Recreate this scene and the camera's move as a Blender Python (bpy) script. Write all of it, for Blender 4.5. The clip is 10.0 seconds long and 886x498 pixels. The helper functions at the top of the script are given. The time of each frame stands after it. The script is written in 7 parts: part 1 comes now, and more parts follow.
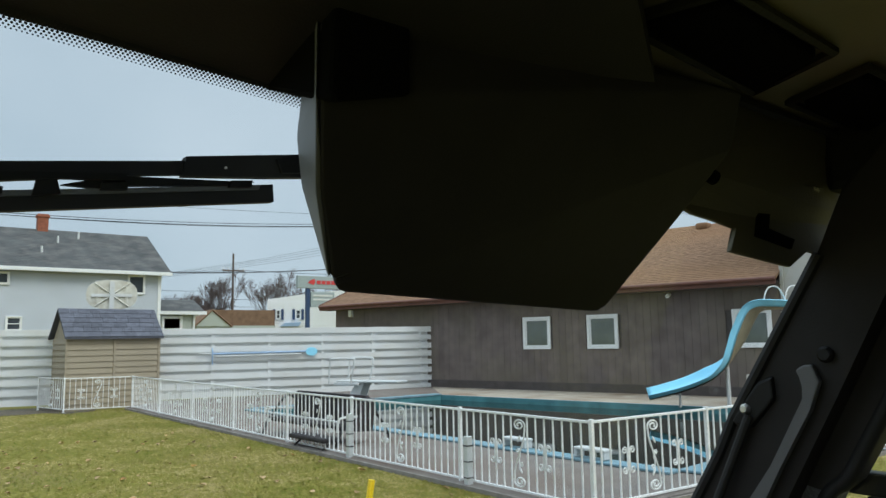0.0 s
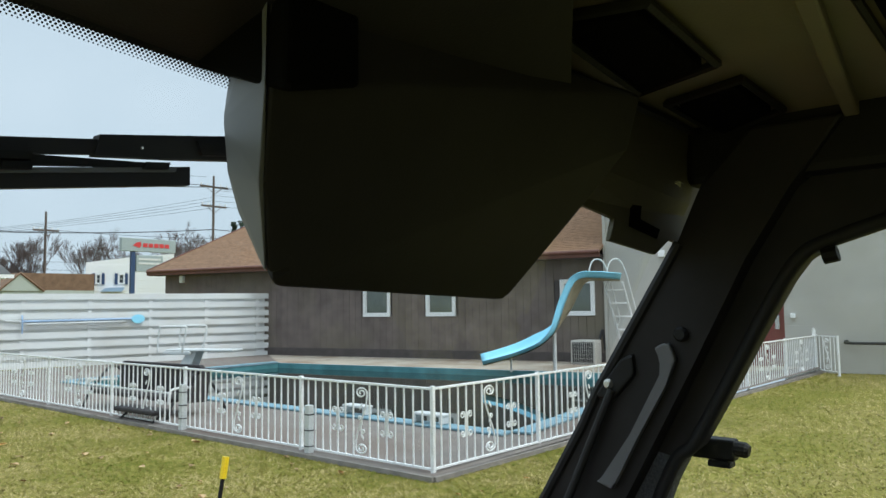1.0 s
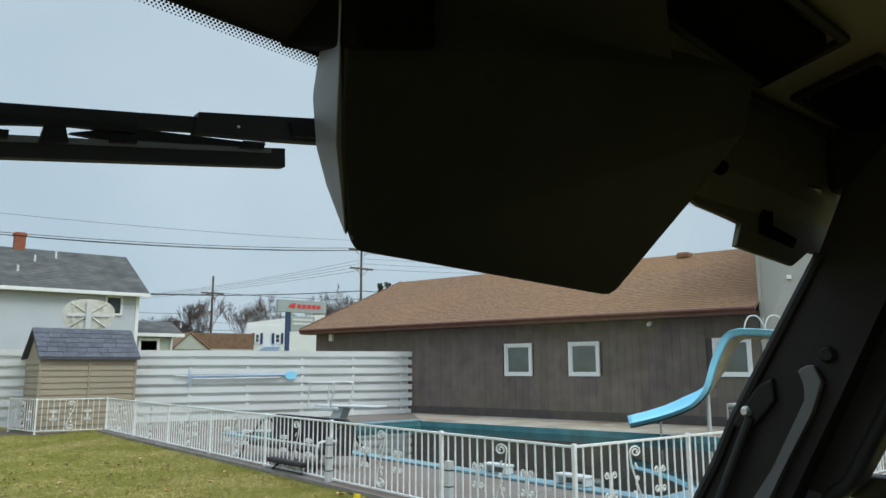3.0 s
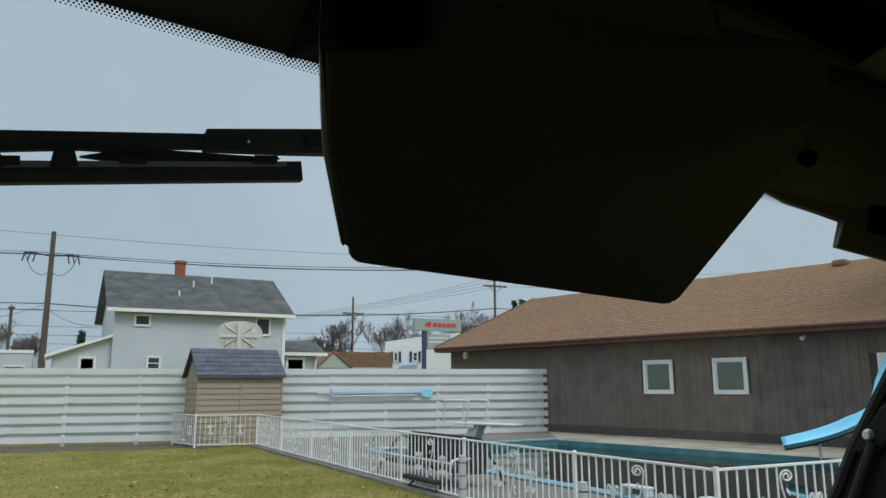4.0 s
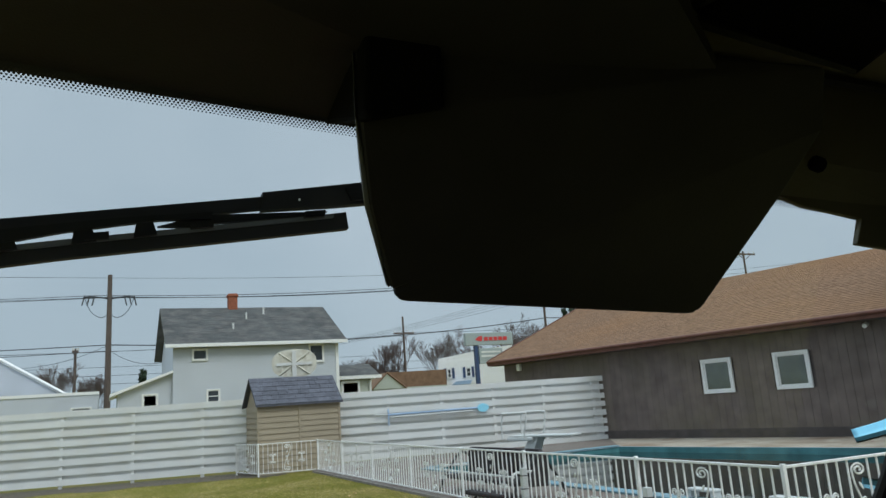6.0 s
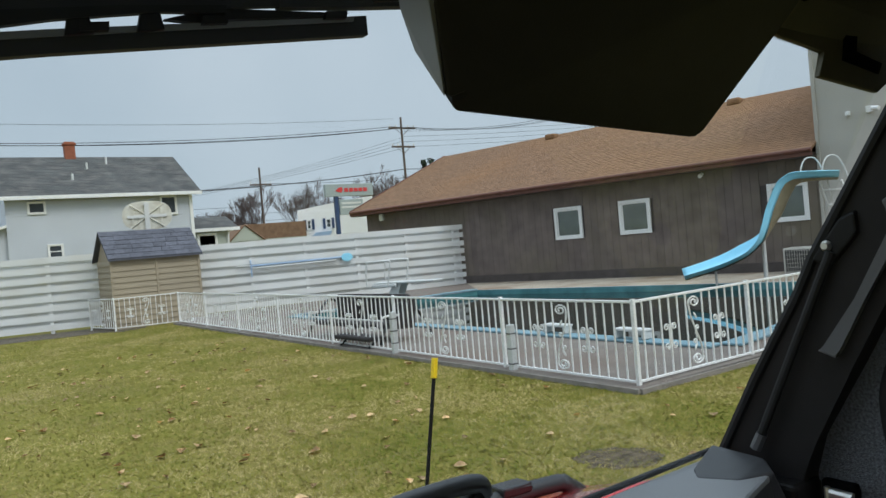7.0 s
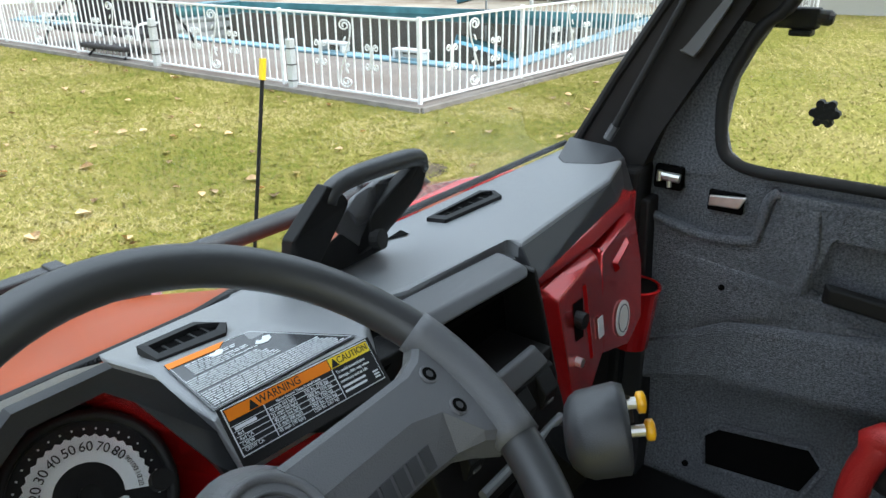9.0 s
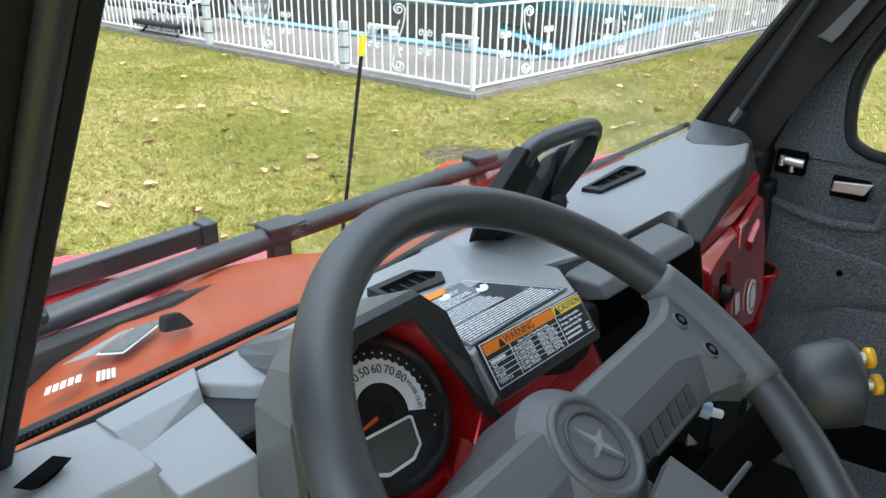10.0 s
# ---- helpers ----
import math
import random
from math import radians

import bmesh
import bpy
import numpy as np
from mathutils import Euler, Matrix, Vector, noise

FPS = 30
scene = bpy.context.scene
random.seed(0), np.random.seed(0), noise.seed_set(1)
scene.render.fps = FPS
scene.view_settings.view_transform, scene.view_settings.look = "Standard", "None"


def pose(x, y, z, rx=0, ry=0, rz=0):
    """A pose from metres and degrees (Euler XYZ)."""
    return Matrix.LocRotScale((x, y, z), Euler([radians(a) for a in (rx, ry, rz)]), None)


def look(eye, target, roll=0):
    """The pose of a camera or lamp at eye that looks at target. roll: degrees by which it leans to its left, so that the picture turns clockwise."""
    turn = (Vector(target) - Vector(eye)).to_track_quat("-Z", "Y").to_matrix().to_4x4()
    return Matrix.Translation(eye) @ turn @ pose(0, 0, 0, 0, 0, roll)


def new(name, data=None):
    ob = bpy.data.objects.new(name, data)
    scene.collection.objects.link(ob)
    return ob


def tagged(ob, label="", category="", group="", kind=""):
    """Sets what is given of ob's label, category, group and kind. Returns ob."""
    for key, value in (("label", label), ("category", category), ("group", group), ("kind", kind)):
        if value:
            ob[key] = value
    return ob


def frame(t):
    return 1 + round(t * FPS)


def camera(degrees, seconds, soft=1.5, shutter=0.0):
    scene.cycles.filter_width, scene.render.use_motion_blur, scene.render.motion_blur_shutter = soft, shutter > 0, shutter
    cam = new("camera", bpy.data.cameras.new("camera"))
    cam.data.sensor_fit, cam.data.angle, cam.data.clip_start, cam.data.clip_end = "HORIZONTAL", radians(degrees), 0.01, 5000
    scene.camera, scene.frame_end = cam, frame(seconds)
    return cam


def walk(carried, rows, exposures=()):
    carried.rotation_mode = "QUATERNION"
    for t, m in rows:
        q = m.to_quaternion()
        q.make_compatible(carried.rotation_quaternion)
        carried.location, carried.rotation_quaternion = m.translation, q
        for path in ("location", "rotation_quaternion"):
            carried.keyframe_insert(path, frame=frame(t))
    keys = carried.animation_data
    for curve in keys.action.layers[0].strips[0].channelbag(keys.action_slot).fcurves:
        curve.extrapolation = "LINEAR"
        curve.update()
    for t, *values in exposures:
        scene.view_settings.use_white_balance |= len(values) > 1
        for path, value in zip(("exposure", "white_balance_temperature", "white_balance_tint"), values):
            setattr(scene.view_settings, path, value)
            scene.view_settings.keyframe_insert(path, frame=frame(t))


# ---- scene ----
cam = camera(62.49, 10.0)

PATH = [
    (0, (0.3721, -0.1370, 1.5138), (1.5853, 1.4333, 1.7636), -1.01),
    (0.5, (0.3480, -0.1132, 1.5188), (1.7616, 1.2876, 1.7172), -0.75),
    (1, (0.3179, -0.0873, 1.5360), (1.8517, 1.1869, 1.6896), -0.78),
    (1.5, (0.2907, -0.0701, 1.5240), (1.8148, 1.2114, 1.7107), -0.47),
    (2, (0.3150, -0.0929, 1.4916), (1.7539, 1.2718, 1.7504), -0.30),
    (2.2, (0.3235, -0.0970, 1.4879), (1.7216, 1.3035, 1.7773), -0.64),
    (3.3, (0.3797, -0.1036, 1.4655), (1.5368, 1.4948, 1.7918), -0.30),
    (3.5, (0.3925, -0.1059, 1.4736), (1.4725, 1.5436, 1.8092), -0.55),
    (4, (0.4589, -0.1230, 1.4683), (1.3985, 1.6035, 1.8376), -0.26),
    (4.5, (0.4749, -0.1539, 1.4625), (1.3486, 1.6013, 1.8573), -0.98),
    (5, (0.4635, -0.1808, 1.4756), (1.2923, 1.5879, 1.9049), -2.22),
    (5.2, (0.4607, -0.1906, 1.4735), (1.2744, 1.5820, 1.9159), -2.78),
    (6.3, (0.4299, -0.1839, 1.4713), (1.3048, 1.5757, 1.8428), -5.32),
    (6.5, (0.4255, -0.1525, 1.4733), (1.3740, 1.5874, 1.7437), -5.38),
    (7, (0.3229, -0.0841, 1.4580), (1.4746, 1.5510, 1.4400), -5.06),
    (7.5, (0.2572, -0.0187, 1.4362), (1.5302, 1.5102, 1.2316), -3.87),
    (8, (0.2059, 0.0329, 1.4355), (1.5461, 1.4610, 1.0301), -3.64),
    (8.5, (0.1735, 0.0650, 1.4266), (1.6002, 1.2942, 0.7531), -2.47),
    (9, (0.1545, 0.0620, 1.4134), (1.6257, 1.1739, 0.6392), -0.30),
    (9.5, (0.0997, 0.1014, 1.4035), (1.5516, 1.2363, 0.6263), 0.38),
    (10, (-0.0009, 0.1795, 1.3961), (1.4193, 1.3377, 0.5950), 1.29),
]
walk(cam, [(t, look(eye, target, roll)) for t, eye, target, roll in PATH],
     exposures=[(0.0, 0.15, 6280, 6), (0.5, 0.27, 6280, 6), (1.0, 0.38, 6280, 6), (2.0, 0.42, 6280, 6), (2.2, 0.40, 6280, 6), (3.5, 0.0, 6280, 6), (4.5, -0.18, 6280, 6), (5.2, -0.18, 6280, 6), (6.5, -0.05, 6280, 6), (7.0, 0.05, 6400, 8), (7.5, 0.17, 6500, 10), (8.0, 0.40, 6600, 11), (8.5, 0.90, 6600, 11), (9.0, 1.25, 6420, 9), (10.0, 1.34, 6320, 9)])

# ---- world and light: overcast winter day ----
world = bpy.data.worlds.new("overcast_sky")
scene.world = world
world.use_nodes = True
wn, wl = world.node_tree.nodes, world.node_tree.links
wn.clear()
sky = wn.new("ShaderNodeTexSky")
sky.sky_type, sky.sun_disc = "NISHITA", False
sky.sun_elevation, sky.sun_rotation = radians(38), radians(200)
sky.air_density, sky.dust_density, sky.ozone_density = 1.0, 4.0, 1.0
clouds = wn.new("ShaderNodeTexNoise")
clouds.inputs["Scale"].default_value, clouds.inputs["Detail"].default_value = 2.2, 5
cramp = wn.new("ShaderNodeValToRGB")
cramp.color_ramp.elements[0].position, cramp.color_ramp.elements[1].position = 0.3, 0.75
cramp.color_ramp.elements[0].color = (6.9, 8.3, 9.7, 1)
cramp.color_ramp.elements[1].color = (9.0, 10.2, 11.5, 1)
cmix = wn.new("ShaderNodeMixRGB")
cmix.inputs[0].default_value = 0.9
bg = wn.new("ShaderNodeBackground")
bg.inputs["Strength"].default_value = 0.066
wout = wn.new("ShaderNodeOutputWorld")
wl.new(clouds.outputs["Fac"], cramp.inputs["Fac"])
wl.new(sky.outputs["Color"], cmix.inputs[1])
wl.new(cramp.outputs["Color"], cmix.inputs[2])
# an overcast sky is brighter towards the zenith than near the horizon
wco, wsep, wmap, wmul = (wn.new("ShaderNode" + k) for k in ("TexCoord", "SeparateXYZ", "MapRange", "VectorMath"))
wmap.inputs["From Min"].default_value, wmap.inputs["From Max"].default_value = 0.45, 1.0
wmap.inputs["To Min"].default_value, wmap.inputs["To Max"].default_value = 1.0, 3.0
wmul.operation = "MULTIPLY"
wl.new(wco.outputs["Generated"], wsep.inputs[0])
wl.new(wsep.outputs["Z"], wmap.inputs["Value"])
wl.new(cmix.outputs[0], wmul.inputs[0])
wl.new(wmap.outputs[0], wmul.inputs[1])
wl.new(wmul.outputs[0], bg.inputs["Color"])
wl.new(bg.outputs[0], wout.inputs["Surface"])
sun_data = bpy.data.lights.new("sun", "SUN")
sun_data.energy, sun_data.angle, sun_data.color = 1.4, radians(25), (1.0, 0.97, 0.93)
sun = new("sun", sun_data)
sun.matrix_world = look((0, 0, 30), (-6, 17, 8.2))


# ---- materials ----
def mat(name, color, rough=0.6, metal=0.0, vary=0.0, scale=8.0, bump=0.0, bscale=60.0, stain=None, sscale=1.5, samount=0.5,
        per_piece=0.0, coat=0.0, spec=0.5, stretch=(1, 1, 1), world=False):
    m = bpy.data.materials.new(name)
    m.use_nodes = True
    n, l = m.node_tree.nodes, m.node_tree.links
    p = n["Principled BSDF"]
    p.inputs["Roughness"].default_value, p.inputs["Metallic"].default_value = rough, metal
    p.inputs["Coat Weight"].default_value, p.inputs["Specular IOR Level"].default_value = coat, spec
    p.inputs["Coat Roughness"].default_value = 0.08
    p.inputs["Base Color"].default_value = (*color, 1)
    src = None
    if vary or bump or stain or per_piece:
        co = n.new("ShaderNodeTexCoord")
        mp = n.new("ShaderNodeMapping")
        mp.inputs["Scale"].default_value = stretch
        geo = n.new("ShaderNodeNewGeometry")
        l.new(geo.outputs["Position"] if world else co.outputs["Object"], mp.inputs["Vector"])
        vec = mp.outputs["Vector"]
    if vary:
        t = n.new("ShaderNodeTexNoise")
        t.inputs["Scale"].default_value, t.inputs["Detail"].default_value = scale, 6
        l.new(vec, t.inputs["Vector"])
        r = n.new("ShaderNodeValToRGB")
        r.color_ramp.elements[0].position, r.color_ramp.elements[1].position = 0.3, 0.7
        r.color_ramp.elements[0].color = (*[c * (1 - vary) for c in color], 1)
        r.color_ramp.elements[1].color = (*[min(1, c * (1 + vary)) for c in color], 1)
        l.new(t.outputs["Fac"], r.inputs["Fac"])
        src = r.outputs["Color"]
    if stain:
        t = n.new("ShaderNodeTexNoise")
        t.inputs["Scale"].default_value, t.inputs["Detail"].default_value = sscale, 7
        l.new(vec, t.inputs["Vector"])
        r = n.new("ShaderNodeValToRGB")
        r.color_ramp.elements[0].position, r.color_ramp.elements[1].position = 0.45, 0.68
        r.color_ramp.elements[1].color = (samount, samount, samount, 1)
        r.color_ramp.elements[0].color = (0, 0, 0, 1)
        l.new(t.outputs["Fac"], r.inputs["Fac"])
        mx = n.new("ShaderNodeMixRGB")
        l.new(r.outputs["Color"], mx.inputs[0])
        if src:
            l.new(src, mx.inputs[1])
        else:
            mx.inputs[1].default_value = (*color, 1)
        mx.inputs[2].default_value = (*stain, 1)
        src = mx.outputs[0]
    if per_piece:
        oi = n.new("ShaderNodeObjectInfo")
        mr = n.new("ShaderNodeMapRange")
        mr.inputs["To Min"].default_value, mr.inputs["To Max"].default_value = 1 - per_piece, 1 + per_piece
        l.new(oi.outputs["Random"], mr.inputs["Value"])
        hs = n.new("ShaderNodeHueSaturation")
        l.new(mr.outputs[0], hs.inputs["Value"])
        if src:
            l.new(src, hs.inputs["Color"])
        else:
            hs.inputs["Color"].default_value = (*color, 1)
        src = hs.outputs[0]
    if src:
        l.new(src, p.inputs["Base Color"])
    if bump:
        t = n.new("ShaderNodeTexNoise")
        t.inputs["Scale"].default_value, t.inputs["Detail"].default_value = bscale, 5
        l.new(vec, t.inputs["Vector"])
        b = n.new("ShaderNodeBump")
        b.inputs["Strength"].default_value, b.inputs["Distance"].default_value = bump, 0.02
        l.new(t.outputs["Fac"], b.inputs["Height"])
        l.new(b.outputs[0], p.inputs["Normal"])
    return m


def glass_mat(name, tint=(1, 1, 1), gloss_rough=0.0, ior=1.45):
    m = bpy.data.materials.new(name)
    m.use_nodes = True
    n, l = m.node_tree.nodes, m.node_tree.links
    n.clear()
    tr, gl, mx, fr, out = (n.new("ShaderNode" + k) for k in ("BsdfTransparent", "BsdfGlossy", "MixShader", "Fresnel", "OutputMaterial"))
    tr.inputs["Color"].default_value = (*tint, 1)
    gl.inputs["Roughness"].default_value = gloss_rough
    fr.inputs["IOR"].default_value = ior
    l.new(fr.outputs[0], mx.inputs[0])
    l.new(tr.outputs[0], mx.inputs[1])
    l.new(gl.outputs[0], mx.inputs[2])
    l.new(mx.outputs[0], out.inputs["Surface"])
    return m


def ground_mat():
    """Winter lawn: olive green with straw-coloured patches."""
    m = mat("lawn", (0.205, 0.185, 0.043), 0.95, vary=0.22, scale=14, spec=0.1, bump=0.08, bscale=90, stain=(0.27, 0.21, 0.085), sscale=0.55, samount=0.75)
    return m


M = {
    "lawn": ground_mat(),
    "blade": mat("grass_blade", (0.20, 0.18, 0.045), 0.9, spec=0.1, vary=0.25, scale=1.6, stain=(0.31, 0.245, 0.10), sscale=0.8, samount=0.8),
    "soil": mat("soil", (0.105, 0.086, 0.062), 0.95, vary=0.4, scale=9, bump=0.6, bscale=40),
    "thin": mat("worn_brown_turf", (0.115, 0.090, 0.060), 0.95, vary=0.5, scale=16, spec=0.1, bump=0.8, bscale=60),
    "leaf": mat("dry_leaf", (0.55, 0.37, 0.19), 0.8, vary=0.3, scale=20, per_piece=0.4),
    "concrete": mat("deck_concrete", (0.190, 0.163, 0.142), 0.85, vary=0.14, scale=5, bump=0.25, bscale=120, stain=(0.15, 0.105, 0.08), sscale=0.6, samount=0.75),
    "apron": mat("pale_tan_concrete", (0.40, 0.345, 0.275), 0.85, vary=0.12, scale=3, bump=0.2, bscale=120, stain=(0.20, 0.125, 0.075), sscale=0.9, samount=0.75),
    "curb": mat("curb_concrete", (0.26, 0.232, 0.205), 0.9, vary=0.2, scale=8, bump=0.3, bscale=90),
    "coping": mat("coping_blue_paint", (0.17, 0.30, 0.36), 0.6, vary=0.15, scale=6, stain=(0.24, 0.29, 0.30), sscale=3, samount=0.5, bump=0.1),
    "poolwall": mat("pool_teal_paint", (0.09, 0.26, 0.285), 0.5, vary=0.25, scale=3, stain=(0.03, 0.13, 0.14), sscale=1.2, samount=0.6),
    "poolfloor": mat("pool_silt", (0.035, 0.04, 0.03), 0.8, vary=0.5, scale=2, stain=(0.12, 0.05, 0.02), sscale=1.1, samount=0.6),
    "iron": mat("white_iron_paint", (0.84, 0.84, 0.83), 0.45, vary=0.06, scale=30, stain=(0.55, 0.5, 0.45), sscale=9, samount=0.3),
    "whitewood": mat("white_painted_board", (0.71, 0.72, 0.715), 0.6, vary=0.05, scale=4, per_piece=0.04, stain=(0.62, 0.6, 0.55), sscale=2.0, samount=0.5, bump=0.1, bscale=30, world=True),
    "brown": mat("brown_stained_siding", (0.158, 0.128, 0.116), 0.85, spec=0.3, vary=0.20, scale=2.6, per_piece=0.07, stain=(0.150, 0.130, 0.09), sscale=0.5, samount=0.8, bump=0.2, bscale=40, world=True),
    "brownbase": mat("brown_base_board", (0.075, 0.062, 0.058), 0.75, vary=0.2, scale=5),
    "fascia": mat("red_brown_fascia", (0.15, 0.06, 0.042), 0.6, vary=0.2, scale=4),
    "brownroof": mat("brown_asphalt_shingle", (0.235, 0.140, 0.086), 0.95, spec=0.2, vary=0.26, scale=9, per_piece=0.05, bump=0.3, bscale=60, stain=(0.29, 0.155, 0.075), sscale=0.25, samount=0.5, world=True),
    "block": mat("painted_grey_block", (0.45, 0.435, 0.395), 0.85, vary=0.05, scale=2, per_piece=0.012, bump=0.25, bscale=90, stain=(0.39, 0.37, 0.32), sscale=0.6, samount=0.5, world=True),
    "mortar": mat("painted_grey_joint", (0.43, 0.415, 0.375), 0.9, vary=0.05, scale=4),
    "reddoor": mat("dark_red_door_paint", (0.17, 0.045, 0.035), 0.5, vary=0.1, scale=3),
    "vinyl": mat("white_vinyl_trim", (0.82, 0.82, 0.81), 0.35, vary=0.03, scale=5),
    "pane": mat("dark_window_pane", (0.10, 0.12, 0.105), 0.08, vary=0.3, scale=1.2, spec=0.8),
    "darkpane": mat("far_window_pane", (0.055, 0.065, 0.075), 0.25, spec=0.25, vary=0.3, scale=1.5),
    "siding": mat("grey_vinyl_siding", (0.52, 0.55, 0.60), 0.6, vary=0.05, scale=0.8, per_piece=0.03, world=True),
    "greyroof": mat("grey_asphalt_shingle", (0.088, 0.090, 0.088), 0.95, vary=0.25, scale=1.3, bump=0.5, bscale=60, stain=(0.19, 0.17, 0.16), sscale=1.6, samount=0.5, per_piece=0.05, world=True),
    "brick": mat("chimney_brick", (0.30, 0.10, 0.055), 0.9, vary=0.25, scale=14, bump=0.3),
    "tan": mat("tan_resin_siding", (0.34, 0.285, 0.205), 0.65, vary=0.06, scale=3, per_piece=0.04, bump=0.12, bscale=40, stain=(0.30, 0.25, 0.17), sscale=1.5, samount=0.5, world=True),
    "shedroof": mat("slate_blue_shingle", (0.095, 0.098, 0.122), 0.8, vary=0.25, scale=7, per_piece=0.16, bump=0.3, bscale=90, world=True, stretch=(1, 1, 2.5)),
    "slide": mat("slide_blue_fibreglass", (0.30, 0.72, 0.93), 0.35, vary=0.06, scale=3, coat=0.2, stain=(0.33, 0.68, 0.84), sscale=2.0, samount=0.4),
    "slideunder": mat("slide_raw_underside", (0.30, 0.26, 0.17), 0.7, vary=0.2, scale=6),
    "chrome": mat("brushed_steel_tube", (0.62, 0.62, 0.63), 0.25, metal=1.0),
    "galv": mat("pale_painted_steel", (0.66, 0.66, 0.64), 0.5, vary=0.08, scale=8),
    "whiteplastic": mat("white_plastic", (0.60, 0.61, 0.60), 0.4, vary=0.04, scale=6),
    "blacksteel": mat("black_painted_steel", (0.02, 0.02, 0.021), 0.5, vary=0.2, scale=20),
    "darkcanvas": mat("dark_brown_canvas", (0.035, 0.03, 0.03), 0.9, vary=0.3, scale=10, bump=0.2, bscale=50),
    "acgrey": mat("ac_cabinet", (0.52, 0.50, 0.46), 0.5, vary=0.06, scale=5),
    "acdark": mat("ac_coil", (0.05, 0.05, 0.05), 0.7, vary=0.3, scale=50),
    "polewood": mat("weathered_pole_wood", (0.11, 0.085, 0.07), 0.9, vary=0.3, scale=6, stretch=(4, 4, 0.5)),
    "wire": mat("power_line", (0.035, 0.04, 0.045), 0.6),
    "bark": mat("winter_bark", (0.135, 0.105, 0.095), 0.95, vary=0.25, scale=5),
    "evergreen": mat("evergreen_needles", (0.03, 0.05, 0.03), 0.9, vary=0.3, scale=4),
    "bluepole": mat("blue_pole_paint", (0.32, 0.44, 0.62), 0.4, vary=0.1, scale=5),
    "signgrey": mat("sign_panel_grey", (0.34, 0.39, 0.39), 0.4, vary=0.04, scale=2),
    "signred": mat("sign_red", (0.60, 0.05, 0.05), 0.4),
    "shutter": mat("blue_shutter", (0.03, 0.06, 0.14), 0.5),
    "oldwood": mat("weathered_white_board", (0.66, 0.64, 0.56), 0.8, vary=0.12, scale=6, stain=(0.38, 0.32, 0.22), sscale=5, samount=0.5),
    "sage": mat("pale_green_siding", (0.42, 0.45, 0.40), 0.7, vary=0.05, scale=2),
    "tanroof": mat("tan_brown_shingle", (0.20, 0.12, 0.075), 0.95, vary=0.2, scale=2),
    "yellow": mat("yellow_cap", (0.85, 0.60, 0.02), 0.35),
}
water = bpy.data.materials.new("pool_water")
water.use_nodes = True
_p = water.node_tree.nodes["Principled BSDF"]
_p.inputs["Base Color"].default_value = (0.012, 0.02, 0.016, 1)
_p.inputs["Roughness"].default_value, _p.inputs["IOR"].default_value = 0.025, 1.5
_t = water.node_tree.nodes.new("ShaderNodeTexNoise")
_t.inputs["Scale"].default_value = 2.5
_b = water.node_tree.nodes.new("ShaderNodeBump")
_b.inputs["Strength"].default_value, _b.inputs["Distance"].default_value = 0.03, 0.02
water.node_tree.links.new(_t.outputs["Fac"], _b.inputs["Height"])
water.node_tree.links.new(_b.outputs[0], _p.inputs["Normal"])
M["water"] = water
# each grass blade has its own shade between green, olive and straw
_m = M["blade"]
_n, _l = _m.node_tree.nodes, _m.node_tree.links
_geo, _ramp, _patch = (_n.new("ShaderNode" + k) for k in ("NewGeometry", "ValToRGB", "TexNoise"))
_e = _ramp.color_ramp.elements
_e[0].color, _e[1].color = (0.145, 0.160, 0.026, 1), (0.44, 0.355, 0.150, 1)
for _pos, _col in ((0.35, (0.212, 0.198, 0.036, 1)), (0.72, (0.305, 0.250, 0.070, 1))):
    _e.new(_pos).color = _col
_patch.inputs["Scale"].default_value, _patch.inputs["Detail"].default_value = 0.8, 5
_add = _n.new("ShaderNodeMath")
_add.operation = "MULTIPLY_ADD"
_add.inputs[1].default_value, _add.inputs[2].default_value = 2.8, -1.42
_sum = _n.new("ShaderNodeMath")
_l.new(_geo.outputs["Position"], _patch.inputs["Vector"])
_l.new(_patch.outputs["Fac"], _add.inputs[0])
_l.new(_geo.outputs["Random Per Island"], _sum.inputs[0])
_l.new(_add.outputs[0], _sum.inputs[1])
_tuft, _tmul = _n.new("ShaderNodeTexNoise"), _n.new("ShaderNodeMath")
_tuft.inputs["Scale"].default_value, _tuft.inputs["Detail"].default_value = 7.0, 4
_tmul.operation = "MULTIPLY_ADD"
_tmul.inputs[1].default_value = 2.0
_shift = _n.new("ShaderNodeMath")
_shift.inputs[1].default_value = -1.0
_l.new(_geo.outputs["Position"], _tuft.inputs["Vector"])
_l.new(_tuft.outputs["Fac"], _tmul.inputs[0])
_l.new(_sum.outputs[0], _tmul.inputs[2])
_l.new(_tmul.outputs[0], _shift.inputs[0])
_l.new(_shift.outputs[0], _ramp.inputs["Fac"])
_l.new(_ramp.outputs["Color"], _n["Principled BSDF"].inputs["Base Color"])


# ---- building helpers ----
def link(name, bm, material, parent=None, label="", smooth=False):
    me = bpy.data.meshes.new(name)
    bmesh.ops.recalc_face_normals(bm, faces=bm.faces)
    bm.to_mesh(me)
    bm.free()
    if smooth:
        me.polygons.foreach_set("use_smooth", [True] * len(me.polygons))
    for k in (material if isinstance(material, (list, tuple)) else [material]):
        me.materials.append(k)
    ob = new(name, me)
    if parent is not None:
        ob.parent = parent
    if label:
        tagged(ob, label)
    return ob


def part(name, bm, material, parent, label="", smooth=False):
    return link(name, bm, material, parent, label, smooth)


def share(name, me, m, parent, label=""):
    ob = new(name, me)
    ob.parent = parent
    ob.matrix_local = m
    if label:
        tagged(ob, label)
    return ob


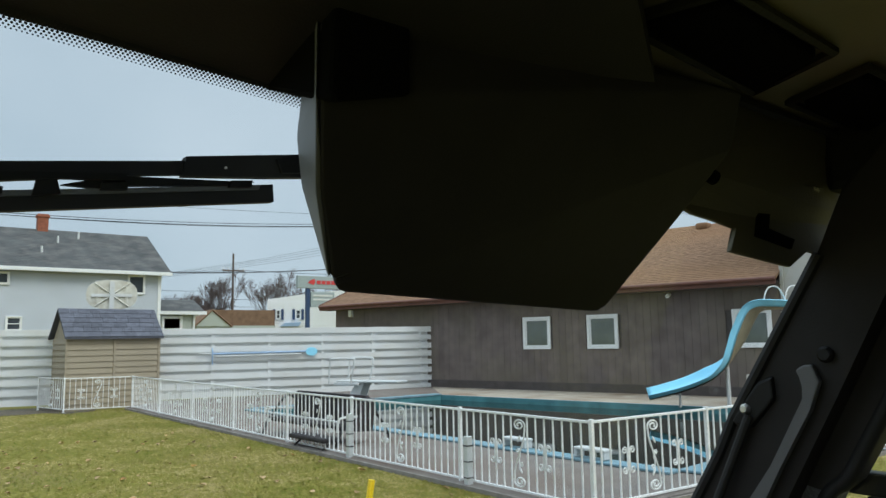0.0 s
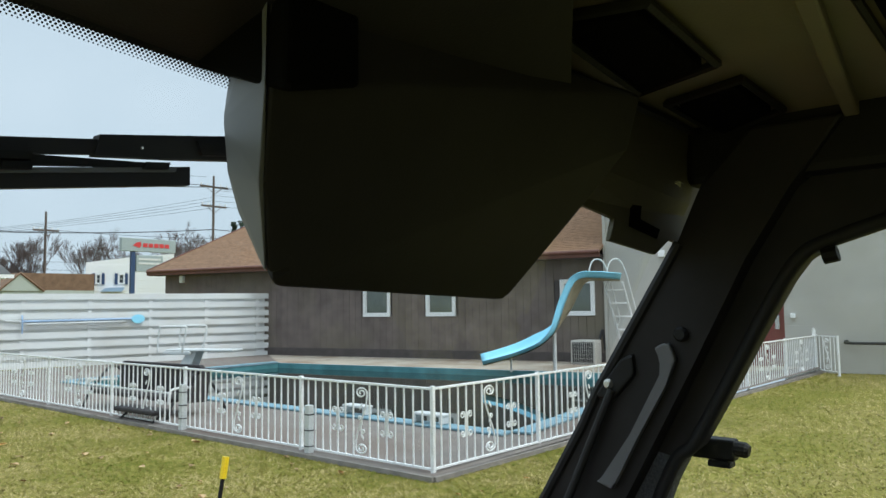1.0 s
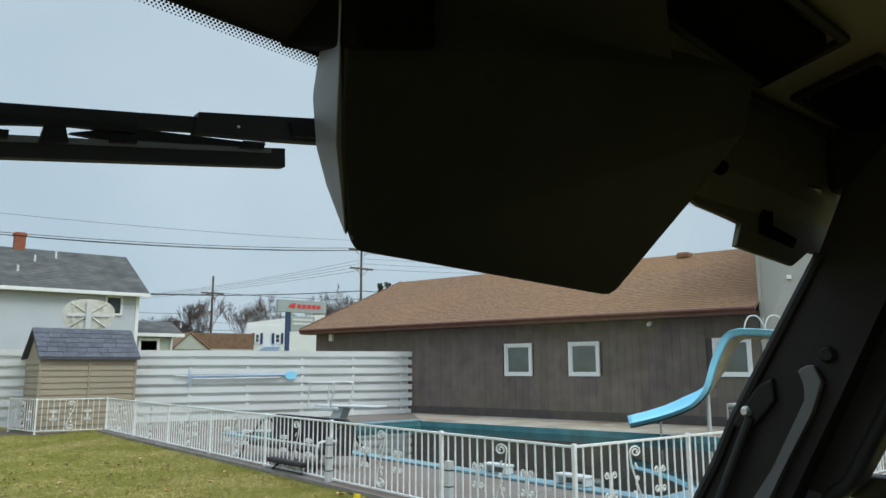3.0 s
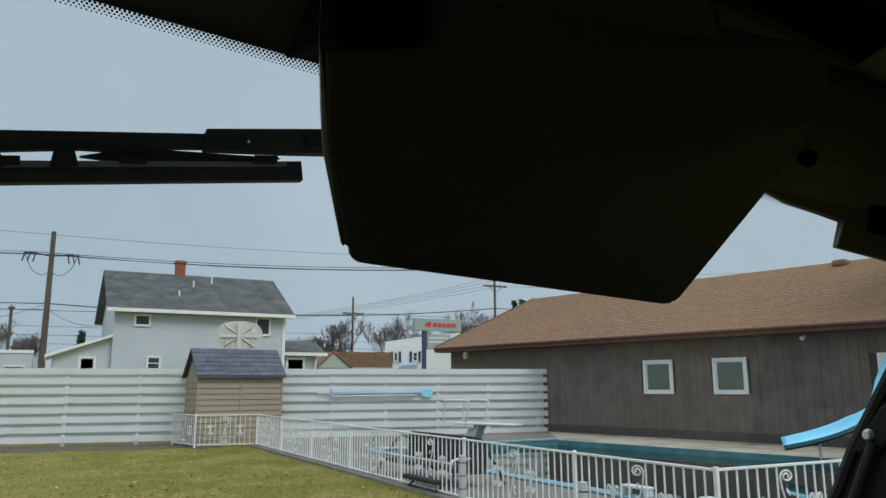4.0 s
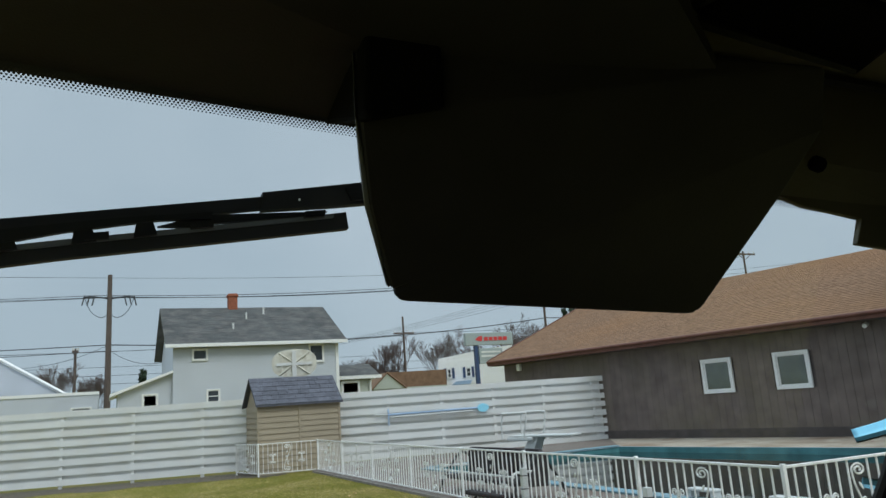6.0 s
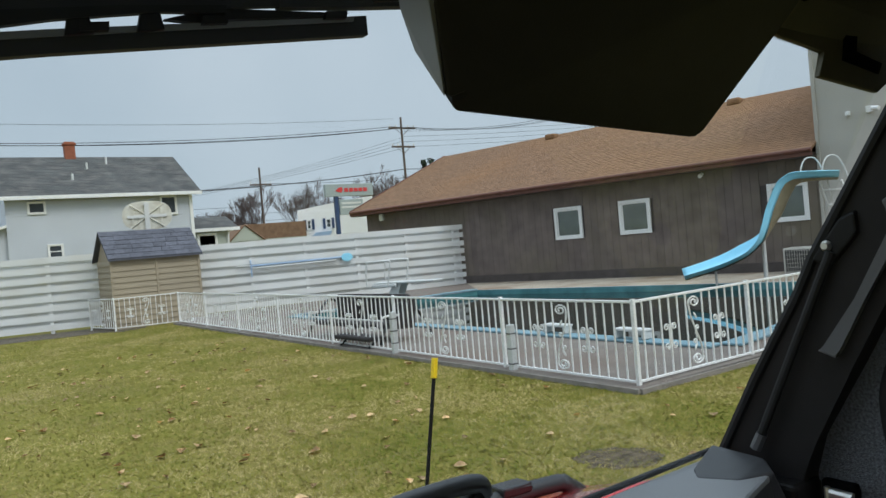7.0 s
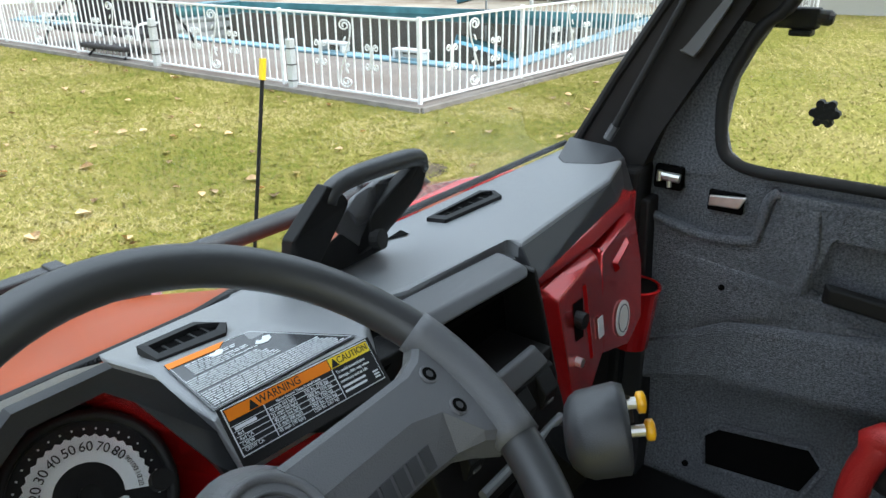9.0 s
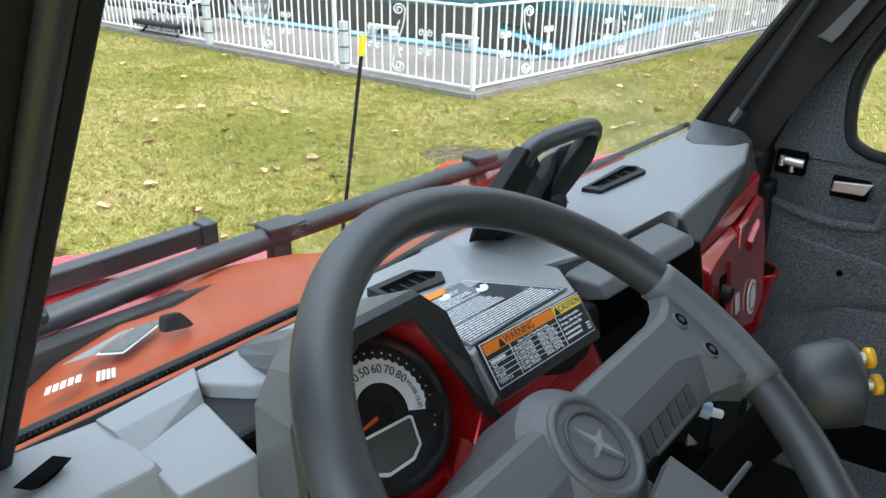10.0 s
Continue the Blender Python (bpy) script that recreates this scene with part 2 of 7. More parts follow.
def thing(name, at, label, category, group="", kind=""):
    ob = new(name)
    ob.empty_display_size = 0.1
    ob.matrix_world = at if isinstance(at, Matrix) else Matrix.Translation(at)
    return tagged(ob, label, category, group, kind)


def B(lo, hi, bevel=0.0, bm=None):
    """A box between two corners, its edges bevelled."""
    bm = bm or bmesh.new()
    c = [(a + b) / 2 for a, b in zip(lo, hi)]
    s = [abs(b - a) for a, b in zip(lo, hi)]
    r = bmesh.ops.create_cube(bm, size=1, matrix=Matrix.LocRotScale(c, None, s))
    if bevel:
        es = {e for v in r["verts"] for e in v.link_edges}
        bmesh.ops.bevel(bm, geom=list(es), offset=bevel, segments=2, affect="EDGES", profile=0.5)
    return bm


def prism(points, lo, hi, axis="z", bm=None, bevel=0.0):
    """An outline pulled out along an axis from lo to hi."""
    bm = bm or bmesh.new()
    put = {"z": lambda p, h: (p[0], p[1], h), "y": lambda p, h: (p[0], h, p[1]), "x": lambda p, h: (h, p[0], p[1])}[axis]
    a = [bm.verts.new(put(p, lo)) for p in points]
    b = [bm.verts.new(put(p, hi)) for p in points]
    k = len(points)
    fs = [bm.faces.new(a), bm.faces.new(b[::-1])]
    for i in range(k):
        fs.append(bm.faces.new((a[i], a[(i + 1) % k], b[(i + 1) % k], b[i])))
    if bevel:
        es = {e for f in fs for e in f.edges}
        bmesh.ops.bevel(bm, geom=list(es), offset=bevel, segments=2, affect="EDGES", profile=0.5)
    return bm


def tube(points, radius, sides=8, bm=None, closed=False, radii=None, flat=1.0):
    """A round bar along a line of points."""
    bm = bm or bmesh.new()
    pts = [Vector(p) for p in points]
    n = len(pts)
    rings, last = [], None
    for i, p in enumerate(pts):
        d = (pts[(i + 1) % n] - pts[i - 1]) if closed else (pts[min(i + 1, n - 1)] - pts[max(i - 1, 0)])
        d.normalize()
        ref = last or (Vector((0, 0, 1)) if abs(d.z) < 0.9 else Vector((0, 1, 0)))
        x = (ref - d * ref.dot(d)).normalized()
        y = d.cross(x)
        last = x
        r = radii[i] if radii else radius
        rings.append([bm.verts.new(p + (x * math.cos(a) * flat + y * math.sin(a)) * r) for a in (2 * math.pi * k / sides for k in range(sides))])
    for i in range(n if closed else n - 1):
        a, b = rings[i], rings[(i + 1) % n]
        for k in range(sides):
            bm.faces.new((a[k], a[(k + 1) % sides], b[(k + 1) % sides], b[k]))
    if not closed:
        bm.faces.new(rings[0][::-1])
        bm.faces.new(rings[-1])
    return bm


def cyl(a, b, radius, sides=16, bm=None, r2=None):
    return tube([a, b], radius, sides, bm, radii=[radius, r2 if r2 is not None else radius])


def smooth_line(points, steps=6):
    """A Catmull-Rom curve through the points."""
    p = [Vector(q) for q in points]
    p = [p[0] * 2 - p[1], *p, p[-1] * 2 - p[-2]]
    out = []
    for i in range(1, len(p) - 2):
        for k in range(steps):
            t = k / steps
            out.append(0.5 * (2 * p[i] + (p[i + 1] - p[i - 1]) * t + (2 * p[i - 1] - 5 * p[i] + 4 * p[i + 1] - p[i + 2]) * t * t
                              + (3 * p[i] - p[i - 1] - 3 * p[i + 1] + p[i + 2]) * t ** 3))
    return out + [p[-2]]


def grid_sheet(rows, bm=None):
    """A sheet through rows of points."""
    bm = bm or bmesh.new()
    vs = [[bm.verts.new(p) for p in r] for r in rows]
    for a, b in zip(vs, vs[1:]):
        for i in range(len(a) - 1):
            bm.faces.new((a[i], a[i + 1], b[i + 1], b[i]))
    return bm


def thick(bm, depth):
    """Gives a sheet a thickness along its normals."""
    bmesh.ops.recalc_face_normals(bm, faces=bm.faces)
    bmesh.ops.solidify(bm, geom=list(bm.faces), thickness=depth)
    return bm


def frame_at(p, q, z=0.0):
    """A pose with its x axis from p to q, on the plan."""
    d = Vector((q[0] - p[0], q[1] - p[1]))
    return Matrix.Translation((p[0], p[1], z)) @ Matrix.Rotation(math.atan2(d.y, d.x), 4, "Z"), d.length


# ---- ground ----
DECK = [(5.24, 4.14), (17.5, 3.72), (14.05, 18.25), (6.2, 20.2), (5.24, 18.8)]


def lawn():
    """One sheet to the horizon, open under the pool deck."""
    bm = bmesh.new()
    cx, cy = 10.0, 11.0
    base = []
    for (ax, ay), (bx, by) in zip(DECK, DECK[1:] + DECK[:1]):
        base += [(ax + (bx - ax) * k / 10, ay + (by - ay) * k / 10) for k in range(10)]
    n = len(base)
    vs = [[bm.verts.new((cx + (x - cx) * f, cy + (y - cy) * f, 0)) for x, y in base] for f in (0.985, 1.2, 1.6, 2.4, 4, 8, 20, 90)]
    for a, b in zip(vs, vs[1:]):
        for k in range(n):
            bm.faces.new((a[k], a[(k + 1) % n], b[(k + 1) % n], b[k]))
    return tagged(link("ground", bm, M["lawn"]), "olive and straw coloured winter lawn, flat", "ground", kind="structure")


lawn()

FENCE_CORNER, FENCE_FAR, FENCE_RIGHT = (5.345, 4.24), (5.335, 18.66), (17.35, 3.82)
POOL = [(7.3, 4.72), (14.25, 5.5), (12.3, 15.5), (7.1, 15.6)]


def deck_z(x):
    """The deck rises gently from the fence to the building."""
    return 0.05 + 0.07 * min(1, max(0, (x - 5.3) / 9.0))


def deck():
    bm = bmesh.new()
    o = [bm.verts.new((x, y, deck_z(x))) for x, y in (DECK[0], DECK[1], DECK[2], DECK[3])]
    e = bm.verts.new((*DECK[4], deck_z(DECK[4][0])))
    i = [bm.verts.new((x, y, deck_z(x))) for x, y in POOL]
    for k, f in enumerate(((o[0], o[1], i[1], i[0]), (o[1], o[2], i[2], i[1]), (o[2], o[3], e, i[3], i[2]), (e, o[0], i[0], i[3]))):
        bm.faces.new(f).material_index = 1 if k == 1 else 0
    ob = tagged(link("pool_deck", bm, [M["concrete"], M["apron"]]), "stained tan concrete pool deck round the basin", "pavement", kind="structure")
    curb = bmesh.new()
    for a, b in ((DECK[0], DECK[1]), (DECK[4], DECK[0]), (DECK[3], DECK[4])):
        m, l = frame_at(a, b)
        r = bmesh.ops.create_cube(curb, size=1, matrix=m @ Matrix.LocRotScale((l / 2, 0.02, -0.056), None, (l, 0.10, 0.206)))
    tagged(link("curb", curb, M["curb"]), "grey concrete curb under the pool fence", "kerb", kind="structure")


deck()
WATER_Z = -0.03


def pool():
    t = thing("swimming_pool", (10, 10, 0), "in-ground swimming pool with dark winter water and teal walls", "pool", kind="structure")
    off = Matrix.Translation((-10, -10, 0))
    bm = bmesh.new()
    top = [bm.verts.new((x, y, deck_z(x) - 0.006)) for x, y in POOL]
    bot = [bm.verts.new((x, y, -1.6)) for x, y in POOL]
    for k in range(4):
        bm.faces.new((top[k], top[(k + 1) % 4], bot[(k + 1) % 4], bot[k]))
    bm.transform(off)
    part("basin_wall", bm, M["poolwall"], t, "teal painted basin wall")
    bm = bmesh.new()
    bm.faces.new([bm.verts.new((x, y, -1.6)) for x, y in POOL])
    bm.transform(off)
    part("basin_floor", bm, M["poolfloor"], t)
    bm = bmesh.new()
    bm.faces.new([bm.verts.new((x, y, WATER_Z)) for x, y in POOL])
    bm.transform(off)
    part("water", bm, M["water"], t, "dark still water that mirrors the building")
    # pale blue coping stones along the near, right and end edges
    for a, b in ((POOL[3], POOL[0]), (POOL[0], POOL[1]), (POOL[2], POOL[3])):
        m, l = frame_at(a, b)
        k = max(1, round(l / 1.1))
        for j in range(k):
            x0, x1 = l * j / k + 0.004, l * (j + 1) / k - 0.004
            p = m @ Vector(((x0 + x1) / 2, 0, 0))
            bm = B((x0, -0.22, 0), (x1, 0.03, 0.03), 0.008)
            bm.transform(off @ Matrix.Translation((0, 0, deck_z(p.x) + 0.002)) @ m)
            part("coping_stone", bm, M["coping"], t)


pool()


# ---- ornamental iron fence ----
def scroll_points():
    """An S-shaped scroll with a wide curl at each end, in the plane of x and z."""
    top = []
    for k in range(31):
        a = (1 - k / 30) * 3.3 * math.pi
        r = 0.012 + 0.040 * k / 30
        top.append((r * math.cos(a), 0, 0.255 + r * math.sin(a)))
    bottom = [(-x, 0, -z) for x, _, z in top][::-1]
    mid = smooth_line([top[-1], (0.040, 0, 0.14), (0, 0, 0), (-0.040, 0, -0.14), bottom[0]], 4)
    return top + [tuple(v) for v in mid[1:-1]] + bottom


def small_curl(bm, x, z, sx, sz):
    pts = []
    for k in range(15):
        a = (1 - k / 14) * 2.4 * math.pi
        r = 0.006 + 0.020 * k / 14
        pts.append((x + sx * r * math.cos(a), 0, z + sz * r * math.sin(a)))
    pts.append((x + sx * 0.030, 0, z - sz * 0.06))
    tube(pts, 0.0065, 5, bm)


def curl_cast(bm):
    """Two C scrolls back to back on a picket."""
    for sx in (-1, 1):
        up = []
        for k in range(17):
            a = math.pi - (1 - k / 16) * 2.7 * math.pi
            r = 0.008 + 0.020 * k / 16
            up.append((sx * (0.042 + r * math.cos(a)), 0, 0.068 + r * math.sin(a)))
        tube([(x * 1.25, 0, z * 1.25) for x, _, z in up + [(sx * 0.013, 0, 0.02), (sx * 0.013, 0, -0.02)] + [(x, 0, -z) for x, _, z in up[::-1]]], 0.0068, 5, bm)
    return bm


FH = 0.80
picket_bm = bmesh.new()
B((-0.0065, -0.0065, 0.085), (0.0065, 0.0065, FH - 0.012), 0, picket_bm)
PICKET = bpy.data.meshes.new("picket")
picket_bm.to_mesh(PICKET)
picket_bm.free()
PICKET.materials.append(M["iron"])
post_bm = B((-0.018, -0.018, 0.0), (0.018, 0.018, FH + 0.015), 0.003)
B((-0.032, -0.032, 0.0), (0.032, 0.032, 0.012), 0, post_bm)
POST = bpy.data.meshes.new("post")
post_bm.to_mesh(POST)
post_bm.free()
POST.materials.append(M["iron"])
SCROLL = bpy.data.meshes.new("scroll")
_s = tube([(x * 1.55, y, z * 1.04) for x, y, z in scroll_points()], 0.0088, 6)
small_curl(_s, -0.022, 0.02, 1, 1)
small_curl(_s, 0.022, -0.10, -1, -1)
for _x, _z, _r in ((-0.006, 0.135, 0.55), (0.012, -0.155, -0.55)):
    bmesh.ops.create_uvsphere(_s, u_segments=8, v_segments=5, radius=0.024, matrix=Matrix.LocRotScale((_x, 0, _z), Euler((0, _r, 0)), (0.55, 0.3, 1.6)))
_s.to_mesh(SCROLL)
_s.free()
SCROLL.materials.append(M["iron"])
CAST = bpy.data.meshes.new("rosette")
_s = curl_cast(bmesh.new())
_s.to_mesh(CAST)
_s.free()
CAST.materials.append(M["iron"])


def fence_panel(p, q, label="white ornamental iron fence panel with scroll castings", tall=0.0):
    m, l = frame_at(p, q)
    t = thing("ornamental_fence", m, label, "fence", group="iron fence round the pool")
    share("post", POST, Matrix.Identity(4), t)
    part("top_rail", B((0, -0.016, FH - 0.022), (l, 0.016, FH), 0.003), M["iron"], t)
    part("bottom_rail", B((0, -0.013, 0.07), (l, 0.013, 0.09), 0.003), M["iron"], t)
    n = max(2, round(l / 0.118))
    if n % 2:
        n += 1
    c = n // 2
    for k in range(1, n):
        x = l * k / n
        if k == c:
            share("scroll", SCROLL, Matrix.Translation((x, 0, 0.43)), t, "curled S scroll with leaves")
            continue
        share("picket", PICKET, Matrix.Translation((x, 0, 0)), t)
        if abs(k - c) == 3 and n > 9:
            share("rosette", CAST, Matrix.Translation((x, 0, 0.42)), t, "four-curl casting on a picket")
    return t


left_posts = [4.24, 6.05, 8.30, 10.2, 12.3, 14.4, 16.5, 18.66]
for a, b in zip(left_posts, left_posts[1:]):
    fence_panel((5.34, b), (5.34, a))
xs = [5.345, 7.0, 9.1, 11.2, 13.25, 15.3, 17.35]
for a, b in zip(xs, xs[1:]):
    ya, yb = (4.24 - 0.42 * (x - 5.345) / 12.0 for x in (a, b))
    fence_panel((b, yb), (a, ya))
fence_panel((3.92, 19.05), (5.30, 18.70))
fence_panel((3.60, 20.4), (3.92, 19.05))
end_post = share("fence_post", POST, Matrix.Translation((5.345, 4.235, 0)), None)
tagged(end_post, "white square iron corner post of the fence", "post")


def sleeve(x, y, h, label):
    """A plastic sleeve strapped to a fence post."""
    t = thing("post_sleeve", (x, y, 0), label, "post")
    part("sleeve", B((-0.035, -0.035, -0.02), (0.035, 0.035, h), 0.006), M["whiteplastic"], t)
    for z in (h - 0.10, h - 0.26, h - 0.42):
        part("strap", B((-0.038, -0.038, z), (0.038, 0.038, z + 0.012), 0.002), M["blacksteel"], t, "black strap")


sleeve(5.29, 8.27, 0.60, "white plastic gate sleeve strapped to a fence post")
sleeve(5.285, 5.86, 0.53, "short white plastic sleeve strapped beside the fence")
# ornamental end piece where the fence meets the block wall
m_end = thing("gate_finial", (17.25, 3.83, 0.8), "white iron leaf finial on the fence gate", "fence")
_b = bmesh.new()
for k in range(-2, 3):
    tube([(0.06 * k, 0, 0), (0.05 * k + 0.01, 0, 0.10 - 0.012 * k * k), (0.07 * k, 0, 0.16 - 0.014 * k * k)], 0.01, 5, _b)
part("finial", _b, M["iron"], m_end)
end_panel = fence_panel((16.85, 3.3), (17.35, 3.82))


# ---- louvred board fence ----
def board_fence(p, q, bays, name_label, ragged=False):
    m, l = frame_at(p, q)
    t = thing("louvred_fence", m, name_label, "fence")
    board = bpy.data.meshes.new("board")
    bm = B((0, -0.012, -0.078), (1, 0.012, 0.078))
    bm.to_mesh(board)
    bm.free()
    board.materials.append(M["whitewood"])
    w = l / bays
    for k in range(bays + 1):
        part("post", B((w * k - 0.045, -0.028, 0), (w * k + 0.045, 0.028, 1.965), 0.004), M["whitewood"], t)
    for k in range(bays):
        over = 0.40 if ragged and k == bays - 1 else 0.03
        for j in range(8):
            z = 0.163 + j * 0.2465
            share("board", board, Matrix.Translation((w * k - 0.03, -0.042 + random.uniform(-0.004, 0.004), z + random.uniform(-0.006, 0.006))) @ Matrix.Diagonal((w + 0.03 + over, 1, 1, 1)), t)
            if j < 7:
                share("board", board, Matrix.Translation((w * k, 0.042, z + 0.123)) @ Matrix.Diagonal((w + over - 0.03 - (0.12 if ragged and k == bays - 1 else 0), 1, 1, 1)), t)
    return t


LV0, LVD = Vector((14.0, 18.3)), Vector((-0.971, 0.239))
lvp = lambda s: tuple(LV0 + LVD * s)
board_fence(lvp(8.0), lvp(0.29), 5, "white painted board-on-board louvred fence by the pool", True)
board_fence(lvp(9.62), lvp(8.0), 1, "white painted louvred fence behind the shed")
board_fence(lvp(22.09), lvp(9.77), 7, "white painted louvred fence along the lawn")


def strip(p, q, w, material, label, name, z=0.006):
    m, l = frame_at(p, q)
    bm = bmesh.new()
    pts, n = [], 24
    for k in range(n + 1):
        pts.append((l * k / n, -w * (0.5 + 0.25 * noise.noise((k * 0.9, 3, 1)))))
    rows = [[Vector((x, 0.2, z)) for x, _ in pts], [Vector((x, y, z)) for x, y in pts]]
    grid_sheet(rows, bm)
    bm.transform(m)
    return tagged(link(name, bm, material), label, "ground", kind="structure")


strip(lvp(21.9), lvp(9.3), 3.4, M["soil"], "bare dark soil strip along the fence foot", "soil_strip")


def soil_patch():
    bm = bmesh.new()
    vs = []
    for k in range(64):
        a = 2 * math.pi * k / 64
        c, s = math.cos(a), math.sin(a)
        r = 1 + 0.22 * noise.noise((c * 2, s * 2, 4)) + 0.16 * noise.noise((c * 7, s * 7, 9))
        vs.append(bm.verts.new((3.78 + r * (0.20 * c + 0.16 * s), 3.115 + r * (-0.20 * c + 0.16 * s), 0.006)))
    bm.faces.new(vs)
    tagged(link("soil_patch", bm, M["thin"]), "worn brown patch of thin turf in the lawn", "ground", kind="structure")


soil_patch()


# ---- pole and skimmer hung on the fence ----
def skimmer():
    a, b = lvp(6.5), lvp(3.65)
    m, l = frame_at(a, b, 1.27)
    t = thing("skimmer_pole", m @ Matrix.Translation((0, -0.12, 0)), "blue pool skimmer pole hung along the fence boards", "pool tool")
    part("pole", cyl((0, 0, 0), (l - 0.1, 0, 0.02), 0.028, 10), M["bluepole"], t)
    part("grip", cyl((-0.35, 0, 0.02), (0.1, 0, 0), 0.022, 10), M["whiteplastic"], t)
    part("net", prism([(l - 0.08 + 0.17 * math.cos(a), 0.012 + 0.12 * math.sin(a)) for a in (2 * math.pi * k / 20 for k in range(20))], -0.03, 0.02, "y"), M["slide"], t, "pale blue net head")
    part("hook", tube([(0.02, 0.05, 0.15), (0.02, -0.03, 0.05), (0.02, -0.03, -0.3)], 0.02, 6), M["bluepole"], t)
    part("second_pole", cyl((0.1, -0.02, -0.07), (l - 0.4, -0.02, -0.05), 0.02, 8), M["whiteplastic"], t)


skimmer()


# ---- brown clubhouse ----
WALL, _ = frame_at((14.9, 14.6), (14.9 + 0.225 * 10, 14.6 - 0.974 * 10))
WIN = [(-0.32, 0.57), (1.69, 2.58), (5.46, 6.33)]
WZ = (1.24, 2.13)


def window(parent, x0, x1, z0, z1, y=0.0, trim=0.075, name="window", pane=None, mullion=False):
    w = new(name)
    w.parent = parent
    bm = bmesh.new()
    for lo, hi in (((x0, -0.035, z0), (x0 + trim, 0.02, z1)), ((x1 - trim, -0.035, z0), (x1, 0.02, z1)),
                   ((x0 + trim, -0.035, z1 - trim), (x1 - trim, 0.02, z1)), ((x0 + trim, -0.035, z0), (x1 - trim, 0.02, z0 + trim))):
        B([a + (y if i == 1 else 0) for i, a in enumerate(lo)], [a + (y if i == 1 else 0) for i, a in enumerate(hi)], 0.004, bm)
    part("window_frame", bm, M["vinyl"], w, "white vinyl frame")
    s = trim + 0.035
    bm = bmesh.new()
    for lo, hi in (((x0 + trim, -0.01, z0 + trim), (x0 + s, 0.03, z1 - trim)), ((x1 - s, -0.01, z0 + trim), (x1 - trim, 0.03, z1 - trim)),
                   ((x0 + s, -0.01, z1 - s), (x1 - s, 0.03, z1 - trim)), ((x0 + s, -0.01, z0 + trim), (x1 - s, 0.03, z0 + s))):
        B([a + (y if i == 1 else 0) for i, a in enumerate(lo)], [a + (y if i == 1 else 0) for i, a in enumerate(hi)], 0.002, bm)
    if mullion:
        B((x0 + s, y - 0.005, (z0 + z1) / 2 - 0.02), (x1 - s, y + 0.03, (z0 + z1) / 2 + 0.02), 0, bm)
    part("sash", bm, M["vinyl"], w)
    part("pane", B((x0 + s, y + 0.02, z0 + s), (x1 - s, y + 0.026, z1 - s)), pane or M["pane"], w)
    return w


def gable_roof(parent, x0, x1, y0, y1, z_eave, z_ridge, material, th=0.06, courses=0, name="roof", lip=0.016):
    """A ridge along x over the depth from y0 to y1; the near slope is laid in courses."""
    ym = (y0 + y1) / 2
    roof = part(name, prism([(y0, z_eave), (ym, z_ridge), (y1, z_eave), (y1, z_eave - th), (ym, z_ridge - th), (y0, z_eave - th)], x0, x1, "x"), material, parent)
    if courses:
        d = Vector((0, ym - y0, z_ridge - z_eave))
        run = d.length / courses
        nrm = Vector((0, -d.z, d.y)).normalized()
        me = bpy.data.meshes.new("shingle_course")
        bm = bmesh.new()
        u = d.normalized()
        prof = [u * (-0.01) + nrm * lip, u * run + nrm * 0.004, u * run, u * (-0.01) + nrm * 0.001]
        prism([(p.y, p.z) for p in prof], 0, x1 - x0, "x", bm)
        bm.to_mesh(me)
        bm.free()
        me.materials.append(material)
        for k in range(courses):
            p = d * (k / courses)
            share("shingle_course", me, Matrix.Translation((x0, y0 + p.y, z_eave + p.z + 0.002)), roof)
    return roof


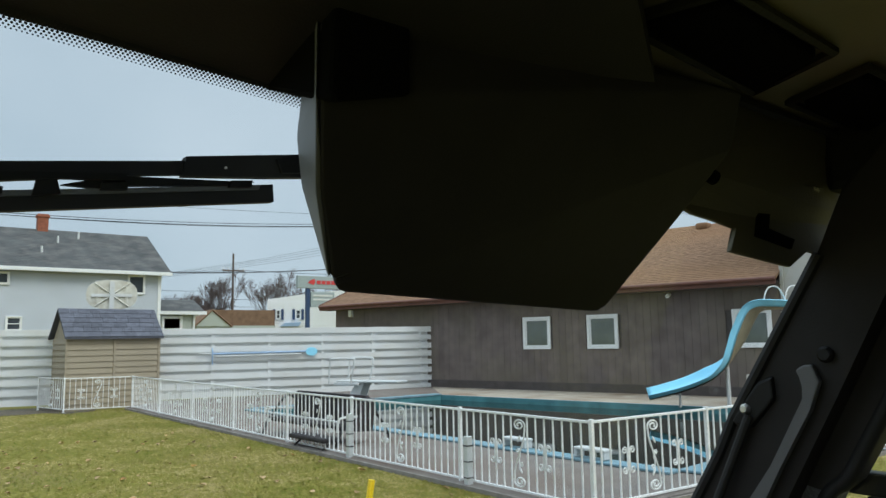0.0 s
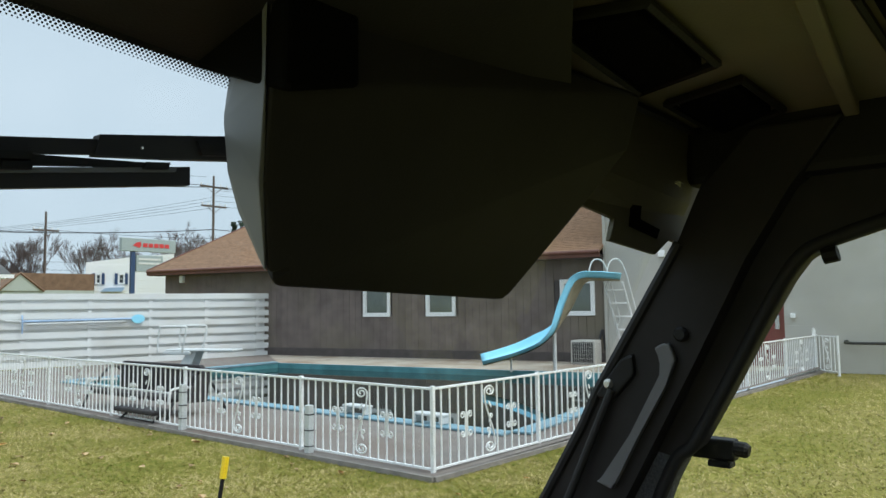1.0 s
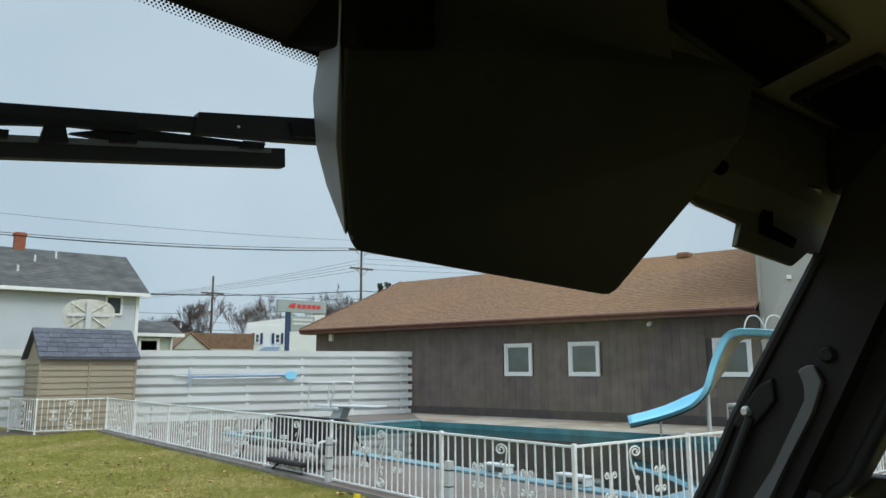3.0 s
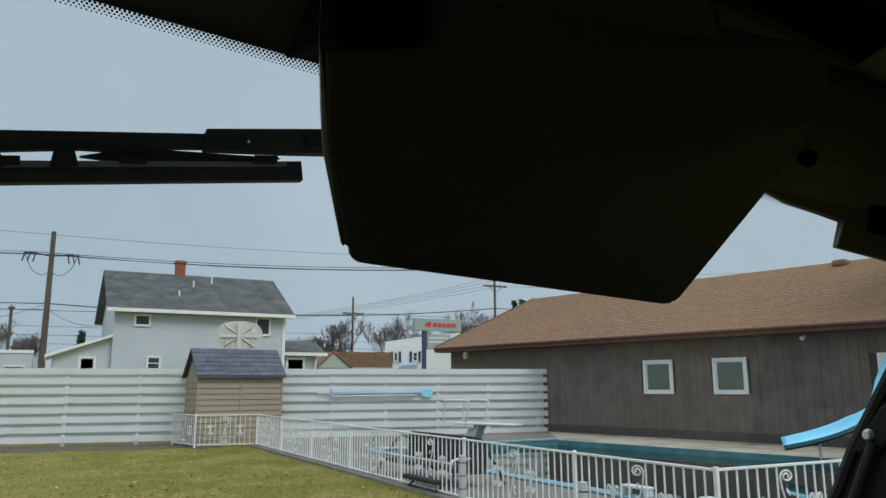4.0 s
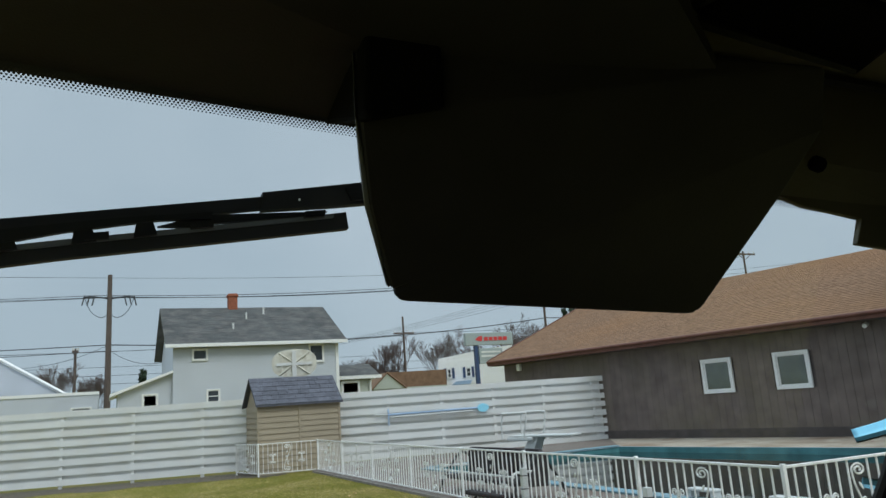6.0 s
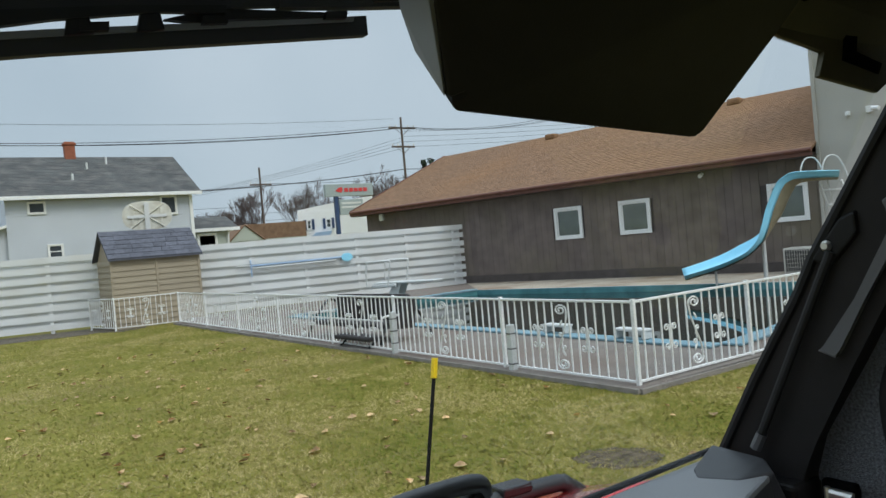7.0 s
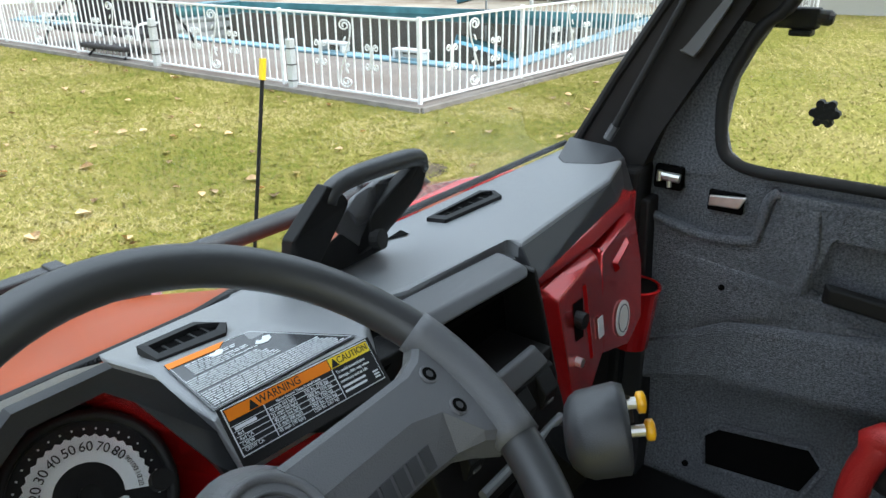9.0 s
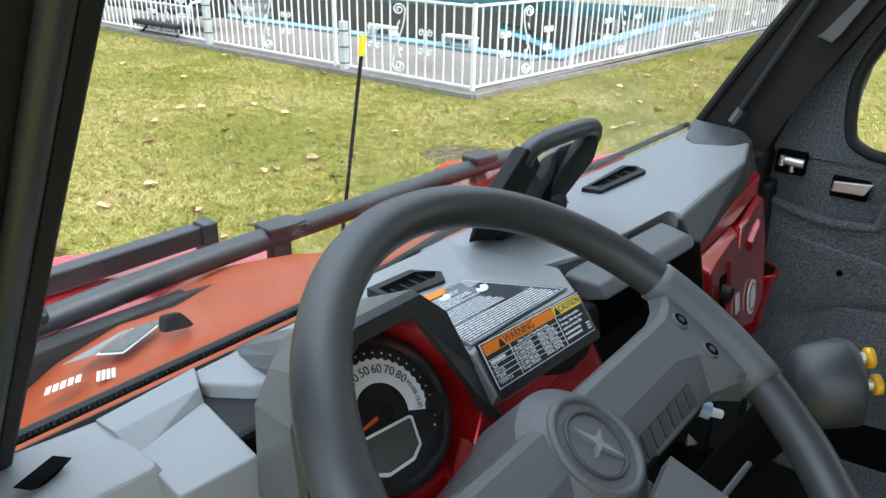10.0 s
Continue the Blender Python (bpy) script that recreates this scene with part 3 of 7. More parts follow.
def clubhouse():
    t = thing("clubhouse", WALL, "long dark brown clubhouse with board siding and brown shingle roof", "building")
    xl, xr = -8.1, 6.58
    holes = sorted(WIN)
    # backing wall with real openings
    bm = bmesh.new()
    edges = [xl] + [v for h in holes for v in (h[0] + 0.02, h[1] - 0.02)] + [xr]
    for i in range(0, len(edges), 2):
        B((edges[i], 0.02, 0), (edges[i + 1], 0.2, 2.75), 0, bm)
    for a, b in holes:
        B((a + 0.02, 0.02, 0), (b - 0.02, 0.2, WZ[0] + 0.02), 0, bm)
        B((a + 0.02, 0.02, WZ[1] - 0.02), (b - 0.02, 0.2, 2.75), 0, bm)
    B((xl, 0.2, 0), (xl + 0.2, 9.6, 2.75), 0, bm)
    B((xl, 9.6, 0), (xr, 9.8, 2.75), 0, bm)
    prism([(0.2, 2.75), (4.84, 4.72), (9.6, 2.75)], xl, xl + 0.2, "x", bm)
    wall = part("wall", bm, M["brownbase"], t)
    me = bpy.data.meshes.new("siding_board")
    bm = B((0, -0.02, 0), (1, 0.02, 1))
    bm.to_mesh(me)
    bm.free()
    me.materials.append(M["brown"])
    x = xl
    while x < xr - 0.02:
        x1 = min(x + 0.203, xr)
        spans = [(0.34, 2.72)]
        for a, b in holes:
            if x1 > a + 0.03 and x < b - 0.03:
                spans = [(0.34, WZ[0] + 0.02), (WZ[1] - 0.02, 2.72)]
        for z0, z1 in spans:
            share("siding_board", me, Matrix.Translation((x + 0.003, random.uniform(-0.002, 0.002), z0)) @ Matrix.Diagonal((x1 - x - 0.006, 1, z1 - z0, 1)), wall)
        x = x1
    part("base_board", B((xl - 0.03, -0.045, 0.0), (xr, 0.02, 0.34), 0.01), M["brownbase"], t, "dark base board at the wall foot")
    for a, b in holes:
        window(t, a, b, WZ[0], WZ[1], -0.02)
    gable_roof(t, xl - 0.35, xr, -0.42, 10.1, 2.80, 4.92, M["brownroof"], 0.05, 40, lip=0.011)
    part("fascia", B((xl - 0.37, -0.45, 2.63), (xr, -0.42, 2.79), 0.006), M["fascia"], t, "red-brown eave board")
    part("gutter", tube([(xl - 0.35, -0.48, 2.76), (xr, -0.48, 2.76)], 0.045, 8), M["fascia"], t)
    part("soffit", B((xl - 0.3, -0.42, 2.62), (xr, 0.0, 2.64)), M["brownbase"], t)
    bm = bmesh.new()
    prism([(-0.45, 2.64), (-0.45, 2.83), (4.84, 4.96), (10.1, 2.83), (10.1, 2.64), (4.84, 4.76)], xl - 0.39, xl - 0.352, "x", bm)
    part("rake_board", bm, M["fascia"], t)
    for x in (-3.26, 3.14):
        part("roof_vent", B((x, 4.3, 4.72), (x + 0.40, 4.7, 4.92), 0.06), M["brownroof"], t, "low brown roof vent by the ridge")
    bm = bmesh.new()
    B((-7.38, -0.12, 2.38), (-7.22, 0.0, 2.62), 0.02, bm)
    part("wall_lamp", bm, M["vinyl"], t, "small wall lantern under the eave")
    bm = cyl((3.98, -0.02, 2.55), (3.98, -0.16, 2.5), 0.05, 10)
    part("flood_lamp", bm, M["vinyl"], t, "small white floodlight under the eave")


clubhouse()


def block_building():
    t = thing("block_building", WALL, "tall pale grey painted concrete block building", "building")
    x0, x1, h = 6.6, 26.0, 6.4
    dx0, dx1, dz = 9.5, 10.47, 2.06
    bm = bmesh.new()
    B((x0, 0.008, -0.3), (dx0, 0.3, h), 0, bm)
    B((dx1, 0.008, -0.3), (x1, 0.3, h), 0, bm)
    B((dx0, 0.008, dz), (dx1, 0.3, h), 0, bm)
    B((x0, 0.3, -0.3), (x0 + 0.3, 12, h), 0, bm)
    wall = part("wall", bm, M["mortar"], t)
    part("corner_board", B((x0 - 0.04, -0.05, 0), (x0 + 0.03, 0.06, h), 0.004), M["block"], t, "pale corner trim")
    door = part("door", B((dx0 + 0.05, 0.06, 0.0), (dx1 - 0.05, 0.11, dz - 0.05), 0.004), M["reddoor"], t, "dark red steel door")
    part("door_plate", B((dx1 - 0.19, 0.035, 0.92), (dx1 - 0.10, 0.06, 1.22), 0.004), M["chrome"], door, "steel latch plate")
    part("door_frame", B((dx0, 0.0, 0), (dx0 + 0.05, 0.12, dz), 0.003, B((dx1 - 0.05, 0.0, 0), (dx1, 0.12, dz), 0.003, B((dx0 + 0.05, 0, dz - 0.05), (dx1 - 0.05, 0.12, dz), 0.003))), M["reddoor"], t)
    for x, z, s in ((7.23, 3.43, 0.09), (7.93, 2.67, 0.15), (10.64, 1.21, 0.10)):
        part("junction_box", B((x - s / 2, -0.07, z - s / 2), (x + s / 2, 0.02, z + s / 2), 0.008), M["vinyl"], t, "white wall box")
    bm = B((7.58, -0.08, 3.38), (7.68, 0.02, 3.52), 0.008)
    cyl((7.7, -0.1, 3.46), (7.84, -0.16, 3.43), 0.045, 10, bm)
    part("wall_light", bm, M["vinyl"], t, "white security light")
    part("rail", tube(smooth_line([(11.62, 0.02, 0.66), (11.64, -0.12, 0.68), (11.75, -0.14, 0.64), (13.6, -0.14, 0.64)], 5), 0.03, 8), M["blacksteel"], t, "black pipe rail")
    me = bpy.data.meshes.new("block")
    bm = B((0.0015, 0.004, 0.0015), (0.3985, 0.05, 0.1985), 0.002)
    bm.to_mesh(me)
    bm.free()
    me.materials.append(M["block"])
    rest = bmesh.new()
    for j in range(-1, 32):
        z = j * 0.2
        x = x0 + 0.035 - (0.2 if j % 2 else 0)
        while x < x1:
            a, b = max(x, x0 + 0.03), x + 0.4
            if z < dz and b > dx0 and a < dx1:
                if a < dx0 - 0.05:
                    b = dx0
                elif b > dx1 + 0.05:
                    a = dx1
                else:
                    x += 0.4
                    continue
            if 0 <= j < 20 and x < 12.4:
                share("block", me, Matrix.Translation((a, random.uniform(0, 0.001), z)) @ Matrix.Diagonal(((b - a) / 0.4, 1, 1, 1)), wall)
            else:
                B((a + 0.0015, 0.0045, z + 0.0015), (b - 0.0015, 0.05, z + 0.1985), 0, rest)
            x += 0.4
    tagged(part("upper_blocks", rest, M["block"], wall), kind="stuff")
    # far side wing that faces the lawn
    return t


block_building()


def ac_unit():
    t = thing("air_conditioner", WALL @ Matrix.Translation((6.2, -0.45, 0.11)), "beige outdoor air conditioner with dark coil behind wire guard", "air conditioner")
    part("cabinet", B((-0.29, -0.3, 0), (0.29, 0.3, 0.56), 0.02), M["acgrey"], t)
    part("coil", B((-0.25, -0.306, 0.04), (0.25, -0.301, 0.52)), M["acdark"], t)
    for k in range(11):
        part("guard_wire", B((-0.25 + k * 0.05 - 0.003, -0.318, 0.04), (-0.25 + k * 0.05 + 0.003, -0.310, 0.52)), M["acgrey"], t)
    for k in range(6):
        part("guard_bar", B((-0.25, -0.322, 0.05 + k * 0.09), (0.25, -0.3185, 0.058 + k * 0.09)), M["acgrey"], t)
    part("pad", B((-0.42, -0.36, -0.06), (0.42, 0.36, 0), 0.01), M["curb"], t)
    part("pipe", tube(smooth_line([(0.2, 0.3, 0.4), (0.24, 0.38, 0.6), (0.3, 0.42, 0.78), (0.34, 0.44, 0.3)], 5), 0.03, 8), M["blacksteel"], t)


ac_unit()


# ---- slide ----
def slide():
    a, b = Vector((12.84, 9.27, 0)), Vector((14.62, 6.96, 0))
    t = thing("pool_slide", (14.0, 8.0, deck_z(14)), "faded pale blue curved fibreglass pool slide with steel ladder", "pool slide")
    inv = Matrix.Translation((-14.0, -8.0, -deck_z(14)))
    ux = (b - a).normalized()
    uy = Vector((-ux.y, ux.x, 0))
    line = smooth_line([a + ux * f + Vector((0, 0, z)) for f, z in ((0.0, 0.315), (0.40, 0.415), (0.80, 0.54), (1.20, 0.72), (1.50, 0.94), (1.69, 1.22), (1.865, 1.56), (2.03, 1.89), (2.20, 2.03), (2.45, 2.06), (2.92, 2.04))], 4)
    rows, under = [], []
    for k, p in enumerate(line):
        d = (line[min(k + 1, len(line) - 1)] - line[max(k - 1, 0)]).normalized()
        nrm = uy.cross(d)
        if nrm.z < 0:
            nrm = -nrm
        f = k / (len(line) - 1)
        roll = radians(np.interp(f, [0, 0.3, 0.42, 0.58, 0.72, 0.85, 1], [12, 16, -4, -34, -36, -8, 0]))
        side = uy * math.cos(roll) + nrm * math.sin(roll)
        nrm = nrm * math.cos(roll) - uy * math.sin(roll)
        rows.append([p + side * w + nrm * h for w, h in ((-0.27, 0.105), (-0.25, 0.12), (-0.23, 0.105), (-0.20, 0.03), (-0.12, -0.01), (0, -0.025), (0.12, -0.01), (0.20, 0.03), (0.23, 0.105), (0.25, 0.12), (0.27, 0.105))])
        under.append([p + side * w - nrm * h for w, h in ((-0.20, 0.015), (-0.12, 0.035), (0, 0.05), (0.12, 0.035), (0.20, 0.015))])
    bm = grid_sheet(rows)
    thick(bm, 0.008)
    bm.transform(inv)
    part("chute", bm, M["slide"], t, smooth=True)
    bm = grid_sheet(under)
    bm.transform(inv)
    part("chute_underside", bm, M["slideunder"], t, "raw tan underside of the chute", smooth=True)
    for p, q, r in (((13.21, 8.79, deck_z(13)), (13.21, 8.79, 0.42), 0.022), ((13.78, 8.06, deck_z(13.8)), (13.78, 8.06, 1.0), 0.04)):
        bm = cyl(p, q, r, 10)
        bm.transform(inv)
        part("leg", bm, M["galv"], t)
    top = a + ux * 2.80
    foot = top + ux * 0.52 + uy * 0.34
    top.z, foot.z = 1.98, deck_z(15)
    for k in (-0.19, 0.19):
        o = ux * k
        bm = tube([top + o, foot + o], 0.026, 8)
        bm.transform(inv)
        part("ladder_side", bm, M["galv"], t)
        hand = smooth_line([top + ux * (f - 2.62 + k) + uy * g + Vector((0, 0, z - 1.98)) for f, z, g in ((2.30, 2.02, -0.1), (2.29, 2.20, -0.1), (2.36, 2.40, -0.05), (2.47, 2.47, 0), (2.60, 2.42, 0.02), (2.72, 2.16, 0.06), (2.85, 1.68, 0.14), (2.96, 1.26, 0.22), (2.96, 1.13, 0.24), (2.92, 1.06, 0.24))], 5)
        bm = tube(hand, 0.015, 8)
        bm.transform(inv)
        part("hand_rail", bm, M["galv"], t)
    for k in range(1, 7):
        p = foot + (top - foot) * (k / 6.6)
        bm = B((-0.19, -0.055, -0.016), (0.19, 0.055, 0.016), 0.005)
        bm.transform(inv @ Matrix.Translation(p) @ Matrix.Rotation(math.atan2(ux.y, ux.x), 4, "Z"))
        part("step", bm, M["galv"], t)


slide()


# ---- diving board ----
def diving_board():
    m, l = frame_at((9.80, 15.82), (10.70, 13.72), deck_z(9.4))
    t = thing("diving_board", m, "white diving board on a white stand with steel hand rails", "diving board")
    part("board", B((-0.35, -0.23, 0.46), (1.45, 0.23, 0.505), 0.015), M["whiteplastic"], t)
    bm = prism([(-0.1, 0.0), (0.25, 0.0), (0.45, 0.45), (0.2, 0.45)], -0.16, 0.16, "y")
    part("stand", bm, M["whiteplastic"], t)
    part("rear_anchor", B((-0.4, -0.26, 0.38), (0.35, 0.26, 0.46), 0.02), M["whiteplastic"], t)
    for s in (-0.40, 0.40):
        pts = smooth_line([(-0.42, s, 0.44), (-0.42, s, 0.7), (-0.38, s, 1.0), (-0.30, s, 1.04), (0.25, s, 1.04), (0.34, s, 0.99), (0.30, s, 0.75), (0.22, s, 0.44)], 5)
        part("hand_rail", tube(pts, 0.024, 8), M["galv"], t, "curved steel tube rail")


diving_board()


def glider():
    """A dark canopy glider bench folded by the fence."""
    m, l = frame_at((6.12, 11.50), (6.20, 9.10), 0.055)
    t = thing("patio_glider", m, "dark brown canvas patio glider bench on black frame", "bench")
    back = [(0.0, 0.22), (0.02, 0.60), (0.10, 0.665), (2.18, 0.675), (2.26, 0.62), (2.28, 0.24)]
    part("back_panel", prism(back, -0.03, 0.04, "y", None, 0.012), M["darkcanvas"], t, "dark canvas back")
    part("side_panel", prism([(-0.42, 0.20), (-0.05, 0.18), (0.0, 0.64), (-0.10, 0.64)], 2.36, 2.42, "x", None, 0.01), M["darkcanvas"], t)
    part("seat", B((0.1, -0.52, 0.20), (2.25, -0.04, 0.27), 0.03), M["darkcanvas"], t)
    for x in (0.04, 2.34):
        part("leg", tube(smooth_line([(x, -0.62, 0.0), (x, -0.52, 0.22), (x, -0.16, 0.60), (x, 0.16, 0.30), (x, 0.32, 0.0)], 4), 0.022, 6), M["blacksteel"], t)
        part("arm", tube(smooth_line([(x, -0.60, 0.20), (x, -0.58, 0.36), (x, -0.45, 0.40), (x, -0.08, 0.38)], 4), 0.018, 6), M["galv"], t, "pale tube arm")
    part("front_bar", tube([(0.04, -0.56, 0.34), (2.34, -0.56, 0.34)], 0.014, 6), M["galv"], t)
    part("foot_rest", B((1.55, -0.95, 0.10), (2.55, -0.66, 0.16), 0.02), M["darkcanvas"], t)
    for x in (1.65, 2.45):
        part("rest_leg", tube([(x, -0.9, 0.0), (x, -0.72, 0.12)], 0.016, 6), M["blacksteel"], t)


glider()


def pool_step(p, q):
    m, l = frame_at(p, q, deck_z(7.2) + 0.04)
    t = thing("pool_step", m, "low white plastic step at the pool edge", "step", group="white steps")
    part("top", B((0, -0.08, 0.085), (l, 0.08, 0.12), 0.012), M["whiteplastic"], t)
    for x in (0.0, l - 0.06):
        part("leg", B((x, -0.07, 0), (x + 0.05, 0.07, 0.085), 0.008), M["whiteplastic"], t)


pool_step((7.2, 6.10), (7.2, 5.62))
pool_step((7.2, 7.38), (7.2, 6.94))


# ---- garden shed ----
def shed():
    m, l = frame_at((4.0, 19.40), (6.21, 19.59))
    t = thing("garden_shed", m, "tan resin garden shed with slate-blue shingle roof", "shed")
    w, d, h = 2.22, 1.25, 1.74
    bm = bmesh.new()
    B((0.03, 0.03, 0), (w - 0.03, d - 0.03, h), 0, bm)
    prism([(0.03, h), (d / 2, 2.40), (d - 0.03, h)], 0.03, w - 0.03, "x", bm)
    wall = part("wall", bm, M["tan"], t)
    me = bpy.data.meshes.new("lap_board")
    bm = prism([(0.0, 0.0), (0.03, 0.0), (0.03, 0.145), (0.022, 0.145)], 0, 1, "x")
    bm.to_mesh(me)
    bm.free()
    me.materials.append(M["tan"])
    for k in range(12):
        for a, b in ((0.0, w / 2 - 0.01), (w / 2 + 0.01, w)):
            share("lap_board", me, Matrix.Translation((a, 0.0, 0.0 + k * 0.145)) @ Matrix.Diagonal((b - a, 1, 1, 1)), wall)
        share("lap_board", me, Matrix.Translation((0, d, k * 0.145)) @ Matrix.Rotation(-math.pi / 2, 4, "Z") @ Matrix.Diagonal((d, 1, 1, 1)), wall)
    for x in (0.0, w / 2, w):
        part("corner_post", B((x - 0.03, -0.012, 0), (x + 0.03, 0.03, h), 0.004), M["tan"], t)
    roof = gable_roof(t, -0.08, w + 0.08, -0.10, d + 0.10, h + 0.02, 2.47, M["shedroof"], 0.05)
    up = Vector((0, d / 2 + 0.10, 2.45 - h))
    me = bpy.data.meshes.new("shingle")
    bm = prism([(-0.01, 0.016), (1.0, 0.006), (1.0, 0.0), (-0.01, 0.001)], 0, 1, "x")
    bm.to_mesh(me)
    bm.free()
    me.materials.append(M["shedroof"])
    turn = Matrix.Rotation(math.atan2(up.z, up.y), 4, "X")
    for k in range(6):
        x = -0.08
        while x < w + 0.06:
            x1 = min(x + random.uniform(0.16, 0.42), w + 0.08)
            share("shingle", me, Matrix.Translation((x + 0.004, -0.10 + up.y * k / 6, h + 0.022 + up.z * k / 6 + random.uniform(0, 0.004))) @ turn @ Matrix.Diagonal((x1 - x - 0.008, up.length / 6 + 0.01, 1, 1)), roof)
            x = x1


shed()


def hoop():
    p = lvp(9.05)
    m, _ = frame_at(p, (p[0] + 1, p[1] - 0.25))
    t = thing("basketball_backboard", m @ Matrix.Translation((0, 0.35, 0)), "weathered white fan-shaped basketball backboard on a post", "backboard")
    pts = []
    for k in range(25):
        a = 2 * math.pi * k / 24
        pts.append((0.63 * math.copysign(abs(math.cos(a)) ** 0.8, math.cos(a)), 2.90 + 0.40 * math.copysign(abs(math.sin(a)) ** 0.75, math.sin(a))))
    part("board", prism(pts[:-1], -0.02, 0.02, "y"), M["oldwood"], t)
    part("post", B((-0.06, -0.10, 0), (0.06, -0.03, 3.25), 0.005), M["whitewood"], t)
    part("back_brace", B((-0.5, -0.06, 2.84), (0.5, -0.021, 2.92), 0.004), M["whitewood"], t)
    for s in (-1, 1):
        for z0, z1 in ((2.90, 3.20), (2.88, 2.58)):
            bm = tube([(0, -0.04, z0), (s * 0.42, -0.04, z1)], 0.022, 4)
            part("brace", bm, M["oldwood"], t)
        part("side_brace", B((s * 0.36 - 0.03, -0.05, 2.62), (s * 0.36 + 0.03, -0.021, 3.18), 0.004), M["oldwood"], t)


hoop()


# ---- houses beyond the fence ----
def lap_wall(x0, x1, z0, z1, y, bm, pitch=0.16, axis="x"):
    n = int((z1 - z0) / pitch)
    for k in range(n):
        z = z0 + k * pitch
        prism([(y - 0.012, z), (y + 0.03, z), (y + 0.03, z + pitch), (y + 0.01, z + pitch)], x0, x1, "x", bm)
    return bm


def grey_house():
    t = thing("grey_house", (0, 38, 0), "two-storey pale grey sided house with dark shingle roof", "house")
    bm = bmesh.new()
    B((3.35, 0.03, 0), (11.6, 8.4, 5.15), 0, bm)
    prism([(0.03, 5.15), (4.2, 7.5), (8.4, 5.15)], 3.35, 11.6, "x", bm)
    part("wall", bm, M["siding"], t)
    part("siding", lap_wall(3.33, 11.62, 0.2, 5.1, 0, bmesh.new(), 0.125), M["siding"], t)
    gable_roof(t, 2.95, 12.05, -0.42, 8.8, 5.18, 7.62, M["greyroof"], 0.12, 26)
    part("fascia", B((2.93, -0.47, 5.03), (12.07, -0.42, 5.2), 0.01), M["vinyl"], t)
    part("corner_board", B((11.5, -0.05, 0.1), (11.66, 0.05, 5.05)), M["vinyl"], t)
    part("downspout", tube(smooth_line([(14.3, 1.84, 3.2), (14.1, 2.1, 2.9), (14.1, 2.1, 0.2)], 4), 0.06, 6), M["vinyl"], t)
    part("chimney", B((6.55, 3.9, 6.9), (7.05, 4.4, 8.4), 0.02), M["brick"], t, "red brick chimney")
    part("chimney_cap", B((6.5, 3.85, 8.22), (7.1, 4.45, 8.34), 0.02), M["brick"], t)
    for x, y, z in ((7.3, 2.6, 6.7), (8.35, 3.2, 7.05), (6.4, 1.3, 5.98)):
        part("vent_pipe", cyl((x, y, z), (x, y, z + 0.42), 0.05, 8), M["galv"], t)
    for a, b, c, d in ((4.2, 4.97, 4.38, 4.98), (10.05, 10.87, 4.08, 5.05), (4.88, 5.55, 2.28, 2.97)):
        window(t, a, b, c, d, -0.045, 0.065, "window", M["darkpane"], c < 3)
    bm = bmesh.new()
    prism([(0.9, 0), (3.35, 0), (3.35, 3.86), (0.9, 2.98)], 0.3, 5, "y", bm)
    part("annex_wall", bm, M["siding"], t)
    part("annex_roof", prism([(0.55, 2.84), (3.35, 3.86), (3.35, 3.98), (0.55, 2.98)], 0.0, 5.2, "y"), M["vinyl"], t)
    window(t, 1.95, 2.7, 2.2, 2.92, 0.28, 0.08, "window", M["darkpane"])
    bm = bmesh.new()
    B((11.65, 2.2, 0), (14.2, 6, 3.3), 0, bm)
    part("rear_wall", bm, M["sage"], t)
    part("rear_roof", prism([(1.9, 3.30), (4.0, 4.1), (6.3, 3.30), (6.3, 3.2), (1.9, 3.2)], 11.62, 14.7, "x"), M["greyroof"], t)
    part("rear_fascia", B((11.62, 1.86, 3.18), (14.72, 1.9, 3.36)), M["vinyl"], t)
    window(t, 12.4, 13.5, 2.3, 3.1, 2.18, 0.1, "window", M["darkpane"])


grey_house()


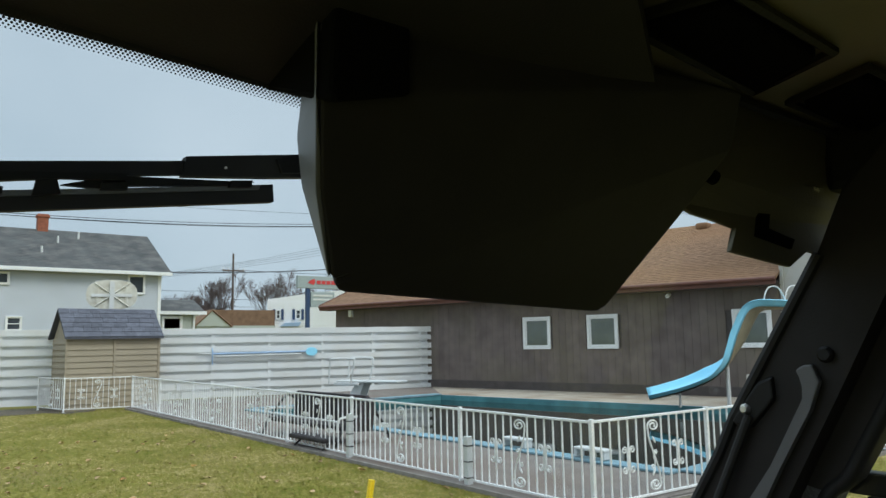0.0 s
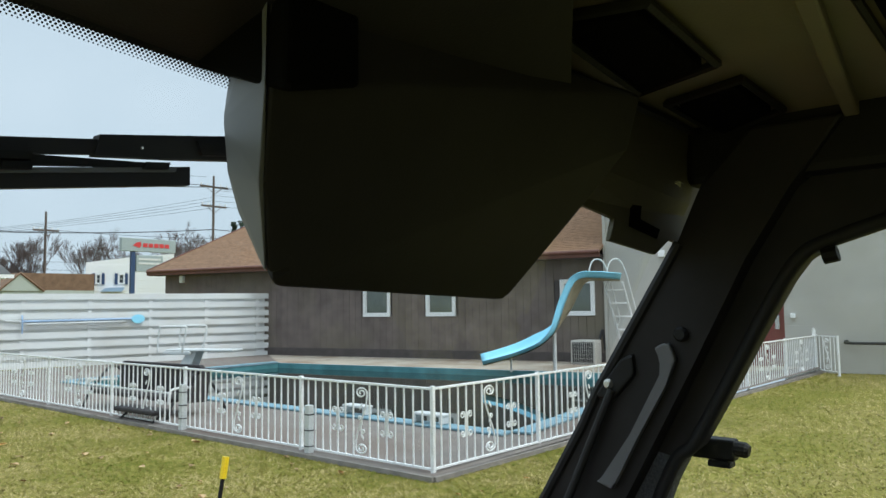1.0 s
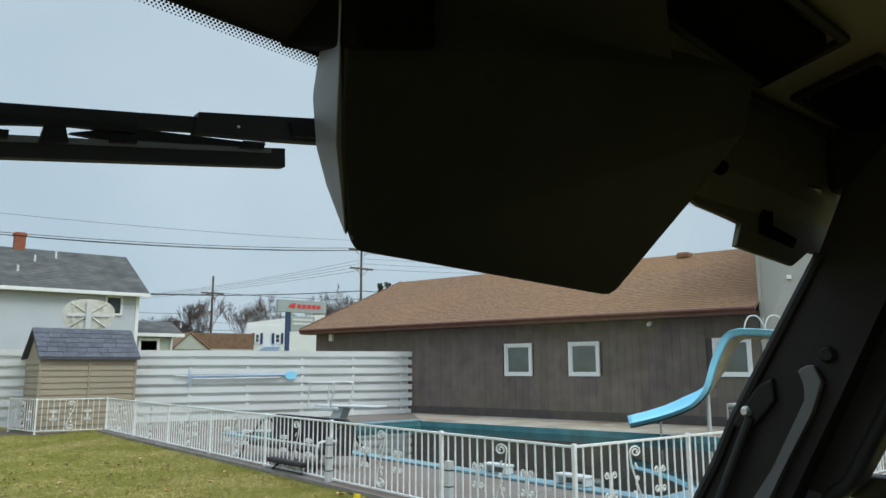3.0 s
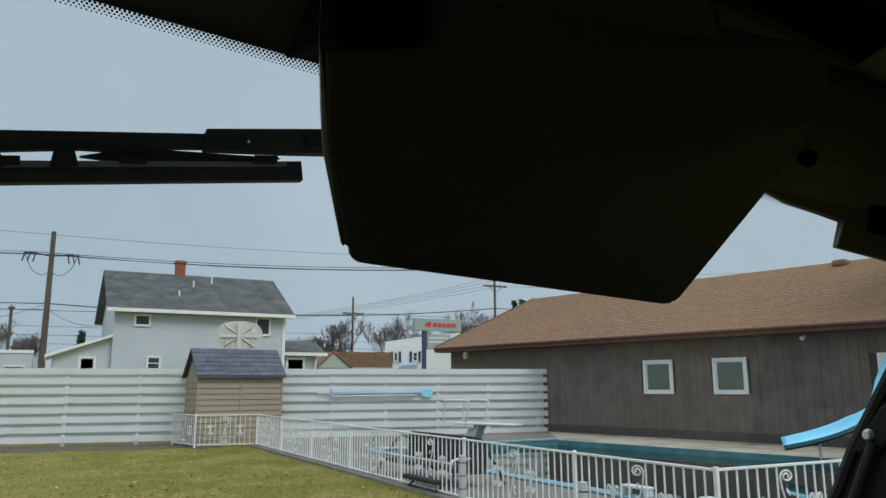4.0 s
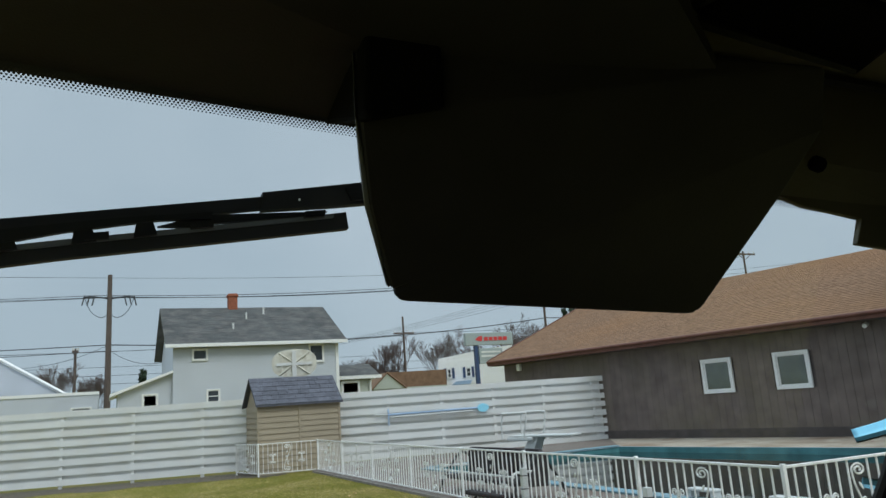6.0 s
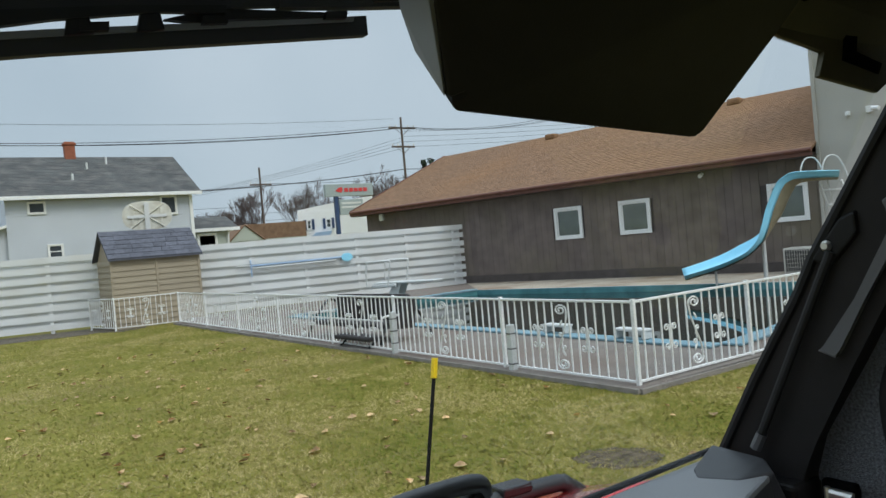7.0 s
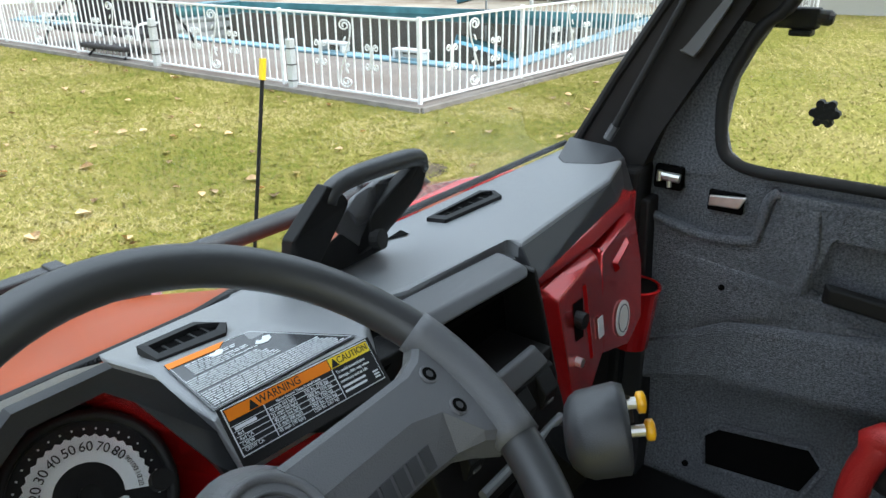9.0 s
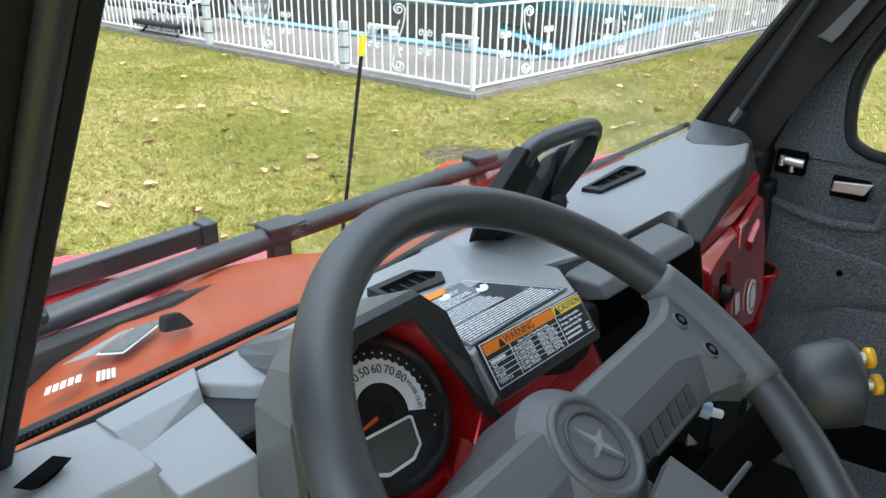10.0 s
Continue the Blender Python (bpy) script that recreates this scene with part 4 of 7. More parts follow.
def far_houses():
    t = thing("pale_garage", (-3.4, 45, 0), "pale grey low garage with a gabled house behind", "building")
    bm = B((-6, 0, 0), (3.4, 6, 3.44))
    part("wall", bm, M["siding"], t)
    part("parapet", B((-6, -0.05, 3.3), (3.45, 0, 3.46)), M["vinyl"], t)
    part("gable", prism([(-6, 3.4), (-2.4, 3.4), (1.7, 3.5), (-2.2, 5.9), (-6, 4.0)], 7, 12, "y"), M["siding"], t)
    part("gable_trim", tube([(1.9, 6.9, 3.4), (-2.2, 6.9, 6.0)], 0.12, 4), M["vinyl"], t)
    window(t, 2.05, 3.1, 2.1, 2.65, -0.03, 0.06, "window", M["darkpane"])
    t = thing("sage_house", (23.2, 58, 0), "low sage green house with tan-brown hip roof", "house")
    part("wall", B((-2.74, 0, 0), (3.9, 6, 3.06)), M["sage"], t)
    part("gable_wall", prism([(-2.9, 3.0), (-1.58, 4.22), (0, 3.0)], -0.1, 0.2, "y"), M["sage"], t)
    for k in range(3):
        part("gable_vent", cyl((-1.3 + 0.35 * k, -0.12, 2.72), (-1.3 + 0.35 * k, 0.05, 2.72), 0.07, 8), M["darkpane"], t)
    part("roof", prism([(-3.0, 2.98), (-1.58, 4.34), (3.9, 4.36), (3.9, 2.98)], 0.05, 6.5, "y"), M["tanroof"], t)
    part("roof_edge", tube([(-3.05, -0.15, 2.98), (-1.58, -0.15, 4.32), (0.1, -0.15, 2.98)], 0.09, 4), M["tanroof"], t)
    t = thing("white_shop", Matrix.Translation((27.3, 60, 0)) @ Matrix.Rotation(-0.46, 4, "Z") @ Matrix.Translation((2.7, 0, 0)), "white sided two-storey shop with blue shuttered windows", "building")
    bm = bmesh.new()
    prism([(-2.7, 0), (4, 0), (4, 6.2), (0.9, 5.9), (-2.7, 5.4)], 0, 6, "y", bm)
    part("wall", bm, M["vinyl"], t)
    part("siding", lap_wall(-2.72, 4, 0.2, 5.3, -0.04, bmesh.new(), 0.22), M["vinyl"], t)
    for a, b in ((-2.0, -1.55), (-0.32, 0.2)):
        w = window(t, a, b, 3.62, 4.5, -0.08, 0.09, "window", M["darkpane"], True)
        for x in (a - 0.24, b + 0.02):
            part("shutter", B((x, -0.14, 3.6), (x + 0.22, -0.06, 4.52)), M["shutter"], t, "dark blue shutter")
    part("awning", prism([(-1.6, 3.0), (0.0, 3.0), (0.2, 3.35), (-1.2, 3.3)], -0.9, -0.1, "y"), M["bluepole"], t, "blue awning")


far_houses()


def pylon_sign():
    t = thing("pylon_sign", (26.8, 49.3, 0), "tall grey roadside sign with red emblem and bars on post", "sign")
    part("post", B((-1.25, -0.12, 0), (-0.97, 0.12, 5.62)), M["shutter"], t)
    part("panel", B((-2.0, -0.18, 5.60), (2.06, 0.18, 6.53), 0.03), M["signgrey"], t)
    part("lower_panel", B((-0.9, -0.15, 4.2), (1.1, 0.15, 5.35), 0.03), M["signgrey"], t)
    part("emblem", prism([(-1.2, 6.0), (-0.7, 5.86), (-0.58, 6.05), (-0.62, 6.3), (-0.95, 6.22)], -0.21, -0.182, "y"), M["signred"], t, "red emblem shape")
    for k in range(5):
        x = -0.45 + k * 0.41
        part("letter_bar", B((x, -0.21, 5.92), (x + 0.33, -0.182, 6.2)), M["signred"], t, "red bar")
    for k in range(2):
        part("lettering", B((-0.75, -0.175, 5.0 - 0.3 * k), (0.9, -0.152, 5.14 - 0.3 * k)), M["galv"], t)


pylon_sign()


# ---- poles and lines ----
def utility_pole(x, y, h, arms, label, r=0.14):
    t = thing("utility_pole", (x, y, 0), label, "utility pole", group="street poles")
    part("pole", cyl((0, 0, 0), (0, 0, h), r, 10, None, r * 0.62), M["polewood"], t)
    for z, w in arms:
        part("crossarm", B((-w / 2, -0.14, z - 0.07), (w / 2, -0.02, z + 0.07)), M["polewood"], t)
        for k in (-1, -0.5, 0.5, 1):
            part("insulator", cyl((k * w * 0.46, -0.08, z + 0.07), (k * w * 0.46, -0.08, z + 0.27), 0.05, 6), M["galv"], t)
        part("brace", tube([(-w * 0.3, -0.1, z), (0, -0.12, z - 0.6), (w * 0.3, -0.1, z)], 0.03, 4), M["polewood"], t)
    return t


utility_pole(0.45, 53, 11.5, [], "weathered wooden power pole with line hardware", 0.24)
utility_pole(26.1, 65, 9.9, [(8.3, 2.1)], "thin wooden utility pole with one crossarm")
utility_pole(34.2, 52.6, 12.45, [(11.5, 2.6), (9.9, 2.3)], "wooden power pole with two crossarms")
utility_pole(55.4, 50, 13.7, [(13.4, 2.8)], "distant wooden power pole with crossarm")
utility_pole(-1.6, 56, 6.9, [(6.7, 0.4)], "short street lamp pole behind the fence")
hw = thing("line_hardware", (0.45, 52.9, 9.9), "black switches and loops on the power pole", "power line")
for sx in (-1, 1):
    part("switch", tube(smooth_line([(0, 0, -0.05), (sx * 0.6, 0, 0.05), (sx * 1.1, 0, 0.1), (sx * 1.6, 0, 0.05)], 4), 0.05, 5), M["wire"], hw)
    for k in range(3):
        part("fuse", tube([(sx * (0.9 + 0.3 * k), 0, 0.2), (sx * (1.05 + 0.3 * k), -0.1, -0.5)], 0.045, 5), M["wire"], hw)
    part("loop", tube(smooth_line([(sx * 1.5, 0, 0), (sx * 1.1, 0, -0.9), (sx * 0.5, 0, -1.3), (0, 0, -1.0)], 5), 0.02, 4), M["wire"], hw)


def line(p, q, sag, r=0.018, name="power_line"):
    p, q = Vector(p), Vector(q)
    pts = [p.lerp(q, k / 14) - Vector((0, 0, sag * 4 * (k / 14) * (1 - k / 14))) for k in range(15)]
    return tagged(link(name, tube(pts, r, 4), M["wire"]), "thin dark overhead power line with slight sag", "power line", group="overhead lines")


for a, b, z0, z1, z2, s in ((-1, 0, 9.9, 10.1, 11.6, 0.5), (0, 1, 9.7, 9.95, 11.5, 0.5), (1, 2, 10.05, 10.0, 11.6, 0.6)):
    line((-60, 54, z0), (0.2 + 0.5 * a, 53, z1), 0.6)
    line((0.2 + 0.5 * a, 53, z1), (33.2 + 0.9 * b, 52.5, z2), s, 0.022)
    line((33.2 + 0.9 * b, 52.5, z2), (54.3 + b, 50, 13.5), 0.9)
line((0.45, 53, 6.8), (-60, 54, 6.6), 0.4, 0.03)
line((0.45, 53, 6.8), (34.2, 52.6, 8.0), 0.7, 0.035)
line((0.45, 53, 6.4), (-60, 54, 6.0), 0.4, 0.02)
line((0.45, 53, 11.3), (33.5, 52.6, 12.3), 0.3, 0.012)
line((-60, 54, 12.5), (0.45, 53, 11.3), 0.3, 0.012)
line((34.2, 52.6, 8.0), (75, 49, 10.0), 0.7, 0.03)
line((26.1, 65, 8.4), (60, 70, 10.5), 0.6, 0.02)
line((26.1, 65, 8.2), (-30, 62, 7.6), 0.6, 0.02)
for k in range(3):
    line((-40, 80, 6.0 + k * 0.8), (70, 82, 6.4 + k * 0.9), 0.5, 0.02)
for k in range(4):
    line((34.2, 52.6, 9.9 + 0.45 * k), (75, 44 + 2 * k, 12.2 + 0.6 * k), 0.5, 0.012)
    line((34.2, 52.6, 9.8 + 0.3 * k), (10 + 3 * k, 88, 7.5 + 0.5 * k), 0.6, 0.012)
line((0.45, 53, 6.8), (-4.5, 52.1, 5.4), 0.3, 0.015)
line((0.45, 53, 6.5), (3.4, 46.2, 5.0), 0.4, 0.015)


# ---- bare trees ----
def bare_tree(x, y, h, spread, seed, twigs=1.0, label="bare winter tree with fine twigs", trunk=0.16, up=0.18):
    rng = random.Random(seed)
    t = thing("bare_tree", (x, y, 0), label, "tree", group="bare trees")
    trunk_bm, crown = bmesh.new(), bmesh.new()
    verts, faces, queue = [], [], []

    def twig(p, e, r0, r1):
        """A three-sided twig."""
        d = (e - p).normalized()
        u = d.orthogonal().normalized()
        w = d.cross(u)
        n = len(verts)
        for c, r in ((p, r0), (e, r1)):
            for a in (0, 2.094, 4.189):
                verts.append(c + (u * math.cos(a) + w * math.sin(a)) * r)
        faces.extend(((n, n + 1, n + 4, n + 3), (n + 1, n + 2, n + 5, n + 4), (n + 2, n, n + 3, n + 5)))

    def grow(p, d, length, r, depth):
        e = p + d * length
        if depth < 2:
            q = p + d * length * 0.5 + Vector((rng.uniform(-1, 1), rng.uniform(-1, 1), 0)) * length * 0.05
            tube([p, q, e], r, 6, crown if depth else trunk_bm, radii=[r, r * 0.85, r * 0.65])
        else:
            q = p + d * length * 0.5 + Vector((rng.uniform(-1, 1), rng.uniform(-1, 1), rng.uniform(-0.5, 0.5))) * length * 0.07
            twig(p, q, r, r * 0.85)
            twig(q, e, r * 0.85, r * 0.6)
        if depth >= 7:
            return
        for k in range(rng.choice((2, 3, 3)) if depth < 4 else rng.choice((2, 3, 3, 4))):
            a = rng.uniform(0, 2 * math.pi)
            side = Vector((math.cos(a), math.sin(a), 0))
            nd = (d + side * rng.uniform(0.3, 0.8) * spread + Vector((0, 0, up))).normalized()
            queue.append((p + d * length * rng.uniform(0.5, 1.0), nd, length * rng.uniform(0.6, 0.82), max(r * 0.56, 0.008), depth + 1))

    d0 = Vector((0, 0, 1))
    tube([Vector((0, 0, 0)), Vector((0.05, 0, h * 0.12)), Vector((0, 0, h * 0.24))], trunk, 7, trunk_bm, radii=[trunk, trunk * 0.9, trunk * 0.75])
    limbs = 5
    for k in range(limbs):
        a = 2 * math.pi * (k + rng.uniform(-0.3, 0.3)) / limbs
        nd = (d0 + Vector((math.cos(a), math.sin(a), 0)) * spread * rng.uniform(0.25, 0.6)).normalized()
        queue.append((d0 * h * rng.uniform(0.14, 0.24), nd, h * 0.22, trunk * 0.55, 1))
    done = 0
    while done < min(len(queue), int(3800 * twigs)):
        grow(*queue[done])
        done += 1
    part("trunk", trunk_bm, M["bark"], t)
    me = bpy.data.meshes.new("twigs")
    me.from_pydata([tuple(v) for v in verts], [], faces)
    crown.from_mesh(me)
    bpy.data.meshes.remove(me)
    part("crown", crown, M["bark"], t)


def hedge_mass():
    """A wide rounded clump of leafless shrubs."""
    for k in range(7):
        bare_tree(20.4 + k * 0.72, 66 + (k % 3), 7.6 - 0.30 * abs(k - 3), 0.75, 40 + k, 1.5, "dense leafless russet tree clump", 0.12, 0.3)


hedge_mass()
bare_tree(25.0, 66, 9.6, 0.55, 2, 0.8, trunk=0.09)
bare_tree(34.3, 75, 11.5, 0.7, 3, 1.2, trunk=0.13)
bare_tree(39.0, 76, 10.5, 0.7, 4, trunk=0.12)
bare_tree(45.0, 76, 13.0, 0.7, 5, 1.2, trunk=0.13)
bare_tree(48.0, 78, 12.5, 0.7, 8, trunk=0.12)
bare_tree(-3.5, 66, 8.0, 0.7, 6, trunk=0.11)
bare_tree(-0.5, 68, 7.6, 0.7, 7, trunk=0.11)


def evergreen(x, y, h, seed):
    rng = random.Random(seed)
    t = thing("evergreen_tree", (x, y, 0), "dark pointed evergreen behind the roofs", "tree", group="evergreens")
    part("trunk", cyl((0, 0, 0), (0, 0, h), 0.15, 6, None, 0.02), M["bark"], t)
    bm = bmesh.new()
    for k in range(420):
        z = h * rng.uniform(0.2, 1.0)
        r = (h - z) * 0.2 * rng.uniform(0.3, 1.0) + 0.05
        a = rng.uniform(0, 2 * math.pi)
        c = Vector((r * math.cos(a), r * math.sin(a), z))
        vs = [bm.verts.new(c + Vector((rng.uniform(-0.3, 0.3), rng.uniform(-0.3, 0.3), rng.uniform(-0.35, 0.2)))) for _ in range(3)]
        bm.faces.new(vs)
    part("crown", bm, M["evergreen"], t)


evergreen(38.5, 56, 9.2, 1)
evergreen(40.0, 57, 9.6, 2)
evergreen(3.0, 64, 5.8, 3)


# ---- fallen leaves ----
def leaves():
    rng = random.Random(5)
    me = bpy.data.meshes.new("leaf")
    bm = bmesh.new()
    pts = [(0, -0.05, 0), (0.03, -0.03, 0.008), (0.045, 0.0, 0.016), (0.025, 0.03, 0.01), (0, 0.055, 0.004), (-0.03, 0.03, 0.012), (-0.045, 0.0, 0.02), (-0.028, -0.03, 0.01)]
    vs = [bm.verts.new(p) for p in pts]
    c = bm.verts.new((0, 0, -0.002))
    for k in range(8):
        bm.faces.new((c, vs[k], vs[(k + 1) % 8]))
    bmesh.ops.solidify(bm, geom=list(bm.faces), thickness=0.0015)
    bm.to_mesh(me)
    bm.free()
    me.materials.append(M["leaf"])
    for k in range(280):
        while True:
            x, y = rng.uniform(-1, 9), rng.uniform(2.2, 13)
            if x < 5.1 or y < 3.6:
                break
        if (x - 3.8) ** 2 + (y - 3.2) ** 2 < 0.2 and rng.random() < 0.3:
            continue
        s = rng.uniform(0.4, 0.95)
        ob = new("fallen_leaf", me)
        ob.matrix_world = Matrix.Translation((x, y, 0.022)) @ Euler((rng.uniform(-0.25, 0.25), rng.uniform(-0.25, 0.25), rng.uniform(0, 6.3))).to_matrix().to_4x4() @ Matrix.Scale(s, 4)
        tagged(ob, "curled dry tan leaf lying on the lawn", "leaf", group="fallen leaves")


leaves()


def grass():
    """Short dormant grass blades over the nearer lawn."""
    rng = np.random.default_rng(3)
    n = 640000
    u = rng.random(n)
    r = 1.2 + 20.0 * u ** 1.15
    a = np.radians(rng.normal(46, 30, n))
    x, y = 0.4 + r * np.cos(a), 0.3 + r * np.sin(a)
    keep = ((x < 5.22) | (y < 4.12 - 0.035 * (x - 5.3))) & ((y > 1.5) | (x > 1.75)) & (x > -3.5 + 2.5 * rng.random(n)) & (y > -0.6 - 1.5 * rng.random(n))
    keep &= (((((x - 3.78) + (y - 3.115)) / 0.32) ** 2 + (((x - 3.78) - (y - 3.115)) / 0.40) ** 2 + 0.9 * rng.random(n) > 0.95 + 0.35 * np.sin(9 * x + 4) * np.sin(11 * y)) | (rng.random(n) < 0.12)) & ((0.239 * (x - 14.0) + 0.971 * (y - 18.3) < -1.3 - 0.9 * rng.random(n)) | (x > 5.0))
    x, y, r = x[keep], y[keep], r[keep]
    n = len(x)
    h = rng.uniform(0.008, 0.024, n)
    w = rng.uniform(0.0018, 0.0034, n) * (1 + r / 6)
    t = rng.uniform(0, 2 * np.pi, n)
    lean = rng.uniform(0.6, 2.2, n) * h
    la = rng.uniform(0, 2 * np.pi, n)
    v = np.empty((n, 3, 3))
    v[:, 0] = np.stack([x - w * np.cos(t), y - w * np.sin(t), np.zeros(n)], 1)
    v[:, 1] = np.stack([x + w * np.cos(t), y + w * np.sin(t), np.zeros(n)], 1)
    v[:, 2] = np.stack([x + lean * np.cos(la), y + lean * np.sin(la), h], 1)
    away = np.array((0.3, -0.5, 1.6)) - v.mean(axis=1)
    up = (np.cross(v[:, 1] - v[:, 0], v[:, 2] - v[:, 0]) * away).sum(axis=1) < 0
    v[up, 0], v[up, 1] = v[up, 1].copy(), v[up, 0].copy()
    me = bpy.data.meshes.new("grass")
    me.from_pydata(v.reshape(-1, 3).tolist(), [], np.arange(3 * n).reshape(-1, 3).tolist())
    me.normals_split_custom_set_from_vertices(np.tile((0.0, 0.0, 1.0), (3 * n, 1)).tolist())
    me.materials.append(M["blade"])
    tagged(new("grass", me), "short olive and straw winter grass blades", "grass", kind="stuff")


grass()


# ---- utility vehicle: materials ----
V = {
    "dash": mat("grey_dash_plastic", (0.255, 0.259, 0.266), 0.33, vary=0.08, scale=3, bump=0.15, bscale=900, spec=0.5),
    "black": mat("black_moulded_plastic", (0.0085, 0.0083, 0.0085), 0.55, vary=0.15, scale=8, bump=0.1, bscale=500, spec=0.28),
    "liner": mat("dark_roof_liner", (0.012, 0.012, 0.009), 0.6, vary=0.25, scale=5, bump=0.1, bscale=200, spec=0.3),
    "liner2": mat("olive_roof_plastic", (0.22, 0.200, 0.112), 0.55, vary=0.15, scale=4, bump=0.08, bscale=200),
    # roof plastic again at half brightness, shade put into the colour
    "plate": mat("shaded_olive_plastic", (0.105, 0.097, 0.064), 0.6, vary=0.2, scale=4, bump=0.08, bscale=200, spec=0.3),
    "grip": mat("black_soft_grip", (0.040, 0.0405, 0.043), 0.42, vary=0.1, scale=6, bump=0.04, bscale=900, spec=0.65),
    "hub": mat("charcoal_wheel_plastic", (0.108, 0.109, 0.115), 0.40, vary=0.06, scale=6, bump=0.2, bscale=900),
    "red": mat("metallic_red_paint", (0.56, 0.014, 0.016), 0.26, metal=0.55, vary=0.08, scale=5, coat=1.0),
    # red body paint shifted to orange, a reflection put into the colour
    "hood": mat("hood_red_with_reflection", (0.34, 0.062, 0.016), 0.48, metal=0.1, vary=0.18, scale=3, coat=0.05, spec=0.25),
    "felt": mat("grey_felt_door_liner", (0.165, 0.174, 0.192), 0.95, vary=0.5, scale=230, bump=0.7, bscale=380, stain=(0.11, 0.116, 0.13), sscale=9, samount=0.5),
    "bar": mat("black_powder_coat", (0.022, 0.022, 0.024), 0.36, vary=0.15, scale=12, bump=0.1, bscale=400, spec=0.6),
    "rubber": mat("black_rubber_seal", (0.010, 0.010, 0.011), 0.7, vary=0.2, scale=30),
    "metal": mat("zinc_hardware", (0.72, 0.71, 0.68), 0.48, metal=1.0, vary=0.1, scale=40),
    # near-black for dark parts, and for shade painted into recesses and gaps
    "void": mat("deep_black_parts_and_shade", (0.004, 0.004, 0.004), 0.9, spec=0.05),
    "dial": mat("white_dial_face", (0.82, 0.84, 0.86), 0.5),
    "dialdark": mat("black_dial_face", (0.012, 0.012, 0.014), 0.35, vary=0.3, scale=30),
    "lcd": mat("dull_lcd", (0.075, 0.078, 0.075), 0.25),
    "needle": mat("orange_needle", (0.80, 0.12, 0.02), 0.4),
    "labelblack": mat("black_label_film", (0.055, 0.056, 0.06), 0.14, spec=0.9),
    "labelgrey": mat("grey_label_print", (0.74, 0.76, 0.78), 0.4),
    "labelfront": mat("black_label_front", (0.014, 0.014, 0.016), 0.5, spec=0.25),
    "orange": mat("orange_label_band", (0.85, 0.22, 0.01), 0.5, spec=0.25),
    "yellow": M["yellow"],
    "knob": mat("amber_knob", (0.86, 0.42, 0.01), 0.3, coat=0.4),
    "edge": mat("mid_grey_trim_and_lit_side", (0.13, 0.135, 0.14), 0.5),
    "pod": mat("dark_plastic_and_dash_shade", (0.042, 0.043, 0.047), 0.38, vary=0.08, scale=9, bump=0.1, bscale=700),
    "star": mat("dull_grey_emblem", (0.30, 0.30, 0.31), 0.35, metal=0.5),
    "white": mat("white_sticker", (0.72, 0.73, 0.72), 0.4),
    "seat": mat("black_seat_vinyl", (0.02, 0.02, 0.021), 0.5, bump=0.2, bscale=300),
    "seatred": mat("red_seat_vinyl", (0.42, 0.02, 0.018), 0.45, bump=0.2, bscale=300),
    "glass": glass_mat("windshield_glass", (0.95, 0.97, 0.96), 0.0, 1.33),
    "lens": glass_mat("gauge_lens", (0.97, 0.98, 0.98)),
    "cover": mat("dull_black_cover_plastic", (0.022, 0.0200, 0.0200), 0.6, vary=0.3, scale=7, bump=0.1, bscale=500, spec=0.22),
    "frit": mat("black_glass_frit", (0.006, 0.006, 0.007), 0.5),
}
CAR = thing("utility_vehicle", (0.8, 0.6, 0.0), "red side-by-side utility vehicle with enclosed cab, seen from within", "vehicle")
CINV = Matrix.Translation((-0.8, -0.6, 0))
XC = 0.80


def cp(name, bm, material, label="", smooth=False, parent=None):
    """A part of the vehicle, given in the place's own coordinates."""
    bm.transform(CINV)
    return part(name, bm, material, parent or CAR, label, smooth)


def hull(points, bevel=0.0, seg=2):
    bm = bmesh.new()
    for p in points:
        bm.verts.new(p)
    bmesh.ops.convex_hull(bm, input=bm.verts)
    bmesh.ops.dissolve_limit(bm, angle_limit=0.02, verts=bm.verts, edges=bm.edges)
    loose = [v for v in bm.verts if not v.link_faces]
    bmesh.ops.delete(bm, geom=loose, context="VERTS")
    if bevel:
        bmesh.ops.bevel(bm, geom=list(bm.edges), offset=bevel, segments=seg, affect="EDGES", profile=0.5, clamp_overlap=True)
    return bm


def glass_y(z):
    return 0.712 - 0.5 * (z - 1.03)


# ---- windshield and roof ----
bm = bmesh.new()
bm.faces.new([bm.verts.new(p) for p in ((0.10, glass_y(1.0), 1.0), (1.47, glass_y(1.0), 1.0), (1.47, glass_y(1.73), 1.73), (0.10, glass_y(1.73), 1.73))])
shield = cp("windshield", bm, V["glass"], "clear raked windshield")
shield.visible_shadow = False


def frit():
    """Rows of black dots that fade down from the windshield's top edge."""
    bm = bmesh.new()
    u = Vector((0, -0.5, 1)).normalized()
    for j in range(7):
        for k in range(440):
            x = 0.12 + k * 0.0030 + (0.0015 if j % 2 else 0)
            z = 1.7475 - 0.061 * x - j * 0.0017
            r = 0.00150 - 0.00014 * j
            c = Vector((x, glass_y(z) - 0.003, z))
            bm.faces.new([bm.verts.new(c + Vector((1, 0, 0)) * r * math.cos(a) + u * r * math.sin(a)) for a in (math.pi * i / 3 for i in range(6))])
    tagged(cp("frit_dots", bm, V["frit"], "fading black dot band on the glass edge"), kind="stuff")
    bm = bmesh.new()
    for k in range(280):
        x = 0.14 + k * 0.0046
        z = 1.035
        c = Vector((x, glass_y(z) - 0.003, z))
        B((x - 0.0012, c.y - 0.0004, z - 0.002), (x + 0.0012, c.y + 0.0004, z + 0.0045), 0, bm)
    tagged(cp("frit_band", bm, V["frit"]), kind="stuff")


frit()
